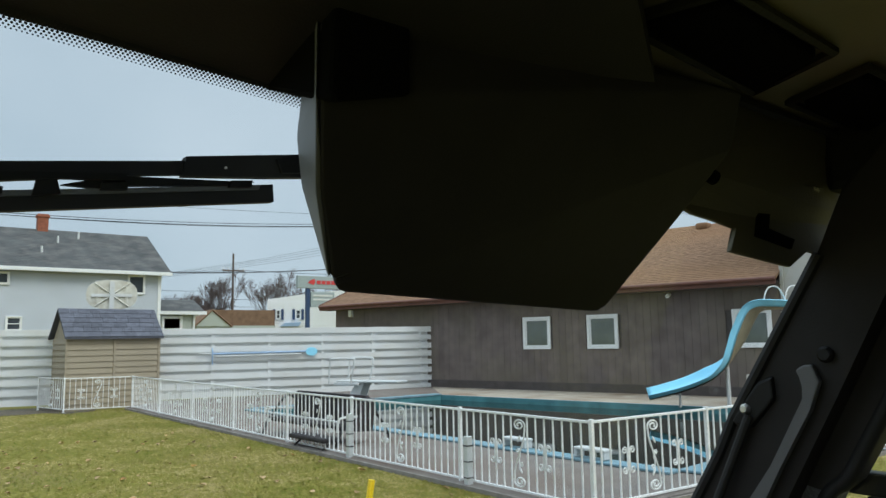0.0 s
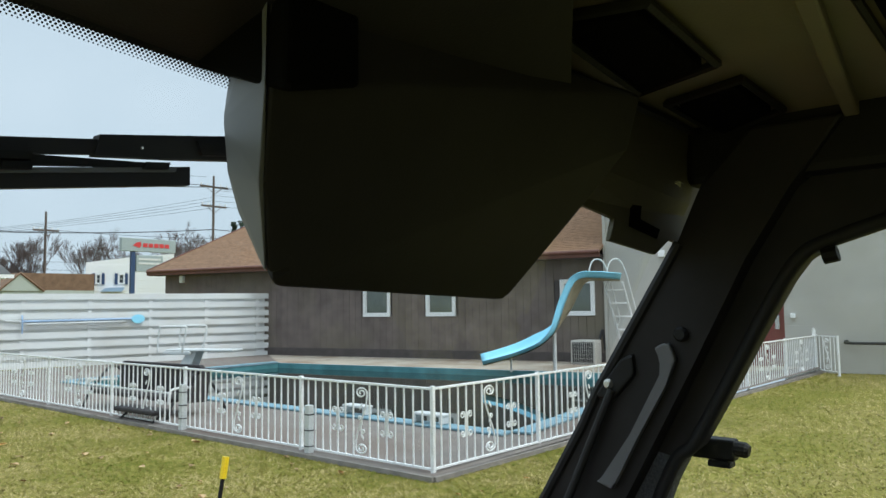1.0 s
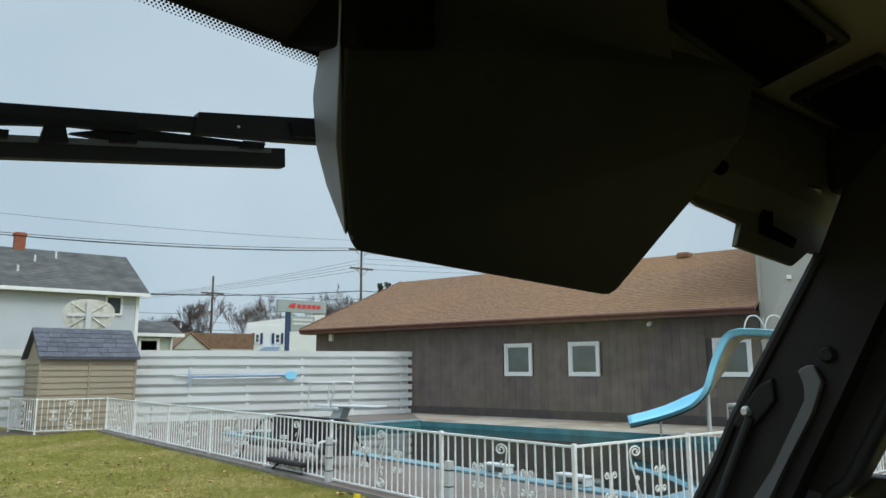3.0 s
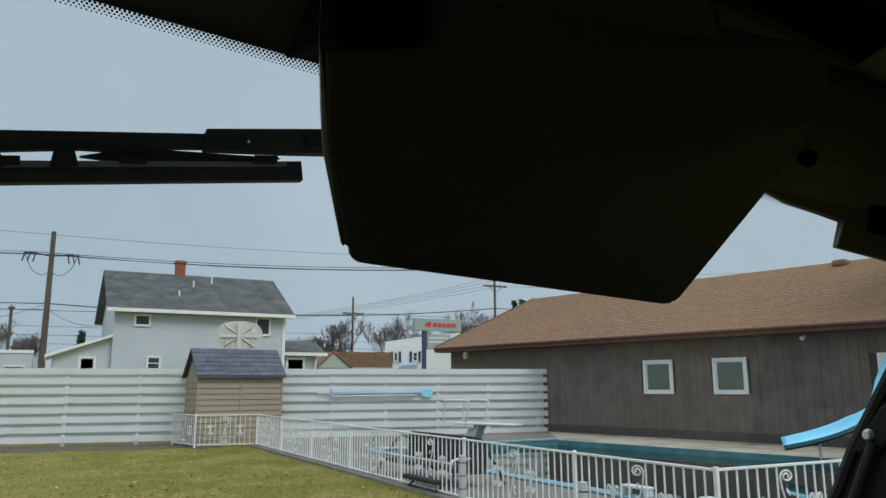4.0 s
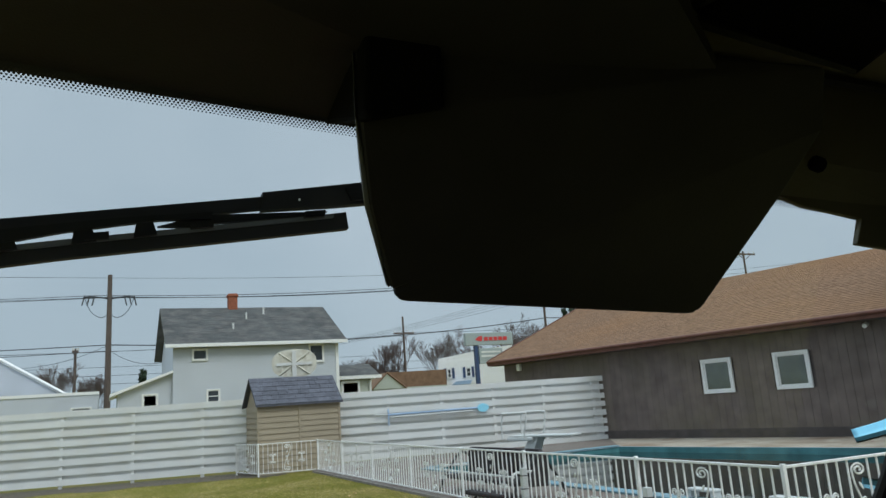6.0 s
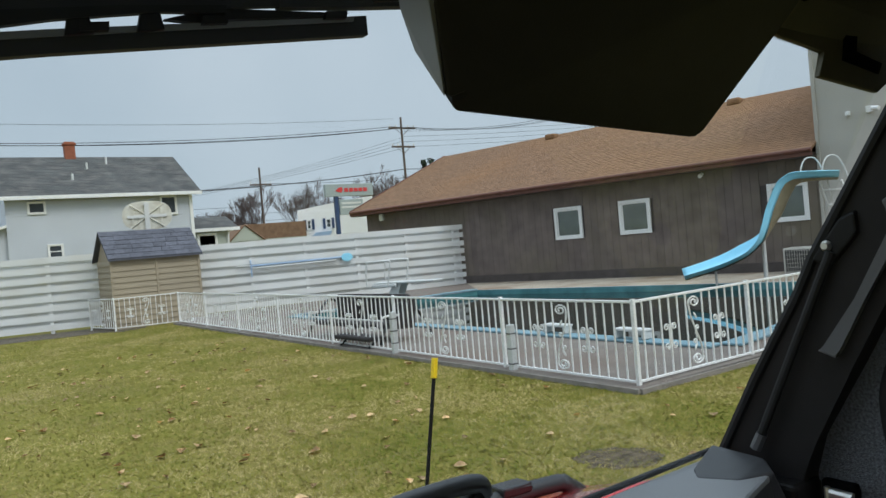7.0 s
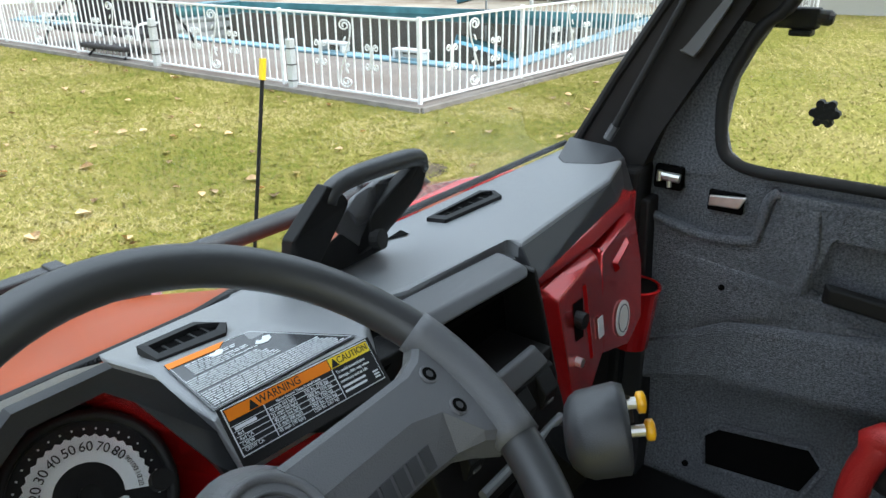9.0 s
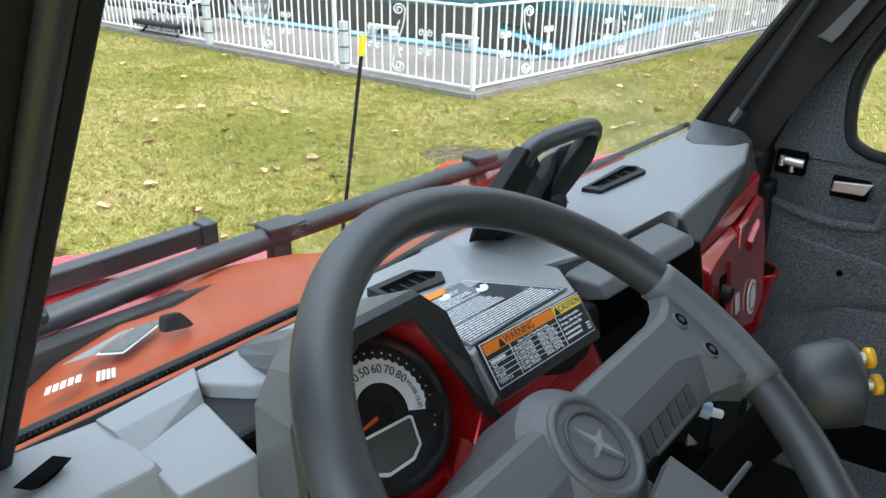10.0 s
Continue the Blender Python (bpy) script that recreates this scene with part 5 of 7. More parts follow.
# front header over the glass, lower on its right
bm = hull([(0.02, 0.367, 1.7450), (1.0, 0.380, 1.6850), (0.02, 0.30, 1.765), (1.0, 0.30, 1.725), (0.02, 0.40, 1.86), (1.0, 0.40, 1.86), (0.02, 0.12, 1.80), (0.86, 0.25, 1.80), (0.70, 0.12, 1.80), (0.02, 0.12, 1.86), (0.86, 0.25, 1.86), (0.70, 0.12, 1.86)])
cp("header", bm, V["cover"], "black moulded header over the windshield")
# added block over the cover's top, near-black to paint the header's shade
bm = hull([(0.598, 0.385, 1.712), (0.600, 0.30, 1.684), (0.596, 0.268, 1.668), (0.66, 0.268, 1.685), (0.66, 0.39, 1.72), (0.598, 0.385, 1.80), (0.60, 0.268, 1.80), (0.66, 0.268, 1.80), (0.66, 0.39, 1.80)], 0.004)
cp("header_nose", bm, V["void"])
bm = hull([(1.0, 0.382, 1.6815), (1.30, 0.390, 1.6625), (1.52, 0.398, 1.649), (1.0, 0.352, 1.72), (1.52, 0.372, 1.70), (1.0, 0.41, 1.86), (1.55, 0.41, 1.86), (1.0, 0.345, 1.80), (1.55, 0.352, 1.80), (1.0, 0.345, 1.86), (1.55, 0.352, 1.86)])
cp("header", bm, V["plate"], "olive tinted header beside the motor cover, toned down as shade")
cp("roof", B((-0.02, -1.0, 1.815), (1.60, 0.395, 1.88), 0.02), V["liner2"], "dark olive tinted roof panel")
# ribs on the underside of the roof, and black slabs for its recessed pads
def box_plan(x0, x1, y0, y1):
    return [(x0, y0), (x1, y0), (x1, y1), (x0, y1)]


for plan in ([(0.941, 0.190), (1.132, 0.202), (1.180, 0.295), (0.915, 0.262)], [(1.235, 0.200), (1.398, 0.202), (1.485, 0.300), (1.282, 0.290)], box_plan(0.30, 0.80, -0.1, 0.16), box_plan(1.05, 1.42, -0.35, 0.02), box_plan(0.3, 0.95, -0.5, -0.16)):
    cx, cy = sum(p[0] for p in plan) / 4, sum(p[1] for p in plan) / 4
    cp("roof_pad", prism(plan, 1.800, 1.814, "z", None, 0.004), V["void"], "flat black slab drawn for a recessed roof pad")
    rim = [(x + math.copysign(0.012, x - cx), y + math.copysign(0.012, y - cy), 1.806) for x, y in plan]
    cp("pad_rim", tube(rim, 0.006, 6, closed=True), V["liner"])
cp("roof_rib", hull([(1.00, 0.075, 1.816), (1.005, 0.055, 1.816), (1.47, 0.125, 1.816), (1.47, 0.105, 1.816), (1.00, 0.075, 1.800), (1.005, 0.055, 1.800), (1.47, 0.125, 1.795), (1.47, 0.105, 1.795)], 0.003), V["liner2"], "olive cross rib")
cp("roof_seam", tube([(0.93, 0.335, 1.806), (1.22, 0.335, 1.806), (1.5, 0.338, 1.806)], 0.007, 6), V["rubber"])
for x, y, z in ((1.551, 0.292, 1.735), (1.50, 0.15, 1.79)):
    cp("roof_bolt", cyl((x, y, z), (x - 0.004, y - 0.004, z - 0.012), 0.011, 8), V["metal"], "dull bolt head")
# left and rear of the cab, behind the eye
cp("rear_panel", B((0.05, -1.02, 0.2), (1.55, -0.98, 1.82), 0.01), V["black"])
cp("floor_pan", B((0.12, -1.0, 0.28), (1.5, 0.75, 0.32), 0.01), V["black"], "black ribbed floor pan")
# near-black wall paints the unlit space behind the dash
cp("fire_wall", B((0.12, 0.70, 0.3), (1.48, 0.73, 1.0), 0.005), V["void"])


# ---- wiper and its motor cover ----
cover = hull([(0.596, 0.283, 1.745), (0.597, 0.285, 1.680), (0.609, 0.308, 1.618), (0.632, 0.331, 1.557), (0.640, 0.334, 1.550), (0.965, 0.368, 1.540), (0.976, 0.366, 1.548), (1.030, 0.304, 1.642), (1.06, 0.262, 1.705), (1.05, 0.24, 1.76),
              (0.634, 0.372, 1.74), (0.632, 0.384, 1.680), (0.640, 0.388, 1.640), (0.652, 0.392, 1.612), (0.665, 0.40, 1.60), (0.97, 0.42, 1.60), (1.03, 0.37, 1.66), (1.06, 0.36, 1.74)], 0.005, 2)
wc = cp("motor_cover", cover, V["cover"], "black moulded wiper motor cover")
for x in (0.72, 0.76):
    cp("cover_screw", cyl((x, 0.338, 1.62), (x, 0.330, 1.622), 0.008, 10), V["rubber"], parent=wc)
# light on this face of the black cover is painted as a paler skin
cp("lit_side_skin", hull([(0.594, 0.284, 1.75), (0.594, 0.286, 1.680), (0.606, 0.309, 1.618), (0.629, 0.332, 1.560), (0.631, 0.373, 1.745), (0.6285, 0.384, 1.678), (0.635, 0.388, 1.640), (0.647, 0.391, 1.610), (0.658, 0.372, 1.577), (0.640, 0.334, 1.62), (0.640, 0.36, 1.70)], 0.0012), V["edge"], "grey skin painted for the light on the cover side")
# dark of the recess is painted as a near-black piece on the cover
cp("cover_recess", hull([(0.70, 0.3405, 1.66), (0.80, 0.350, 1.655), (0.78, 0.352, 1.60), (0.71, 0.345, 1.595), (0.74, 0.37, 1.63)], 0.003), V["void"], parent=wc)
WIPER = thing("wiper", (0.6, 0.43, 1.64), "black wiper arm and blade parked across the glass top", "wiper")
WINV = Matrix.Translation((-0.6, -0.43, -1.64))


def wp(name, bm, material):
    bm.transform(WINV)
    return part(name, bm, material, WIPER)


def flat_bar(outline, y0, slope, deep):
    """A flat bar parallel to the glass: points (x, z), at a depth that follows the rake."""
    b = prism(outline, 0, deep, "y")
    for v in b.verts:
        v.co.y += y0 - 0.5 * (v.co.z - 1.65) * slope
    return b


wp("arm", flat_bar([(0.553, 1.6590), (0.553, 1.6450), (0.620, 1.6515), (0.720, 1.6630), (0.720, 1.6840), (0.640, 1.6715)], 0.424, 1, 0.010), V["rubber"])
wp("arm_cap", flat_bar([(0.625, 1.6655), (0.632, 1.6555), (0.70, 1.664), (0.70, 1.680)], 0.420, 1, 0.006), V["black"])
wp("rod", flat_bar([(0.560, 1.6570), (0.560, 1.6470), (-0.15, 1.5570), (-0.15, 1.5680)], 0.426, 1, 0.006), V["rubber"])
wp("blade", flat_bar([(0.630, 1.6480), (0.634, 1.6345), (0.400, 1.6050), (-0.15, 1.5260), (-0.15, 1.541), (0.400, 1.6175)], 0.430, 1, 0.009), V["rubber"])
wp("blade_spine", flat_bar([(0.618, 1.6455), (0.618, 1.6425), (0.400, 1.6145), (-0.15, 1.5395), (-0.15, 1.5425), (0.400, 1.6185)], 0.4275, 1, 0.004), V["edge"])
wp("yoke", flat_bar([(0.612, 1.6470), (0.600, 1.6435), (0.512, 1.6335), (0.500, 1.6300), (0.470, 1.6300), (0.505, 1.6400)], 0.426, 1, 0.006), V["black"])
wp("bridge", flat_bar([(0.512, 1.6415), (0.512, 1.6365), (0.47, 1.6335), (0.44, 1.629), (0.40, 1.6225), (0.36, 1.614), (0.20, 1.592), (0.0, 1.562), (0.0, 1.566), (0.20, 1.599), (0.36, 1.6235), (0.44, 1.6345)], 0.422, 1, 0.006), V["black"])
for x, z in ((0.46, 1.6255), (0.415, 1.6195), (0.36, 1.6125)):
    wp("bridge_web", flat_bar([(x - 0.006, z + 0.008), (x - 0.008, z - 0.005), (x + 0.010, z - 0.002), (x + 0.006, z + 0.009)], 0.4235, 1, 0.005), V["black"])
for x, z in ((0.600, 1.6435), (0.505, 1.6315), (0.425, 1.6205), (0.30, 1.6035)):
    wp("clip", flat_bar([(x - 0.009, z - 0.003), (x + 0.009, z - 0.001), (x + 0.009, z + 0.004), (x - 0.009, z + 0.002)], 0.4225, 1, 0.010), V["black"])
wp("arm_screw", cyl((0.585, 0.425, 1.6545), (0.585, 0.4205, 1.6545), 0.0010, 8), V["metal"])


# ---- right side: pillar, door ----
pillar = [(0.745, 0.99), (0.640, 1.18), (0.552, 1.325), (0.525, 1.385), (0.372, 1.625), (0.330, 1.72), (0.25, 1.80), (0.12, 1.80), (0.20, 1.70), (0.265, 1.60), (0.355, 1.43), (0.470, 1.22), (0.545, 1.09), (0.575, 0.99)]
cp("pillar", prism(pillar, 1.455, 1.52, "x", None, 0.006), V["cover"], "black right windshield pillar")
cp("pillar_seal", tube([(1.455, 0.735, 1.0), (1.455, 0.637, 1.18), (1.455, 0.550, 1.325), (1.455, 0.520, 1.385), (1.455, 0.367, 1.63)], 0.009, 8), V["rubber"])
cp("strut", cyl((1.437, 0.627, 1.082), (1.445, 0.487, 1.392), 0.0075, 10), V["rubber"], "thin gas strut beside the pillar")
cp("strut_end", cyl((1.434, 0.634, 1.066), (1.437, 0.622, 1.092), 0.0095, 8), V["hub"])
cp("bracket", hull([(1.446, 0.522, 1.378), (1.446, 0.473, 1.441), (1.446, 0.449, 1.452), (1.446, 0.447, 1.418), (1.446, 0.489, 1.372), (1.47, 0.525, 1.378), (1.47, 0.475, 1.445), (1.47, 0.449, 1.455), (1.47, 0.447, 1.418), (1.47, 0.489, 1.368)], 0.004), V["black"])
cp("pillar_bolt", tube([(1.450, 0.493, 1.401), (1.444, 0.493, 1.401), (1.438, 0.493, 1.401)], 0.0065, 12, radii=[0.0085, 0.0085, 0.005]), V["metal"], "bright bolt head")
cp("pillar_bolt", tube([(1.458, 0.368, 1.485), (1.450, 0.368, 1.485), (1.446, 0.368, 1.485)], 0.011, 12, radii=[0.012, 0.012, 0.008]), V["black"])
# flat moulded grab handle that bends in at both ends
grip = [(0.409, 1.462), (0.397, 1.470), (0.384, 1.471), (0.3745, 1.446), (0.391, 1.406), (0.441, 1.320), (0.486, 1.243), (0.491, 1.228), (0.520, 1.238), (0.505, 1.246), (0.456, 1.321), (0.398, 1.420), (0.397, 1.440)]
cp("grab_handle", prism(grip, 1.441, 1.453, "x", None, 0.003), V["hub"], "charcoal moulded grab handle on the pillar")
# bracket plate beside the motor cover
plate = [(1.04, 1.70), (1.10, 1.685), (1.170, 1.6655), (1.268, 1.657), (1.248, 1.623), (1.401, 1.610), (1.454, 1.6385), (1.512, 1.6315), (1.528, 1.664), (1.598, 1.712), (1.598, 1.80), (1.04, 1.80)]
cp("corner_plate", prism(plate, 0.382, 0.390, "y", None, 0.002), V["plate"], "olive bracket plate with its shade in the colour")
notch = [(1.211, 1.704), (1.352, 1.698), (1.341, 1.660), (1.412, 1.650), (1.400, 1.635), (1.306, 1.647), (1.318, 1.686), (1.218, 1.693)]
# notch and seam are near-black pieces laid on the plate, not cut in
cp("plate_notch", prism(notch, 0.3785, 0.3815, "y", None, 0.0005), V["void"], "stepped notch drawn as a black slab")
cp("plate_seam", tube([(1.20, 0.378, 1.716), (1.36, 0.379, 1.707), (1.45, 0.380, 1.700)], 0.003, 6), V["void"])
cp("plate_screw", cyl((1.15, 0.345, 1.705), (1.148, 0.338, 1.700), 0.009, 10), V["void"])

# door as a frame round the window and a lower panel
WIN_EDGE = [(0.442, 1.14), (0.436, 1.185), (0.415, 1.237), (0.392, 1.28), (0.366, 1.302), (0.334, 1.357), (0.304, 1.410), (0.274, 1.465), (0.243, 1.520), (0.217, 1.565), (0.193, 1.597), (0.163, 1.616), (0.06, 1.648)]
cp("door_frame", prism([(0.565, 1.01), (0.565, 1.06), (0.475, 1.225), (0.440, 1.290), *WIN_EDGE[3::-1], (0.445, 1.09), (0.432, 1.05), (0.40, 1.028), (0.30, 1.02), (-0.9, 1.02), (-0.9, 1.01)], 1.50, 1.545, "x"), V["felt"], "grey felt-lined door frame round the window")
# upper half of the same felt frame, painted black for the shade up there
cp("door_frame", prism([(0.440, 1.290), (0.36, 1.44), (0.27, 1.61), (0.205, 1.70), (0.12, 1.76), (-0.9, 1.76), (-0.9, 1.665), *WIN_EDGE[:2:-1]], 1.498, 1.545, "x"), V["cover"], "upper door frame, its shade painted black")
seal = [(-0.9, 1.03), (0.2, 1.03), (0.36, 1.030), (0.415, 1.041), (0.440, 1.068), *[(y + 0.008, z + 0.004) for y, z in WIN_EDGE], (0.0, 1.652), (-0.9, 1.665)]
cp("window_seal", tube(smooth_line([(1.503, y, z) for y, z in seal], 4), 0.0115, 8), V["rubber"], "black rubber window seal", True)
door = cp("door", prism([(0.565, 0.22), (0.565, 1.015), (-0.9, 1.015), (-0.9, 0.22)], 1.505, 1.545, "x"), V["felt"], "grey felt-textured door liner")
# pressed fields of the liner
upper = [(0.562, 0.930), (0.529, 0.916), (0.429, 0.892), (0.336, 0.910), (0.328, 1.004), (-0.9, 1.004), (-0.9, 0.945), (0.232, 0.945), (0.268, 0.795), (0.115, 0.779), (0.377, 0.738), (0.49, 0.665), (0.562, 0.625)]
cp("door_field", prism(upper, 1.480, 1.5065, "x", None, 0.007), V["felt"], parent=door)
cp("door_field", hull([(1.500, 0.562, 0.868), (1.500, 0.377, 0.829), (1.500, 0.268, 0.845), (1.500, 0.115, 0.779), (1.500, 0.377, 0.738), (1.500, 0.562, 0.64), (1.481, 0.55, 0.862), (1.472, 0.375, 0.822), (1.472, 0.275, 0.832), (1.472, 0.30, 0.770), (1.472, 0.375, 0.747), (1.481, 0.55, 0.66)], 0.003), V["felt"], parent=door)
rows = []
for x, which, dz in ((1.500, 0, 0.004), (1.470, 0, -0.002), (1.463, 0, -0.014), (1.452, 1, 0.022), (1.456, 1, 0.008), (1.506, 1, 0.0)):
    rows.append([Vector((x, y, (c, d)[which] + dz)) for y, c, d in ((0.562, 0.628, 0.548), (0.49, 0.665, 0.568), (0.377, 0.738, 0.604), (0.211, 0.763, 0.620), (0.102, 0.779, 0.636), (-0.9, 0.80, 0.66))])
cp("door_bulge", grid_sheet(rows), V["felt"], parent=door)
for ridge, r in (([(0.560, 0.925), (0.535, 0.914), (0.455, 0.896), (0.375, 0.901), (0.350, 0.915), (0.341, 0.985), (0.325, 1.004)], 0.011), ([(0.262, 0.985), (0.252, 0.90), (0.268, 0.815), (0.262, 0.79)], 0.012), ([(0.535, 0.856), (0.384, 0.822), (0.275, 0.846)], 0.004)):
    cp("liner_ridge", tube(smooth_line([(1.484, y, z) for y, z in ridge], 4), r, 8, flat=0.9), V["felt"], parent=door, smooth=True)
cp("pocket_rim", tube([(1.500, y, z) for y, z in ((0.394, 0.452), (0.363, 0.484), (0.192, 0.510), (0.160, 0.473), (0.188, 0.394), (0.384, 0.374))], 0.008, 6, closed=True), V["felt"], parent=door)
# no hollow here: the pocket's inner shade is painted as a black slab
cp("pocket", prism([(0.387, 0.455), (0.36, 0.478), (0.19, 0.503), (0.168, 0.470), (0.194, 0.402), (0.377, 0.383)], 1.498, 1.507, "x"), V["void"], "open door pocket, its shade painted as a black slab", parent=door)
cp("door_pull", hull([(1.472, 0.225, 0.866), (1.472, 0.225, 0.825), (1.472, -0.1, 0.80), (1.472, -0.1, 0.84), (1.46, 0.215, 0.858), (1.46, 0.215, 0.832), (1.46, -0.1, 0.805), (1.46, -0.1, 0.835)], 0.003), V["black"], "black door pull bar", parent=door)
cp("door_screw", cyl((1.484, 0.394, 0.806), (1.470, 0.394, 0.806), 0.006, 10), V["void"], parent=door)
cp("door_screw", cyl((1.507, 0.42, 0.36), (1.50, 0.42, 0.36), 0.007, 8), V["void"], parent=door)
la = cp("latch", B((1.486, 0.500, 0.972), (1.506, 0.555, 1.018), 0.004), V["void"], "zinc rotary door latch", parent=door)
cp("latch_fork", cyl((1.480, 0.502, 0.999), (1.478, 0.536, 1.001), 0.009, 10, cyl((1.478, 0.541, 0.990), (1.478, 0.541, 1.010), 0.0055, 8, cyl((1.479, 0.520, 0.980), (1.479, 0.522, 0.992), 0.005, 8))), V["metal"], parent=la)
lb = cp("release", B((1.496, 0.385, 0.945), (1.5065, 0.45, 0.985), 0.003), V["void"], "zinc release paddle", parent=door)
cp("release_paddle", hull([(1.484, 0.378, 0.984), (1.488, 0.446, 0.976), (1.488, 0.446, 0.956), (1.484, 0.39, 0.960), (1.492, 0.378, 0.984), (1.496, 0.446, 0.976), (1.496, 0.446, 0.956), (1.492, 0.39, 0.960)], 0.002), V["metal"], parent=lb)
kn = cp("window_knob", cyl((1.555, 0.288, 1.140), (1.535, 0.288, 1.140), 0.018, 16), V["black"], "black lobed window knob")
for k in range(6):
    a = k * math.pi / 3
    cp("lobe", cyl((1.550, 0.288 + 0.018 * math.cos(a), 1.14 + 0.018 * math.sin(a)), (1.534, 0.288 + 0.018 * math.cos(a), 1.14 + 0.018 * math.sin(a)), 0.007, 8), V["black"], parent=kn)
lt = cp("window_latch", B((1.553, 0.327, 1.274), (1.580, 0.400, 1.309), 0.004, B((1.553, 0.334, 1.262), (1.580, 0.372, 1.2735), 0.003)), V["black"], "black sliding window latch")
cp("latch_tip", tube([(1.565, 0.329, 1.294), (1.565, 0.312, 1.293), (1.565, 0.306, 1.292)], 0.012, 12, radii=[0.013, 0.013, 0.009]), V["black"], parent=lt)
cp("window_stop", cyl((1.50, 0.168, 1.600), (1.50, 0.148, 1.604), 0.012, 10), V["black"])
door_glass = bmesh.new()
door_glass.faces.new([door_glass.verts.new((1.53, y, z)) for y, z in ((0.45, 1.02), (0.45, 1.16), (0.38, 1.30), (0.25, 1.52), (0.15, 1.63), (-0.9, 1.67), (-0.9, 1.02))])
dg = cp("door_glass", door_glass, V["glass"])
dg.visible_shadow = False

# left pillar by the open driver's door
def raked(offsets, z0=0.96, z1=1.70):
    """Ends of a bar along the left edge of the raked glass: offsets (dx, dy) at both heights."""
    return [(0.137 + 0.124 * (z - 1.073) + dx, 0.670 - 0.5 * (z - 1.073) + dy, z) for z in (z0, z1) for dx, dy in offsets]


cp("pillar", hull(raked([(-0.034, -0.004), (-0.060, -0.020), (-0.17, -0.010), (-0.17, 0.05), (-0.012, 0.04)]), 0.005), V["cover"], "black left windshield pillar")
cp("pillar_seal", hull(raked([(0, 0), (-0.003, -0.004), (-0.014, -0.004), (-0.014, 0.03), (0, 0.03)]), 0.0015), V["rubber"], "black rubber seal at the glass edge")
cp("pillar_trim", tube(raked([(-0.024, 0.0)]), 0.0095, 10), V["pod"], "charcoal trim strip on the pillar", True)
cp("roof_rail", B((1.47, -1.0, 1.72), (1.62, 0.36, 1.83), 0.015), V["black"], "black right roof rail")
cp("kick_panel", B((1.418, 0.560, 0.30), (1.499, 0.69, 1.02), 0.008), V["black"], "black kick panel between dash and door")
cp("jamb_seal", hull([(1.447, 0.545, 0.955), (1.5005, 0.545, 0.955), (1.447, 0.508, 0.40), (1.5005, 0.508, 0.40), (1.447, 0.508, 0.25), (1.5005, 0.508, 0.25), (1.447, 0.57, 0.955), (1.5005, 0.57, 0.955), (1.447, 0.57, 0.25), (1.5005, 0.57, 0.25)], 0.004), V["rubber"], "black jamb seal beside the door")
cp("door_jamb", B((1.500, 0.5715, 0.20), (1.56, 0.62, 1.01), 0.006), V["black"], "black door jamb")


# ---- dashboard ----
def slab(outline, z0, z1, bevel=0.004):
    return prism(outline, z0, z1, "z", None, bevel)


cp("dash_top", slab([(0.60, 0.708), (1.405, 0.708), (1.405, 0.585), (1.260, 0.545), (0.931, 0.518), (0.936, 0.546), (0.735, 0.550), (0.60, 0.590)], 1.018, 1.046, 0.006), V["dash"], "satin grey moulded dash top")
# lip and end block carry shade as a darker plastic than the dash top
cp("dash_lip", hull([(1.40, 0.585, 1.040), (1.26, 0.545, 1.040), (0.931, 0.518, 1.040), (1.40, 0.62, 1.04), (0.94, 0.56, 1.04), (1.36, 0.560, 0.995), (1.285, 0.538, 1.000), (0.925, 0.490, 1.000), (0.95, 0.55, 0.99), (1.36, 0.6, 0.99)], 0.003), V["pod"], "sloping dash lip with shade painted as charcoal")
cp("dash_end", hull([(1.300, 0.655, 1.047), (1.325, 0.680, 1.049), (1.412, 0.703, 1.066), (1.412, 0.606, 1.060), (1.390, 0.578, 1.049), (1.330, 0.600, 1.047), (1.412, 0.70, 0.98), (1.412, 0.560, 0.975), (1.34, 0.57, 1.0), (1.30, 0.64, 1.0)], 0.0025), V["pod"], "raised end block of the dash, shade painted as charcoal")
cp("shield_seal", tube([(0.12, 0.716, 1.032), (0.56, 0.716, 1.034), (0.66, 0.716, 1.047), (1.42, 0.716, 1.050)], 0.0055, 8), V["rubber"], "black rubber along the glass foot")
cp("dash_base", B((0.13, 0.60, 0.99), (1.41, 0.72, 1.022), 0.006), V["black"])
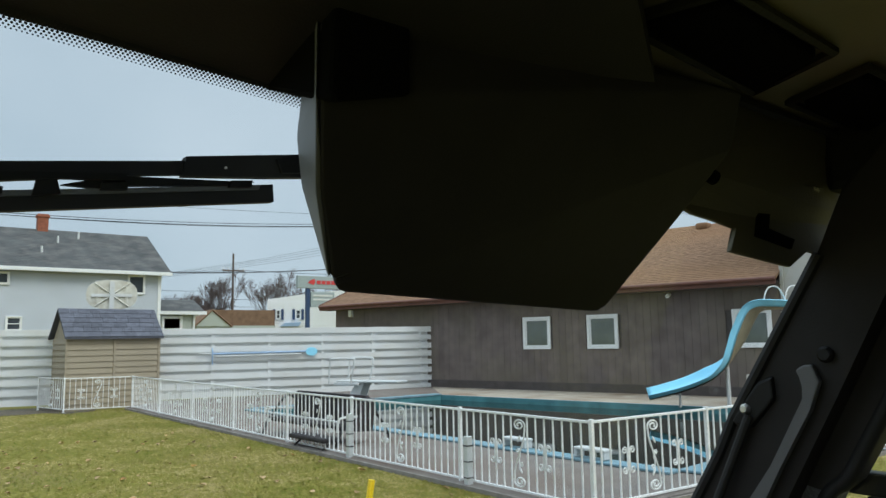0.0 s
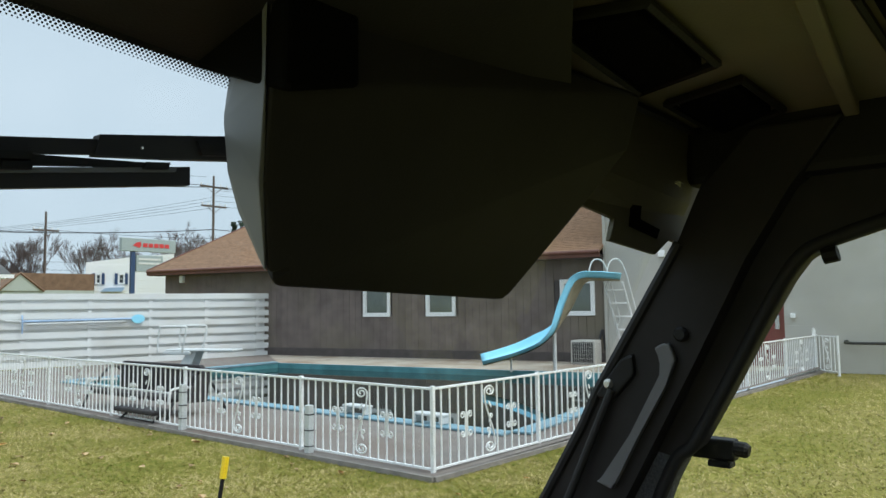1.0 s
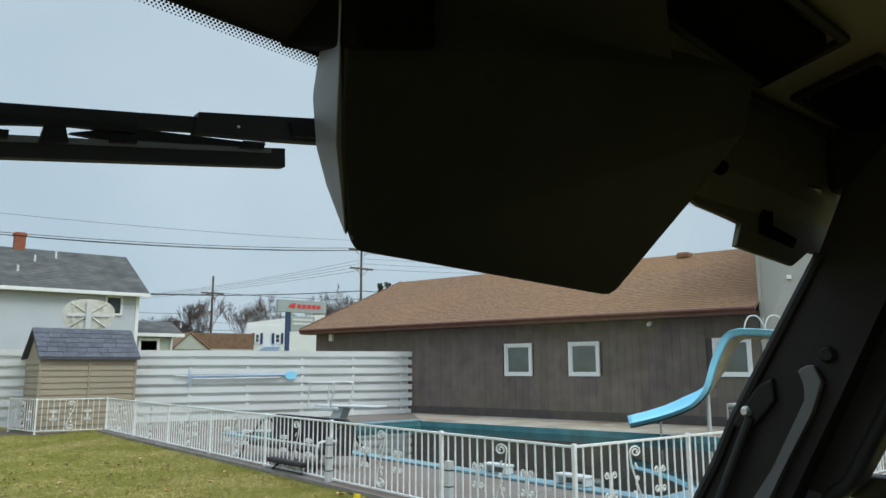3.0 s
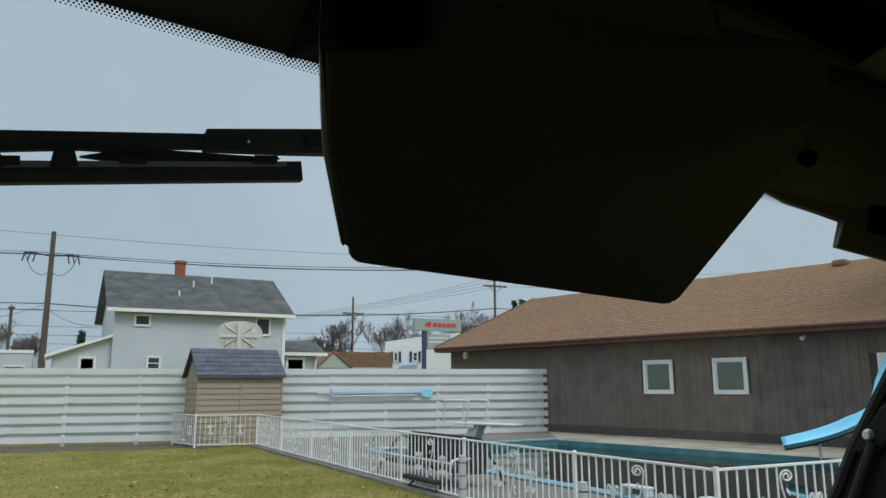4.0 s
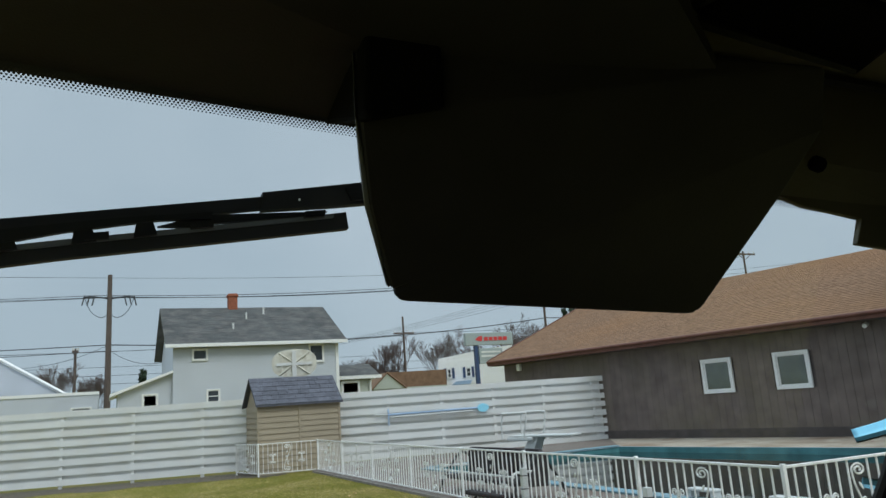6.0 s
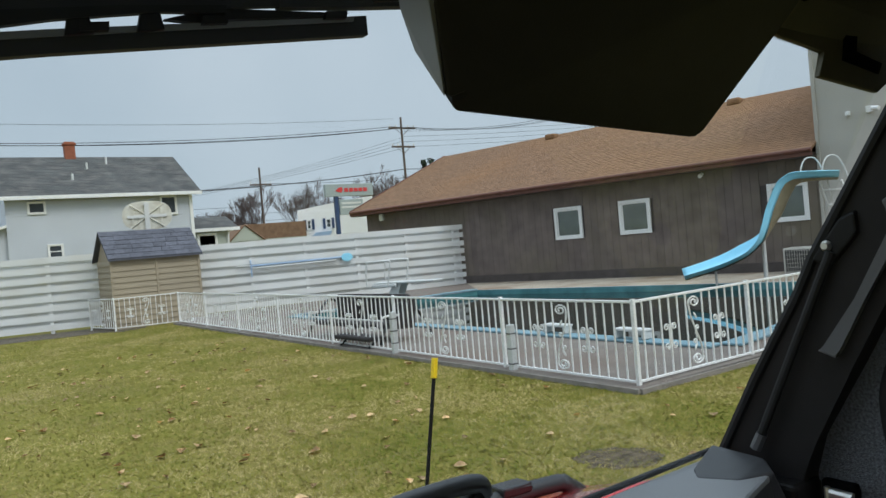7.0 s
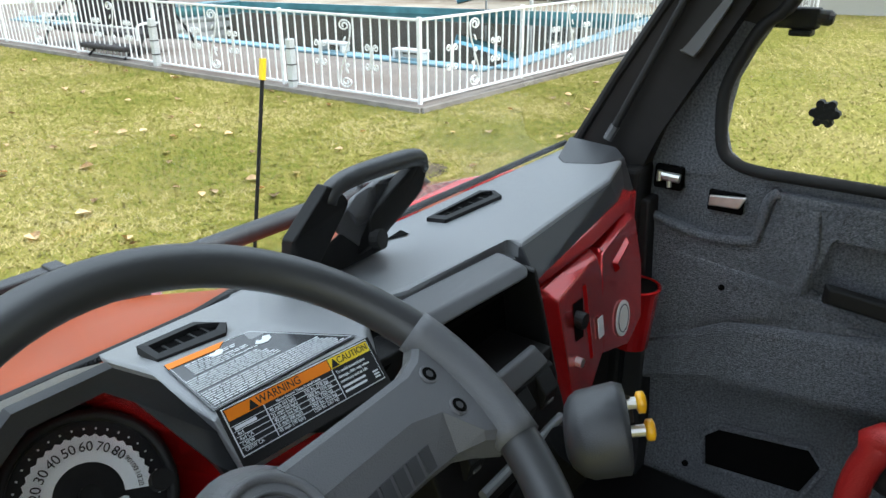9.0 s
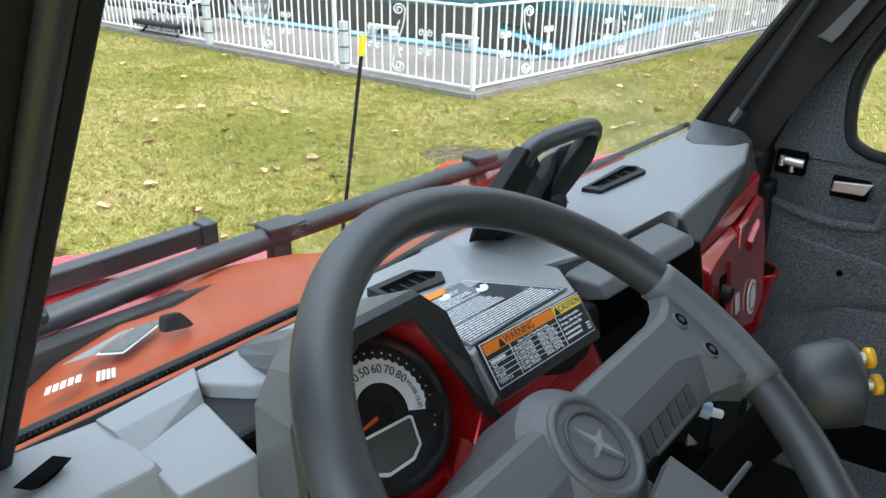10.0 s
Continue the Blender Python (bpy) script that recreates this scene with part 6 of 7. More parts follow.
# defrost vents
for pts in ([(0.915, 0.668), (0.925, 0.645), (1.070, 0.640), (1.085, 0.660), (1.070, 0.676)], [(0.452, 0.644), (0.450, 0.612), (0.522, 0.604), (0.536, 0.618), (0.516, 0.642)]):
    z = 1.046 if pts[0][0] > 0.9 else 1.0625
    cx, cy = sum(p[0] for p in pts) / len(pts), sum(p[1] for p in pts) / len(pts)
    wide = [(cx + (x - cx) * 0.95, cy + (y - cy) * 1.15) for x, y in pts]
    slim = [(cx + (x - cx) * 0.82, cy + (y - cy) * 0.62) for x, y in pts]
    bm = grid_sheet([[Vector((x, y, z - 0.003 + h)) for x, y in q + q[:1]] for q, h in ((wide, 0.0), (wide, 0.009), (slim, 0.0105), (slim, 0.002))])
    v = cp("vent", bm, V["rubber"], "black defrost vent frame")
    # flat near-black plate painted for the shade down in the vent
    cp("vent_floor", slab(slim, z + 0.0005, z + 0.002, 0), V["void"], parent=v)
    for k in range(1, 5):
        x = min(p[0] for p in slim) + (max(p[0] for p in slim) - min(p[0] for p in slim)) * k / 5
        cp("vane", B((x - 0.0015, cy - 0.009, z + 0.0005), (x + 0.0010, cy + 0.009, z + 0.0035)), V["black"], parent=v)
for x, y in ((0.845, 0.668), (0.575, 0.655)):
    # flat dark chip, the slot's shade put into its colour
    cp("dash_slot", hull([(x - 0.02, y, 1.0475), (x + 0.025, y + 0.008, 1.0475), (x + 0.02, y - 0.012, 1.0475), (x, y, 1.0482)]), V["void"])

# label housing between the gauge and the storage bay
cp("label_housing", hull([(0.424, 0.4925, 1.0705), (0.603, 0.4965, 1.0605), (0.56, 0.60, 1.064), (0.44, 0.61, 1.066), (0.596, 0.4670, 1.022), (0.427, 0.4665, 1.038), (0.44, 0.70, 1.046), (0.64, 0.70, 1.046), (0.60, 0.49, 0.99), (0.44, 0.49, 0.985), (0.66, 0.55, 1.05), (0.65, 0.52, 0.99)], 0.002), V["dash"], "grey housing that carries the warning labels")
cp("housing_foot", hull([(0.50, 0.469, 1.022), (0.598, 0.467, 1.019), (0.585, 0.466, 1.004), (0.55, 0.464, 1.003), (0.52, 0.466, 1.012), (0.50, 0.50, 1.02), (0.60, 0.50, 1.015), (0.55, 0.5, 1.0)], 0.0015), V["black"])


def face(p0, px, py):
    """A pose on a flat face: its origin, and points along its x and y."""
    o = Vector(p0)
    x = (Vector(px) - o).normalized()
    y = (Vector(py) - o)
    y = (y - x * y.dot(x)).normalized()
    m = Matrix((x, y, x.cross(y))).transposed().to_4x4()
    return Matrix.Translation(o) @ m


def quad_on(m, x0, y0, x1, y1, h=0.0006, bm=None):
    b = B((x0, y0, 0), (x1, y1, h))
    b.transform(m)
    return b


def writing(parent, m, text, size, material, name, align="CENTER", lift=0.0008):
    c = bpy.data.curves.new(name, "FONT")
    c.body, c.size, c.align_x, c.align_y, c.extrude = text, size, align, "CENTER", 0.0002
    tmp = bpy.data.objects.new(name, c)
    scene.collection.objects.link(tmp)
    bpy.context.view_layer.update()
    me = bpy.data.meshes.new_from_object(tmp.evaluated_get(bpy.context.evaluated_depsgraph_get()))
    scene.collection.objects.unlink(tmp)
    bpy.data.objects.remove(tmp)
    me.materials.clear()
    me.materials.append(material)
    ob = new(name, me)
    ob.parent = parent
    ob.matrix_parent_inverse = Matrix.Identity(4)
    ob.matrix_local = CINV @ m @ Matrix.Translation((0, 0, lift))
    return ob


def labels():
    rng = random.Random(9)
    # front face of the housing: orange and yellow heads over black tables
    m = face((0.430, 0.4668, 1.0435), (0.592, 0.4680, 1.0300), (0.4255, 0.4895, 1.0715))
    w, h = 0.166, 0.0395
    cp("label_plate", quad_on(m @ Matrix.Translation((0, 0, 0.0002)), -0.004, -0.010, w + 0.006, h + 0.002), V["cover"], "black front plate of the label housing")
    lab = cp("warning_label", quad_on(m @ Matrix.Translation((0, 0, 0.0012)), -0.001, -0.001, w + 0.001, h + 0.001), V["labelgrey"], "black and orange warning label with pale edge")
    cp("label_field", quad_on(m @ Matrix.Translation((0, 0, 0.0016)), 0, 0, w, h), V["labelfront"], parent=lab)
    band = h - 0.0105
    split = w * 0.685
    cp("warning_band", quad_on(m @ Matrix.Translation((0, 0, 0.002)), 0.0008, band, split - 0.0006, h - 0.0008), V["orange"], "orange band", parent=lab)
    cp("caution_band", quad_on(m @ Matrix.Translation((0, 0, 0.002)), split + 0.0006, band, w - 0.0008, h - 0.0008), V["yellow"], "yellow band", parent=lab)
    writing(lab, m @ Matrix.Translation((w * 0.33, h - 0.0056, 0.0019)), "WARNING", 0.0098, V["labelfront"], "warning_word")
    writing(lab, m @ Matrix.Translation((w * 0.865, h - 0.0056, 0.0019)), "CAUTION", 0.0088, V["labelfront"], "caution_word")
    for x in (w * 0.155, w * 0.720):
        b = prism([(x - 0.0046, h - 0.0097), (x + 0.0046, h - 0.0097), (x, h - 0.0018)], 0, 0.0006, "z")
        b.transform(m @ Matrix.Translation((0, 0, 0.0028)))
        cp("warning_triangle", b, V["labelfront"], parent=lab)
    pitch = (band - 0.0012) / 6
    speeds = ("40 mph (64 kph)", "25 mph (40 kph)", "40 mph (64 kph)", "55 mph (88 kph)", "43 mph (70 kph)")
    loads = ("550 lbs. (250 kg)", "1000 lbs. (476 kg)", "550 lbs. (250 kg)", "1050 lbs. (476 kg)", "1250 lbs. (567 kg)")
    kinds = ("", "4x4", "4x4 CA", "CREW", "CREW CA")
    writing(lab, m @ Matrix.Translation((split * 0.64, band - pitch * 0.5, 0.0016)), "Never Exceed These Posted Limits", 0.0036, V["labelgrey"], "limit_heading")
    for r in range(5):
        y = band - pitch * (r + 1.5)
        if kinds[r]:
            writing(lab, m @ Matrix.Translation((0.0025, y, 0.0016)), kinds[r], 0.0042, V["labelgrey"], "model_word", "LEFT")
        writing(lab, m @ Matrix.Translation((split * 0.33, y, 0.0016)), speeds[r], 0.0042, V["labelgrey"], "speed_limit", "LEFT")
        writing(lab, m @ Matrix.Translation((split * 0.67, y, 0.0016)), loads[r], 0.0042, V["labelgrey"], "load_limit", "LEFT")
    advice = ("To avoid transmission", "damage, shift only when", "stationary and at idle.")
    for r in range(3):
        writing(lab, m @ Matrix.Translation((split + 0.003, band - 0.0045 - r * 0.0046, 0.0016)), advice[r], 0.0042, V["labelgrey"], "note_line", "LEFT")
    bars = bmesh.new()
    B((0.0025, band - pitch * 1.5 - 0.0014, 0.002), (0.024, band - pitch * 1.5 + 0.0014, 0.0026), 0, bars)
    for r in range(2):
        y = band - 0.0188 - r * 0.0046
        B((split + 0.003, y - 0.0012, 0.002), (split + 0.003 + 0.036 * rng.uniform(0.7, 0.95), y + 0.0010, 0.0026), 0, bars)
    for x in (split * 0.31, split):
        B((x - 0.0004, 0.0006, 0.002), (x + 0.0004, band, 0.0026), 0, bars)
    for r in range(1, 6):
        B((0.0006, band - pitch * r - 0.0003, 0.002), (split, band - pitch * r + 0.0003, 0.0026), 0, bars)
    for k in range(3):
        B((w - 0.010, 0.003 + k * 0.0028, 0.002), (w - 0.003, 0.0046 + k * 0.0028, 0.0026), 0, bars)
    bars.transform(m)
    tagged(cp("print", bars, V["labelgrey"], "pale ruled lines and bars of unreadable print", parent=lab), kind="stuff")
    # top face: wide glossy black label with pale lines of print
    m = face((0.430, 0.4965, 1.0715), (0.600, 0.4985, 1.0625), (0.446, 0.600, 1.0680))
    tl = bmesh.new()
    vs = [(0.0, 0.002), (0.168, 0.004), (0.112, 0.094), (0.020, 0.098)]
    prism(vs, 0.0006, 0.0012, "z", tl)
    tl.transform(m)
    top = cp("safety_label", tl, V["labelblack"], "glossy black safety label with pale print")
    b = prism([(0.0205, 0.0975), (0.082, 0.0950), (0.070, 0.0860), (0.0180, 0.0875)], 0.0014, 0.0019, "z")
    b.transform(m)
    cp("warning_band", b, V["orange"], "orange band", parent=top)
    b = tube([(0.003, 0.0045, 0.0014), (0.163, 0.0062, 0.0014), (0.1105, 0.0925, 0.0014), (0.0215, 0.0960, 0.0014)], 0.0005, 4, closed=True)
    b.transform(m)
    cp("label_edge", b, V["labelgrey"], parent=top)
    bars = bmesh.new()
    for r in range(24):
        y = 0.008 + r * 0.0032
        a, e = 0.0045 + y * 0.17, 0.160 - y * 0.58
        if r in (8, 16):
            continue
        if 8 < r < 16:
            e -= 0.035
        if r > 16:
            a += 0.012
            e -= 0.028 if r % 3 else 0.05
        x = a
        while x < e - 0.004:
            n = min(e, x + rng.uniform(0.004, 0.013))
            B((x, y, 0.0014), (n, y + 0.0012, 0.0018), 0, bars)
            x = n + 0.0013
    bars.transform(m)
    tagged(cp("print", bars, V["labelgrey"], parent=top), kind="stuff")
    for x, y, k in ((0.062, 0.079, 1.0), (0.106, 0.066, 1.25)):
        b = prism([(x - 0.008 * k, y), (x - 0.004 * k, y + 0.004 * k), (x - 0.001, y + 0.002), (x + 0.004 * k, y + 0.006 * k), (x + 0.009 * k, y + 0.004 * k), (x + 0.007 * k, y - 0.001), (x + 0.001, y - 0.004 * k), (x - 0.005 * k, y - 0.003 * k)], 0.0014, 0.002, "z")
        b.transform(m)
        cp("pictogram", b, V["labelgrey"], parent=top)


labels()

# storage bay right of the wheel
cp("bay_bezel", hull([(0.665, 0.500, 1.043), (0.880, 0.488, 1.041), (0.892, 0.486, 1.034), (0.665, 0.548, 1.043), (0.90, 0.535, 1.041), (0.665, 0.488, 1.028), (0.885, 0.476, 1.026), (0.665, 0.53, 1.012), (0.90, 0.525, 1.012)], 0.004, 3), V["hub"], "charcoal rolled bezel over the open bay")
cp("bay_panel", hull([(0.605, 0.505, 1.020), (0.665, 0.500, 1.020), (0.61, 0.498, 0.975), (0.67, 0.492, 0.975), (0.60, 0.54, 1.02), (0.67, 0.54, 1.02), (0.61, 0.54, 0.97), (0.67, 0.54, 0.97)], 0.003), V["black"], "black blank panel beside the bay")
cp("bay_side", hull([(0.893, 0.476, 1.03), (0.905, 0.48, 1.03), (0.935, 0.455, 0.86), (0.921, 0.447, 0.86), (0.904, 0.53, 1.03), (0.935, 0.53, 0.86), (0.90, 0.53, 1.02), (0.928, 0.53, 0.86)], 0.002), V["black"])
# near-black sheets paint the shade inside the bay
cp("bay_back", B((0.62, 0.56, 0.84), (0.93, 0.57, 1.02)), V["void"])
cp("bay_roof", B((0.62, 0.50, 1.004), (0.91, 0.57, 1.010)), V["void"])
bs = cp("bay_shelf", B((0.66, 0.452, 0.905), (0.905, 0.57, 0.925), 0.003), V["cover"], "black shelf in the open bay")
cp("shelf_lip", hull([(0.67, 0.450, 0.942), (0.856, 0.448, 0.947), (0.67, 0.439, 0.915), (0.876, 0.437, 0.920), (0.67, 0.458, 0.942), (0.862, 0.458, 0.947), (0.67, 0.458, 0.912), (0.88, 0.458, 0.915)], 0.003), V["hub"], "charcoal rolled lip", parent=bs)
cp("switch_panel", hull([(0.64, 0.452, 0.908), (0.905, 0.448, 0.904), (0.66, 0.428, 0.80), (0.925, 0.424, 0.795), (0.64, 0.53, 0.908), (0.91, 0.53, 0.90), (0.66, 0.53, 0.80), (0.92, 0.53, 0.795)], 0.004), V["black"], "black switch panel")
for k in range(4):
    x = 0.690 + k * 0.056
    rs = cp("rocker_switch", hull([(x, 0.446, 0.902), (x + 0.034, 0.4455, 0.902), (x, 0.436, 0.856), (x + 0.034, 0.4355, 0.856), (x, 0.456, 0.902), (x + 0.034, 0.456, 0.902), (x, 0.45, 0.856), (x + 0.034, 0.45, 0.856), (x, 0.430, 0.880), (x + 0.034, 0.430, 0.880)], 0.002), V["black"])
    cp("switch_mark", B((x + 0.010, 0.4315, 0.862), (x + 0.024, 0.4345, 0.866), 0.0008), V["edge"], parent=rs)
cp("panel_rail", tube([(0.70, 0.420, 0.838), (0.80, 0.419, 0.841), (0.878, 0.418, 0.844)], 0.006, 8), V["edge"], "grey rod across the panel")
cp("plug", cyl((0.872, 0.430, 0.802), (0.878, 0.418, 0.799), 0.012, 12), M["bluepole"], "blue power socket")
cp("plug_cap", cyl((0.876, 0.418, 0.800), (0.890, 0.406, 0.793), 0.0065, 12), V["white"], "pale plug in the socket")
cp("panel_clip", hull([(0.780, 0.410, 0.806), (0.815, 0.408, 0.788), (0.785, 0.412, 0.798), (0.818, 0.410, 0.782), (0.795, 0.416, 0.812), (0.80, 0.42, 0.79)], 0.001), V["metal"], "bright metal clip under the panel")
# near-black filler painted for the shade under the dash
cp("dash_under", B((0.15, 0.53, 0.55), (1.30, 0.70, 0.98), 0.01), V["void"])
cp("lower_dash", hull([(0.44, 0.49, 0.985), (0.66, 0.49, 0.99), (0.30, 0.56, 0.80), (0.66, 0.56, 0.80), (0.44, 0.56, 0.985), (0.66, 0.56, 0.99)], 0.004), V["red"], "red lower dash")

# red glove panel
def on_panel(x, z, out=0.0):
    """A point on the red panel's front, which leans slightly towards the seats."""
    return (x, 0.476 + 0.114 * (x - 0.965) - 0.2 * (0.957 - z) - out, z)


cp("panel_head", hull([(0.925, 0.494, 1.001), (1.345, 0.541, 1.003), (0.942, 0.492, 0.988), (1.125, 0.505, 0.981), (1.300, 0.526, 0.984), (1.36, 0.545, 0.99), (0.93, 0.56, 1.0), (1.37, 0.60, 1.0), (0.95, 0.56, 0.97), (1.37, 0.6, 0.97)], 0.002), V["red"], "glossy red band under the dash lip")
rp = cp("red_panel", hull([(0.953, 0.497, 0.979), (1.128, 0.512, 0.975), on_panel(0.965, 0.957), on_panel(1.124, 0.965), on_panel(1.137, 0.93), on_panel(0.972, 0.778), on_panel(1.028, 0.778), on_panel(1.115, 0.82), (0.925, 0.500, 0.975), (0.950, 0.490, 0.778), (1.13, 0.56, 0.97), (1.13, 0.56, 0.80), (0.96, 0.56, 0.97), (0.97, 0.56, 0.78)], 0.0035), V["red"], "glossy red dash panel")
# shade round the socket is painted as a black patch
cp("socket_well", hull([on_panel(1.008, 0.935, 0.0008), on_panel(1.048, 0.930, 0.0008), on_panel(1.034, 0.875, 0.0008), on_panel(1.004, 0.880, 0.0008), on_panel(1.02, 0.90, -0.01)]), V["void"], parent=rp)
cp("panel_rib", hull([on_panel(1.060, 0.945, 0.004), on_panel(1.052, 0.945), on_panel(1.070, 0.945), on_panel(1.050, 0.83), on_panel(1.068, 0.83), on_panel(1.056, 0.83, 0.003)], 0.001), V["red"], parent=rp)
cp("panel_ledge", hull([on_panel(0.985, 0.806, 0.001), on_panel(1.020, 0.802, 0.001), on_panel(0.980, 0.785, 0.014), on_panel(1.022, 0.780, 0.014), on_panel(0.98, 0.77), on_panel(1.03, 0.77)], 0.001), V["red"], parent=rp)
gd = cp("glove_door", hull([on_panel(1.146, 0.962), on_panel(1.306, 0.974), on_panel(1.318, 0.965), on_panel(1.330, 0.88), on_panel(1.300, 0.79), on_panel(1.22, 0.775), on_panel(1.10, 0.815), on_panel(1.135, 0.93), (1.15, 0.507, 0.968), (1.30, 0.527, 0.980), (1.32, 0.58, 0.97), (1.33, 0.58, 0.80), (1.14, 0.56, 0.96), (1.12, 0.56, 0.81)], 0.004), V["red"], "glossy red glove box door")
cp("door_boss", hull([on_panel(1.183, 0.934), on_panel(1.263, 0.951), on_panel(1.270, 0.928), on_panel(1.193, 0.912), on_panel(1.194, 0.929, 0.007), on_panel(1.257, 0.943, 0.007), on_panel(1.262, 0.932, 0.007), on_panel(1.200, 0.918, 0.007)], 0.001), V["red"], parent=gd)
cp("panel_side", hull([(1.33, 0.560, 0.99), (1.414, 0.556, 0.985), (1.33, 0.555, 0.80), (1.414, 0.552, 0.80), (1.33, 0.6, 0.99), (1.414, 0.6, 0.985), (1.33, 0.6, 0.78), (1.414, 0.6, 0.78)], 0.006), V["red"], "red end of the dash beside the door")
cp("socket", cyl(on_panel(1.019, 0.909, -0.002), on_panel(1.019, 0.909, 0.014), 0.0125, 14), V["black"], "black power socket cap")
cp("lock", cyl(on_panel(1.000, 0.852, -0.002), on_panel(1.000, 0.852, 0.010), 0.007, 10), V["metal"])
b = B((-0.011, -0.016, 0), (0.011, 0.016, 0.002), 0.0005)
b.transform(face(on_panel(1.099, 0.861, 0.002), on_panel(1.124, 0.859, 0.002), on_panel(1.099, 0.888, 0.002)))
cp("sticker", b, V["white"], "small white paper sticker")
pts = [(0.034 * math.cos(a), 0.029 * math.sin(a)) for a in (2 * math.pi * k / 24 for k in range(24))]
b = prism(pts, 0, 0.002, "z")
OVAL = face(on_panel(1.199, 0.832, 0.002), on_panel(1.224, 0.835, 0.002), on_panel(1.196, 0.86, 0.002))
b.transform(OVAL)
st = cp("oval_sticker", b, V["white"], "white oval warranty sticker")
b = tube([(0.026 * math.cos(a), 0.022 * math.sin(a), 0.0025) for a in (2 * math.pi * k / 20 for k in range(20))], 0.0012, 5, closed=True)
b.transform(OVAL)
cp("sticker_ring", b, V["felt"], parent=st)
cup = cp("cup_holder", cyl((1.400, 0.535, 0.67), (1.400, 0.532, 0.796), 0.036, 24, None, 0.043), V["red"], "red cup holder beside the door")
cp("cup_rim", tube([(1.400 + 0.043 * math.cos(a), 0.532 + 0.043 * math.sin(a), 0.798) for a in (2 * math.pi * k / 24 for k in range(24))], 0.004, 6, closed=True), V["red"], parent=cup)
# black disc on a solid cup, painted for the shade of its hollow
cp("cup_well", cyl((1.400, 0.532, 0.792), (1.400, 0.532, 0.7995), 0.038, 24), V["void"], parent=cup)

# grey pod with amber knobs beside the wheel
pod = cp("lever_pod", tube([(0.617, 0.283, 1.031), (0.618, 0.281, 1.0315), (0.621, 0.276, 1.033), (0.625, 0.270, 1.035), (0.641, 0.246, 1.043), (0.643, 0.243, 1.0435)], 0.04, 28, radii=[0.018, 0.026, 0.033, 0.037, 0.0385, 0.036]), V["pod"], "charcoal lever pod", True)
# stem coloured near-black to paint the shade behind the wheel
cp("pod_stem", tube([(0.622, 0.278, 1.020), (0.612, 0.30, 0.97), (0.605, 0.33, 0.90), (0.60, 0.36, 0.80)], 0.02, 16, radii=[0.024, 0.022, 0.018, 0.016]), V["void"], parent=pod)
cp("lever_cable", tube([(0.565, 0.292, 0.976), (0.52, 0.292, 0.982), (0.44, 0.293, 0.990)], 0.0028, 8), V["edge"], "grey sheathed cable", parent=pod)
cp("pod_face", hull([(0.647, 0.243, 1.074), (0.650, 0.236, 1.040), (0.640, 0.236, 1.030), (0.655, 0.246, 1.055), (0.641, 0.250, 1.074), (0.640, 0.246, 1.030)], 0.002), V["black"], parent=pod)
for x, y, z in ((0.650, 0.238, 1.0660), (0.6485, 0.227, 1.0445)):
    p, a = Vector((x, y, z)), Vector((0.55, -0.82, 0.15)).normalized()
    cp("knob_stem", cyl(p - a * 0.014, p - a * 0.001, 0.0050, 10), V["metal"], parent=pod)
    cp("amber_knob", tube([p - a * 0.0015, p, p + a * 0.005, p + a * 0.0065], 0.006, 16, radii=[0.006, 0.0092, 0.0092, 0.006]), V["knob"], "amber push knob", True, parent=pod)

# gauge pod
outer = [(0.232, 0.985), (0.238, 1.098), (0.256, 1.128), (0.290, 1.155), (0.355, 1.155), (0.386, 1.128), (0.428, 1.055), (0.458, 0.990)]
inner = [(0.254, 0.985), (0.258, 1.092), (0.272, 1.115), (0.297, 1.136), (0.348, 1.136), (0.369, 1.116), (0.410, 1.045), (0.438, 0.985)]


def gauge_hood():
    bm = bmesh.new()
    rings = []
    for y, pts, k, wide in ((0.505, inner, 1.0, 1.0), (0.494, inner, 1.0, 1.0), (0.490, outer, 0.99, 1.0), (0.498, outer, 1.0, 1.01), (0.56, outer, 0.80, 1.06), (0.63, outer, 0.45, 1.12), (0.70, outer, 0.22, 1.18)):
        rings.append([Vector((0.345 + (x - 0.345) * (wide if x > 0.345 or y < 0.55 else 0.85 if y < 0.6 else 0.2), y - (0.02 if z < 1.05 and y < 0.55 else 0), 1.0 + (z - 1.0) * k)) for x, z in pts])
    return grid_sheet(rings[3:], bm), grid_sheet(rings[:4])


shell, rim = gauge_hood()
# dash plastic in shade: hood painted charcoal, its rim darker again
gh = cp("gauge_hood", shell, V["hub"], "angular hood over the gauge, shade painted as charcoal")
cp("hood_rim", rim, V["pod"], "front rim with deeper shade painted in", parent=gh)
cowl = bmesh.new()
grid_sheet([[Vector((x, 0.505 - (0.02 if z < 1.05 else 0), z)) for x, z in inner], [Vector((0.330 + (x - 0.330) * 0.78, 0.545, 1.045 + (z - 1.045) * 0.72)) for x, z in inner]], cowl)
cp("gauge_cowl", cowl, V["red"], "red surround of the gauge")
cp("cowl_floor", hull([(0.25, 0.475, 0.985), (0.45, 0.475, 0.985), (0.24, 0.46, 0.90), (0.50, 0.46, 0.90), (0.26, 0.57, 0.985), (0.44, 0.57, 0.985), (0.25, 0.57, 0.9), (0.48, 0.57, 0.9)], 0.006), V["red"])
cp("dash_fascia", hull([(0.425, 0.478, 1.020), (0.605, 0.474, 1.013), (0.635, 0.470, 0.97), (0.39, 0.462, 0.985), (0.35, 0.452, 0.95), (0.62, 0.446, 0.92), (0.42, 0.56, 1.02), (0.62, 0.56, 1.0), (0.36, 0.56, 0.9), (0.6, 0.56, 0.9)], 0.004), V["red"], "glossy red fascia beside the gauge")
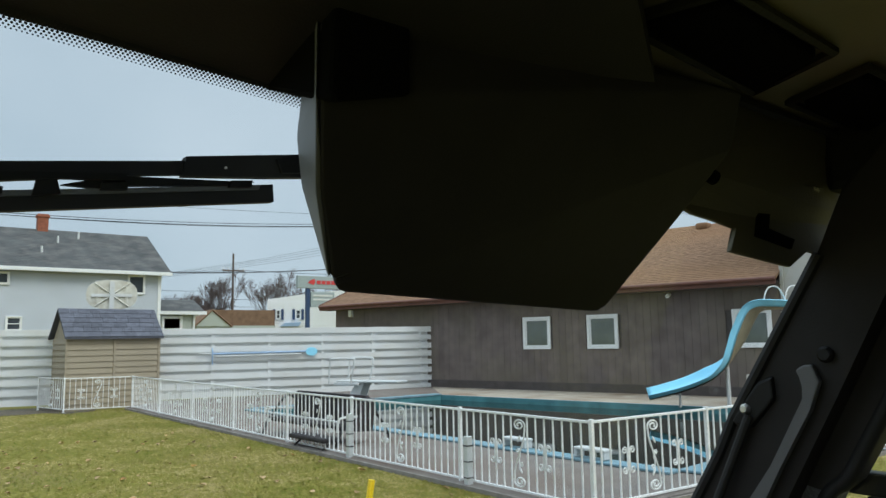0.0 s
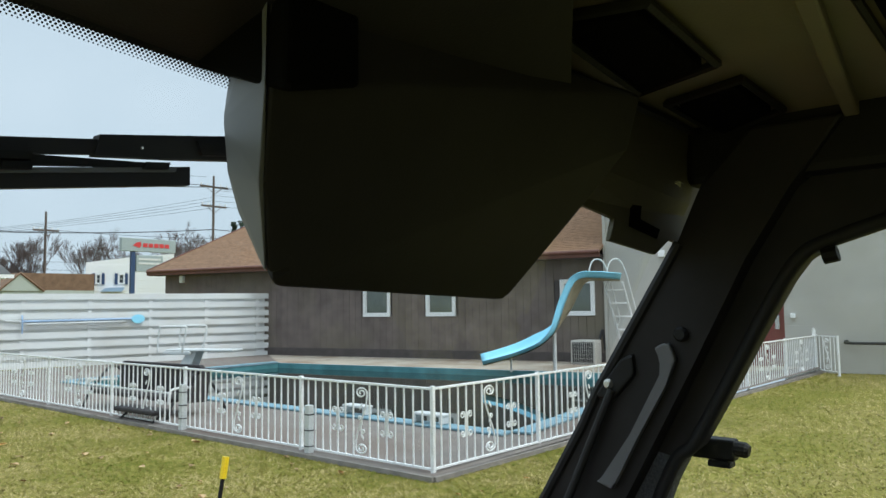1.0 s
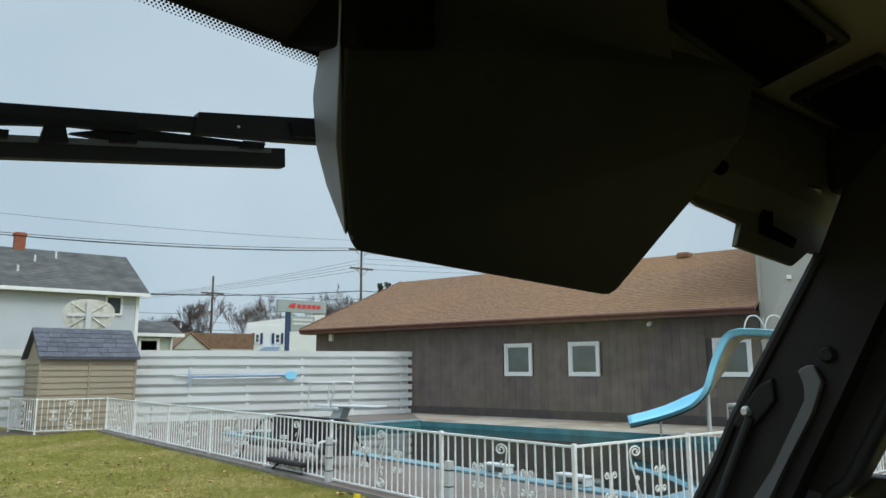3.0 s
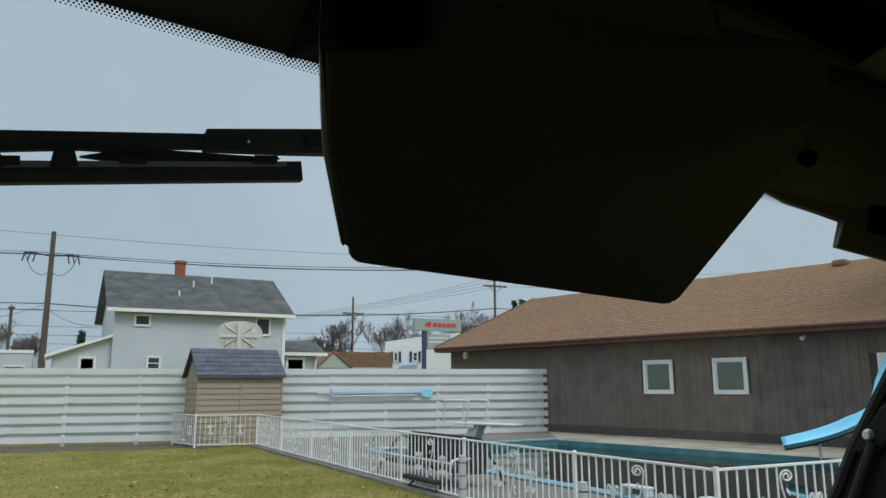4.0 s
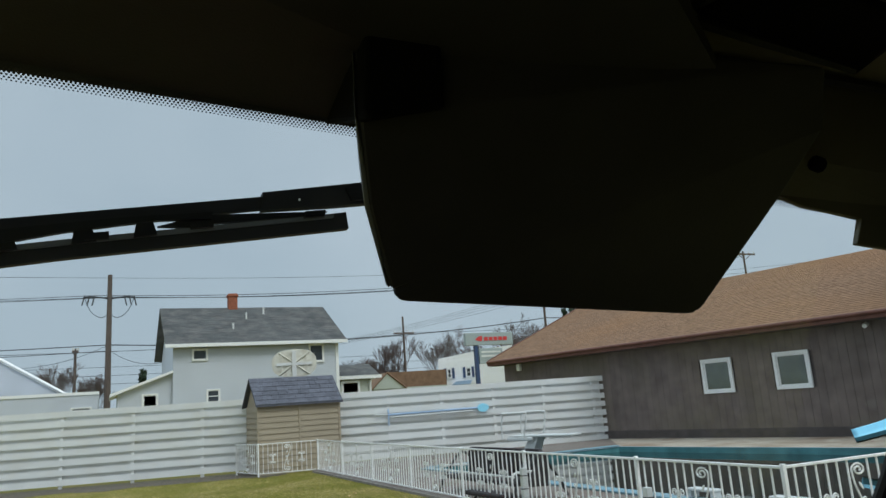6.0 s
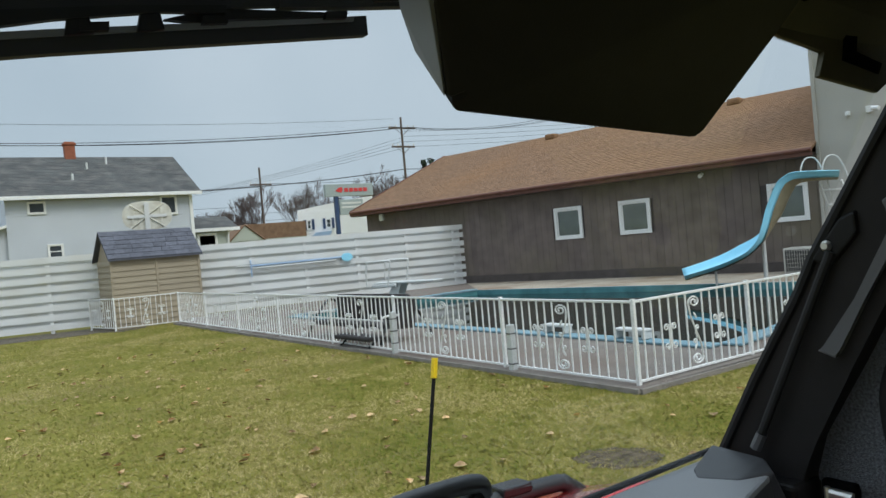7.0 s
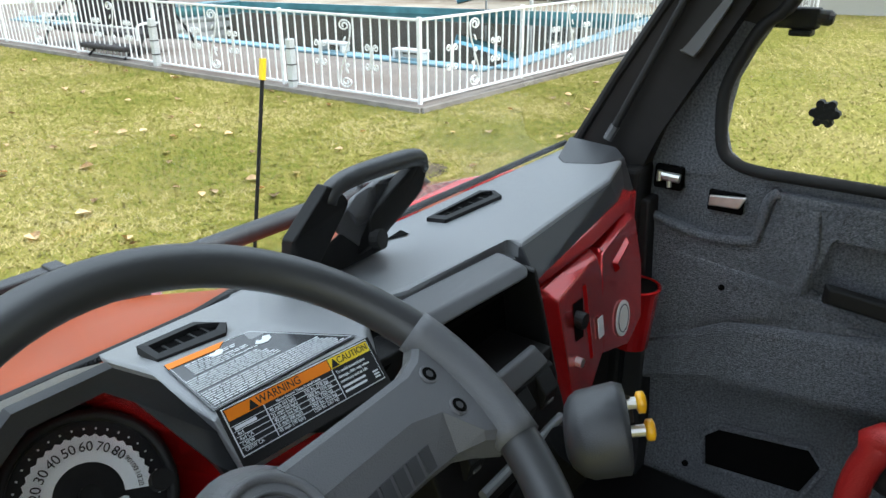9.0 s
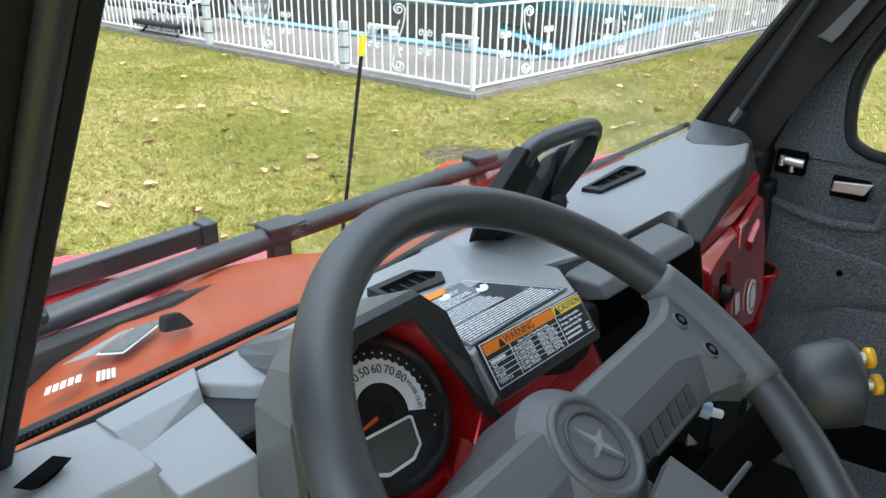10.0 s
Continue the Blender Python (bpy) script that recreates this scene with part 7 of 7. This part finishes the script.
cp("cowl_step", hull([(0.388, 0.474, 1.017), (0.434, 0.474, 0.978), (0.350, 0.451, 1.008), (0.402, 0.451, 0.979), (0.40, 0.50, 0.99), (0.44, 0.50, 0.95), (0.36, 0.47, 0.96), (0.41, 0.47, 0.93)], 0.003), V["red"], "red step below the gauge")
cp("cowl_back", B((0.275, 0.552, 0.98), (0.40, 0.56, 1.075)), V["red"])
GM = face((0.327, 0.503, 1.058), (0.427, 0.4956, 1.058), (0.3291, 0.5682, 1.1338))


def gauge():
    def disc(r, h0, h1, n=40):
        b = prism([(r * math.cos(a), r * math.sin(a)) for a in (2 * math.pi * k / n for k in range(n))], h0, h1, "z")
        b.transform(GM)
        return b

    g = cp("gauge", disc(0.0565, -0.03, 0.0), V["dialdark"], "round black speedometer")
    b = tube([(0.0565 * math.cos(a), 0.0565 * math.sin(a), 0.004) for a in (2 * math.pi * k / 40 for k in range(40))], 0.0045, 8, closed=True)
    b.transform(GM)
    cp("gauge_bezel", b, V["black"], parent=g, smooth=True)
    # white scale ring from lower left over the top to the right
    b = bmesh.new()
    n = 48
    a0, a1 = radians(196), radians(-20)
    ins, outs = [], []
    for k in range(n + 1):
        a = a0 + (a1 - a0) * k / n
        ins.append(Vector((0.0235 * math.cos(a), 0.0235 * math.sin(a), 0.001)))
        ro = 0.0415 + (0.0020 if k % 2 == 0 else 0)
        outs.append(Vector((ro * math.cos(a), ro * math.sin(a), 0.001)))
    grid_sheet([ins, outs], b)
    b.transform(GM)
    cp("scale_ring", b, V["dial"], "white speed scale", parent=g)
    for k, txt in enumerate(("0", "10", "20", "30", "40", "50", "60", "70", "80")):
        a = radians(187 - k * 19.4)
        m = GM @ Matrix.Translation((0.0340 * math.cos(a), 0.0340 * math.sin(a), 0.0015)) @ Matrix.Rotation(a - math.pi / 2, 4, "Z")
        writing(g, m, txt, 0.0098, V["dialdark"], "speed_number")
    for k in range(4):
        a = radians(18 - k * 10)
        m = GM @ Matrix.Translation((0.0345 * math.cos(a), 0.0345 * math.sin(a), 0.0015)) @ Matrix.Rotation(a - math.pi / 2, 4, "Z")
        writing(g, m, ("90", "100", "110", "120")[k], 0.0050, V["dialdark"], "speed_number")
    for k in range(24):
        a = radians(187 - k * 9.7)
        b = B((0.0465, -0.0006, 0.0008), (0.0480, 0.0006, 0.0014))
        b.transform(GM @ Matrix.Rotation(a, 4, "Z"))
        cp("tick", b, V["dial"], parent=g)
    b = prism([(-0.0310, -0.0090), (0.0200, -0.0110), (0.0225, -0.0130), (0.0190, -0.0350), (0.0070, -0.0425), (-0.0190, -0.0430), (-0.0360, -0.0345)], 0.001, 0.0018, "z")
    b.transform(GM)
    cp("lcd_frame", b, V["dial"], parent=g)
    b = prism([(-0.0290, -0.0112), (0.0180, -0.0130), (0.0195, -0.0140), (0.0162, -0.0335), (0.0055, -0.0398), (-0.0180, -0.0403), (-0.0325, -0.0330)], 0.0018, 0.0026, "z")
    b.transform(GM)
    cp("lcd", b, V["lcd"], "dull grey display", parent=g)
    b = hull([(0, 0.0022, 0.003), (0, -0.0022, 0.003), (-0.038, -0.0056, 0.003), (-0.038, -0.0066, 0.003), (0, 0, 0.005)])
    b.transform(GM)
    cp("needle", b, V["needle"], "orange needle", parent=g)
    cp("needle_hub", disc(0.0075, 0.002, 0.006, 20), V["black"], parent=g)
    for x, y in ((0.0455, -0.0140), (-0.046, -0.020)):
        b = cyl((x, y, 0.0), (x, y, 0.009), 0.008, 12)
        b.transform(GM)
        cp("trip_button", b, V["black"], parent=g, smooth=False)
    b = bmesh.new()
    b.faces.new([b.verts.new((0.055 * math.cos(a), 0.055 * math.sin(a), 0.0075)) for a in (2 * math.pi * k / 32 for k in range(32))])
    b.transform(GM)
    gl = cp("gauge_lens", b, V["lens"], parent=g)
    gl.visible_shadow = False


gauge()

# angular left end of the dash
cp("dash_left", hull([(0.286, 0.6935, 1.034), (0.278, 0.676, 1.033), (0.305, 0.641, 1.033), (0.336, 0.624, 1.033), (0.50, 0.62, 1.033), (0.50, 0.70, 1.034), (0.285, 0.607, 0.95), (0.33, 0.575, 0.95), (0.50, 0.575, 0.95), (0.50, 0.69, 0.95), (0.285, 0.69, 0.95)], 0.002), V["dash"], "grey deck and wall left of the gauge")
cp("dash_ridge", hull([(0.192, 0.684, 1.039), (0.286, 0.6935, 1.038), (0.270, 0.662, 1.039), (0.193, 0.657, 1.040), (0.19, 0.69, 1.0), (0.285, 0.69, 1.0), (0.267, 0.651, 1.026), (0.197, 0.632, 1.026), (0.26, 0.645, 1.0), (0.197, 0.632, 1.0)], 0.001), V["dash"])
cp("dash_facet", hull([(0.197, 0.634, 1.030), (0.268, 0.654, 1.030), (0.255, 0.564, 1.030), (0.192, 0.569, 1.030), (0.285, 0.661, 0.95), (0.272, 0.548, 0.95), (0.200, 0.552, 0.95), (0.195, 0.65, 0.95)], 0.002), V["dash"])
cp("dash_facet", hull([(0.195, 0.687, 1.036), (0.199, 0.603, 1.036), (0.149, 0.609, 1.034), (0.08, 0.640, 1.030), (0.08, 0.715, 1.028), (0.21, 0.69, 0.96), (0.205, 0.575, 0.955), (0.10, 0.585, 0.955), (0.08, 0.70, 0.96)], 0.003), V["dash"])
# the vent opening's shade is painted as a flat black chip
cp("air_vent", hull([(0.118, 0.655, 1.0375), (0.150, 0.664, 1.0405), (0.158, 0.650, 1.0415), (0.125, 0.640, 1.0390), (0.14, 0.65, 1.03)]), V["void"])


# ---- steering wheel ----
WC = Vector((0.366, 0.334, 1.107))
wn_ = Vector((math.sin(radians(10.5)) * math.cos(radians(58.7)), -math.cos(radians(10.5)) * math.cos(radians(58.7)), math.sin(radians(58.7))))
e1 = Vector((math.cos(radians(10.5)), math.sin(radians(10.5)), 0))
e2 = wn_.cross(e1)
WM = Matrix((e1, e2, wn_)).transposed().to_4x4()
WM.translation = WC
WR = 0.199


def wheel_part(name, bm, material, label="", smooth=False, parent=None):
    bm.transform(WM)
    return cp(name, bm, material, label, smooth, parent)


sw = wheel_part("steering_wheel", tube([(WR * math.cos(a), WR * math.sin(a), 0) for a in (2 * math.pi * k / 72 for k in range(72))], 0.0165, 16, closed=True, flat=1.0), V["grip"], "black soft-grip steering wheel", True)
for a0, a1 in ((-26, 9), (171, 206)):
    pts = [(WR * math.cos(radians(a0 + (a1 - a0) * k / 12)), WR * math.sin(radians(a0 + (a1 - a0) * k / 12)), 0) for k in range(13)]
    wheel_part("rim_clasp", tube(pts, 0.0185, 16), V["hub"], "textured charcoal rim clasp", True, sw)
TURN = Matrix.Rotation(radians(-8), 4, "Z")
for s in (1, -1):
    sp = bmesh.new()
    rings = []
    for x, hi, lo, z, f in ((0.03, 0.036, -0.036, -0.022, 0.50), (0.08, 0.036, -0.036, -0.014, 0.50), (0.125, 0.036, -0.036, -0.006, 0.50), (0.150, 0.036, -0.038, 0.000, 0.40), (0.166, 0.041, -0.046, 0.003, 0.08), (0.188, 0.058, -0.060, 0.005, 0.06)):
        rings.append([sp.verts.new((s * x, y, z + d)) for y, d in ((lo, -0.030), (lo + 0.001, -0.018 if f > 0.2 else -0.006), (lo + (hi - lo) * f, 0.0), (hi - 0.008, 0.0), (hi - 0.002, -0.004), (hi, -0.016))])
    for a, b in zip(rings, rings[1:]):
        for k in range(6):
            sp.faces.new((a[k], a[(k + 1) % 6], b[(k + 1) % 6], b[k]))
    sp.faces.new(rings[0])
    sp.faces.new(rings[-1])
    sp.transform(TURN)
    spoke = wheel_part("spoke", sp, V["hub"], "wide charcoal spoke", parent=sw)
    for x, y in ((0.165, 0.020), (0.165, -0.013)):
        # screw_well is a black disc painted for the shade of the hole
        for nm, r0, r1, h, k in (("spoke_screw", 0.0082, 0.0074, 0.0036, V["hub"]), ("screw_well", 0.0062, 0.0062, 0.0040, V["void"]), ("screw_head", 0.0036, 0.0030, 0.0043, V["pod"])):
            b = tube([(s * x, y, -0.01), (s * x, y, h - 0.001), (s * x, y, h)], r0, 14, radii=[r0, r0, r1])
            b.transform(TURN)
            wheel_part(nm, b, k, parent=spoke)
    if s == 1:
        for k in range(6):
            x = 0.052 + k * 0.0135
            z = np.interp(x, [0.03, 0.08, 0.125, 0.16], [-0.022, -0.014, -0.006, 0.004])
            lowp, hip = Vector((x, -0.0335, z - 0.0165)), Vector((x, -0.018, z - 0.0085))
            up = Vector((0, -0.4, 0.9)) * 0.0011
            dx = Vector((0.0098, 0, 0.0014))
            b = hull([p + o for p in (lowp, lowp + dx, hip, hip + dx) for o in (up, -up)])
            b.transform(TURN)
            wheel_part("raised_mark", b, V["pod"], parent=spoke)
sp = grid_sheet([[Vector((-0.03, -0.045, -0.02)), Vector((0.03, -0.045, -0.02))], [Vector((-0.028, -0.12, -0.008)), Vector((0.028, -0.12, -0.008))], [Vector((-0.035, -WR, 0.006)), Vector((0.035, -WR, 0.006))]])
thick(sp, 0.012)
wheel_part("spoke", sp, V["hub"], parent=sw)
hub = wheel_part("hub", tube([(0, 0, -0.085), (0, 0, -0.035), (0, 0, -0.026), (0, 0, -0.020)], 0.06, 40, radii=[0.058, 0.053, 0.045, 0.0375]), V["hub"], "round charcoal hub", False, sw)
wheel_part("hub_ring", tube([(0.0350 * math.cos(a), 0.0350 * math.sin(a), -0.020) for a in (2 * math.pi * k / 40 for k in range(40))], 0.0035, 8, closed=True), V["hub"], smooth=True, parent=hub)
wheel_part("hub_ring", tube([(0.024 * math.cos(a), 0.024 * math.sin(a), -0.0195) for a in (2 * math.pi * k / 40 for k in range(40))], 0.0016, 8, closed=True), V["grip"], smooth=True, parent=hub)
star = []
for k in range(8):
    a = radians(90 + 45 * k + 20)
    r = (0.021 if k % 4 == 0 else 0.012) if k % 2 == 0 else 0.0036
    star.append((r * math.cos(a), r * math.sin(a)))
wheel_part("emblem", prism(star, -0.0205, -0.0165, "z"), V["star"], "plain pale star shape", parent=hub)
wheel_part("column", cyl((0, 0, -0.08), (0, 0, -0.24), 0.055, 24, None, 0.045), V["hub"], "charcoal column shroud")
wheel_part("column_shroud", hull([(-0.052, 0.035, -0.05), (0.045, 0.035, -0.05), (-0.058, -0.08, -0.045), (0.05, -0.08, -0.045), (-0.05, 0.03, -0.13), (0.045, 0.03, -0.13), (-0.05, -0.07, -0.13), (0.05, -0.07, -0.13)], 0.008), V["hub"])

# ---- grab bar on the dash ----
cp("grab_bar", tube(smooth_line([(0.686, 0.624, 1.150), (0.694, 0.622, 1.163), (0.725, 0.620, 1.1705), (0.800, 0.619, 1.1710), (0.840, 0.620, 1.166), (0.850, 0.624, 1.150)], 4), 0.0115, 12), V["grip"], "black padded grab bar on the dash", True)
cp("bar_leg", hull([(0.700, 0.614, 1.160), (0.680, 0.614, 1.172), (0.632, 0.622, 1.120), (0.640, 0.645, 1.085), (0.676, 0.645, 1.055), (0.712, 0.614, 1.145), (0.700, 0.632, 1.160), (0.680, 0.632, 1.172), (0.632, 0.642, 1.118), (0.650, 0.672, 1.048), (0.69, 0.672, 1.046), (0.712, 0.632, 1.145)], 0.003), V["black"], "wide black leg plate")
cp("bar_leg", hull([(0.845, 0.614, 1.165), (0.854, 0.614, 1.150), (0.843, 0.614, 1.124), (0.770, 0.612, 1.090), (0.742, 0.612, 1.085), (0.745, 0.614, 1.120), (0.80, 0.614, 1.145), (0.845, 0.632, 1.165), (0.854, 0.632, 1.150), (0.843, 0.632, 1.124), (0.77, 0.65, 1.050), (0.742, 0.65, 1.050), (0.80, 0.632, 1.145)], 0.003), V["black"], "wide black leg plate")
web = [(0.708, 1.105), (0.715, 1.124), (0.739, 1.137), (0.784, 1.149), (0.815, 1.149), (0.836, 1.130), (0.818, 1.105), (0.779, 1.080), (0.744, 1.075)]
bw = cp("bar_plate", prism(web, 0.632, 0.642, "y", None, 0.003), V["hub"], "cast charcoal web between the bar legs")
cp("web_facet", hull([(0.725, 0.632, 1.129), (0.729, 0.624, 1.119), (0.756, 0.624, 1.112), (0.778, 0.632, 1.123), (0.742, 0.634, 1.141), (0.767, 0.634, 1.146), (0.75, 0.626, 1.130), (0.74, 0.634, 1.10), (0.76, 0.634, 1.10)], 0.001), V["hub"], parent=bw)
cp("web_facet", hull([(0.775, 0.632, 1.147), (0.800, 0.626, 1.142), (0.812, 0.632, 1.125), (0.785, 0.624, 1.118), (0.79, 0.634, 1.100), (0.77, 0.634, 1.12)], 0.001), V["pod"], parent=bw)
cp("bar_foot", hull([(0.67, 0.645, 1.078), (0.72, 0.632, 1.108), (0.79, 0.632, 1.093), (0.80, 0.675, 1.047), (0.67, 0.675, 1.047), (0.68, 0.640, 1.050), (0.80, 0.635, 1.055)], 0.004), V["black"], "faceted black mount")
cp("mount_bolt", cyl((0.75, 0.615, 1.088), (0.752, 0.603, 1.090), 0.012, 12), V["rubber"])

# ---- outside the glass: hood, bars, marker whip ----
rows = []
for y, z, c, half, dip in ((0.74, 0.975, 0.05, 0.66, 0.01), (0.90, 0.958, 0.06, 0.67, 0.035), (1.10, 0.900, 0.08, 0.68, 0.085), (1.26, 0.83, 0.10, 0.68, 0.09), (1.36, 0.74, 0.10, 0.66, 0.05), (1.40, 0.60, 0.08, 0.62, 0)):
    rows.append([Vector((XC + half * k / 8, y - 0.05 * abs(k / 8) ** 2, z - c * abs(k / 8) ** 3 + (0.018 if abs(k) in (5, 6) else 0) - dip * (1 if 1 <= k <= 4 else 0.9 if k == 5 else 0.6 if k == 0 else 0.2 if k == -1 else 0))) for k in range(-8, 9)])
bm = grid_sheet(rows)
cp("hood", thick(bm, 0.006), V["hood"], "glossy red hood with creases, orange reflection painted in", True)
for s in (-1, 1):
    cp("fender", hull([(XC + s * 0.66, 0.75, 0.93), (XC + s * 0.80, 0.80, 0.86), (XC + s * 0.80, 1.35, 0.82), (XC + s * 0.66, 1.40, 0.82), (XC + s * 0.66, 0.75, 0.80), (XC + s * 0.80, 0.8, 0.80), (XC + s * 0.8, 1.35, 0.76), (XC + s * 0.6, 1.4, 0.74)], 0.015), V["hood"], "red front fender")
    wheel = cp("front_wheel", cyl((XC + s * 0.52, 1.15, 0.32), (XC + s * 0.78, 1.15, 0.32), 0.32, 28), V["rubber"], "black front tyre")
    cp("rear_wheel", cyl((XC + s * 0.52, -0.95, 0.32), (XC + s * 0.78, -0.95, 0.32), 0.32, 28), V["rubber"], "black rear tyre")
cp("body", hull([(0.16, -1.1, 0.16), (1.44, -1.1, 0.16), (0.16, 0.7, 0.16), (1.44, 0.7, 0.16), (0.16, -1.1, 0.275), (1.44, -1.1, 0.275), (0.16, 0.7, 0.275), (1.44, 0.7, 0.275)], 0.02), V["black"])
cp("nose", B((0.20, 0.77, 0.2), (1.40, 1.30, 0.62), 0.04), V["black"], "black lower nose of the vehicle")
cp("cowl_panel", hull([(0.14, 0.72, 1.0), (1.46, 0.72, 1.0), (0.14, 0.76, 0.95), (1.46, 0.76, 0.95), (0.14, 0.70, 0.6), (1.46, 0.70, 0.6), (0.14, 0.76, 0.6), (1.46, 0.76, 0.6)], 0.004), V["black"])
cp("guard_tube", tube(smooth_line([(0.06, 1.13, 0.80), (0.10, 1.15, 0.85), (0.17, 1.15, 0.883), (0.5, 1.15, 0.90), (0.9, 1.15, 0.90), (1.40, 1.15, 0.893), (1.49, 1.15, 0.870), (1.54, 1.15, 0.82), (1.56, 1.14, 0.72)], 4), 0.020, 12), V["bar"], "black front guard tube", True)
cp("guard_bar", B((0.18, 1.235, 0.885), (0.66, 1.265, 0.920), 0.004), V["bar"], "flat black winch guard bar")
cp("fender_top", hull([(1.12, 0.965, 0.922), (1.25, 0.955, 0.930), (1.40, 0.960, 0.934), (1.56, 0.905, 0.930), (1.60, 1.02, 0.88), (1.57, 1.32, 0.80), (1.36, 1.34, 0.80), (1.16, 1.0, 0.87), (1.2, 0.95, 0.86), (1.55, 0.90, 0.80), (1.58, 1.3, 0.74), (1.36, 1.3, 0.74)], 0.008), V["red"], "red top of the far front fender")
cp("fender_crest", hull([(0.08, 1.34, 0.90), (0.30, 1.37, 0.905), (0.45, 1.36, 0.892), (0.70, 1.35, 0.842), (0.86, 1.34, 0.80), (0.12, 1.15, 0.88), (0.5, 1.12, 0.86), (0.80, 1.12, 0.80), (0.1, 1.38, 0.72), (0.86, 1.37, 0.70), (0.1, 1.1, 0.75), (0.8, 1.1, 0.75)], 0.008), V["red"], "red raised front edge of the fender")
cp("grille_plate", hull([(0.20, 1.02, 0.925), (0.40, 1.035, 0.918), (0.55, 1.06, 0.905), (0.62, 1.13, 0.875), (0.20, 1.13, 0.885), (0.2, 1.02, 0.88), (0.5, 1.03, 0.87), (0.6, 1.13, 0.85), (0.2, 1.13, 0.86)], 0.003), V["cover"], "black plastic plate ahead of the hood")
for x in (0.29, 0.74, 1.32):
    cp("guard_bracket", hull([(x - 0.045, 1.125, 0.926), (x + 0.045, 1.125, 0.921), (x - 0.04, 1.18, 0.924), (x + 0.04, 1.18, 0.920), (x - 0.04, 1.13, 0.900), (x + 0.04, 1.13, 0.898), (x - 0.04, 1.17, 0.895), (x + 0.04, 1.17, 0.893)], 0.006), V["bar"])
    cp("bracket_leg", B((x - 0.03, 1.14, 0.78), (x + 0.012, 1.16, 0.89), 0.003), V["bar"])
cp("guard_post", B((0.635, 1.225, 0.78), (0.662, 1.262, 0.925), 0.003), V["bar"])
cp("hood_knob", hull([(0.362, 0.880, 0.990), (0.378, 0.874, 0.992), (0.392, 0.872, 0.972), (0.358, 0.876, 0.970), (0.362, 0.893, 0.986), (0.388, 0.888, 0.972), (0.357, 0.893, 0.966), (0.394, 0.874, 0.964)], 0.0025), V["black"], "black hood latch knob")
def hood_patch(name, quad, lift, material, label="", parent=None):
    """A thin film on the hood, its height taken from the hood's slope."""
    zs = [np.interp(y, [0.74, 0.90, 1.10], [0.975, 0.958, 0.900]) - 0.055 * (abs(x - XC) / 0.66) ** 3 + lift for x, y in quad]
    bm = bmesh.new()
    lo = [bm.verts.new((x, y, z)) for (x, y), z in zip(quad, zs)]
    hi = [bm.verts.new((x, y, z + 0.0006)) for (x, y), z in zip(quad, zs)]
    for f in (lo, hi[::-1], *[(lo[k], lo[(k + 1) % 4], hi[(k + 1) % 4], hi[k]) for k in range(4)]):
        bm.faces.new(f)
    return cp(name, bm, material, label, parent=parent)


dec = hood_patch("hood_decal", [(0.297, 0.923), (0.357, 0.948), (0.391, 0.921), (0.312, 0.887)], 0.0225, V["white"], "white-edged mesh hood decal")
hood_patch("decal_mesh", [(0.301, 0.922), (0.357, 0.944), (0.385, 0.921), (0.313, 0.891)], 0.0237, V["lcd"], parent=dec)
hood_patch("decal_tail", [(0.269, 0.952), (0.347, 0.957), (0.354, 0.950), (0.294, 0.927)], 0.0225, V["star"], "pale grey decal stripe")
for (ax, ay), (bx, by), count in (((0.234, 0.916), (0.268, 0.896), 5), ((0.275, 0.879), (0.291, 0.865), 4)):
    for k in range(count):
        f, g = k / count, (k + 0.72) / count
        p, q = (ax + (bx - ax) * f, ay + (by - ay) * f), (ax + (bx - ax) * g, ay + (by - ay) * g)
        hood_patch("hood_mark", [p, q, (q[0] + 0.010, q[1] + 0.019), (p[0] + 0.010, p[1] + 0.019)], 0.0125, V["white"], "pale bar mark")

whip = thing("marker_whip", (1.573, 1.788, 0.0), "thin black plow marker whip with a yellow tip", "marker")
part("rod", cyl((-0.12, 0, 0.45), (-0.006, 0, 1.06), 0.006, 8), V["black"], whip)
part("tip", cyl((-0.009, 0, 1.045), (0.001, 0, 1.105), 0.0105, 10), V["yellow"], whip, "yellow rubber tip")
part("bracket", hull([(-0.16, -0.5, 0.5), (-0.08, -0.5, 0.5), (-0.16, 0.02, 0.44), (-0.08, 0.02, 0.44), (-0.16, -0.5, 0.53), (-0.08, 0.02, 0.47)], 0.003), V["black"], whip)

# ---- passenger seat edge ----
seat = cp("seat", hull([(1.29, -0.55, 0.72), (1.45, -0.55, 0.72), (1.29, 0.06, 0.73), (1.45, 0.06, 0.73), (1.29, 0.09, 0.60), (1.45, 0.09, 0.60), (1.29, -0.55, 0.5), (1.45, -0.55, 0.5)], 0.03, 3), V["seat"], "black and red bench seat", True)
cp("seat_bolster", tube(smooth_line([(1.285, -0.4, 0.72), (1.285, 0.04, 0.72), (1.285, 0.085, 0.68), (1.285, 0.10, 0.58), (1.285, 0.08, 0.5)], 4), 0.024, 10), V["seatred"], "red seat bolster", True, parent=seat)
cp("seat_base", hull([(0.2, -0.55, 0.60), (1.27, -0.55, 0.60), (0.2, -0.25, 0.60), (1.27, -0.25, 0.60), (0.2, -0.22, 0.5), (1.27, -0.22, 0.5), (0.2, -0.55, 0.32), (1.27, -0.55, 0.32)], 0.03, 3), V["seat"], smooth=True)
cp("backrest", hull([(0.25, -0.60, 0.66), (1.43, -0.60, 0.66), (0.25, -0.76, 1.15), (1.43, -0.76, 1.15), (0.25, -0.86, 1.12), (1.43, -0.86, 1.12), (0.25, -0.74, 0.6), (1.43, -0.74, 0.6)], 0.03, 3), V["seat"], smooth=True)
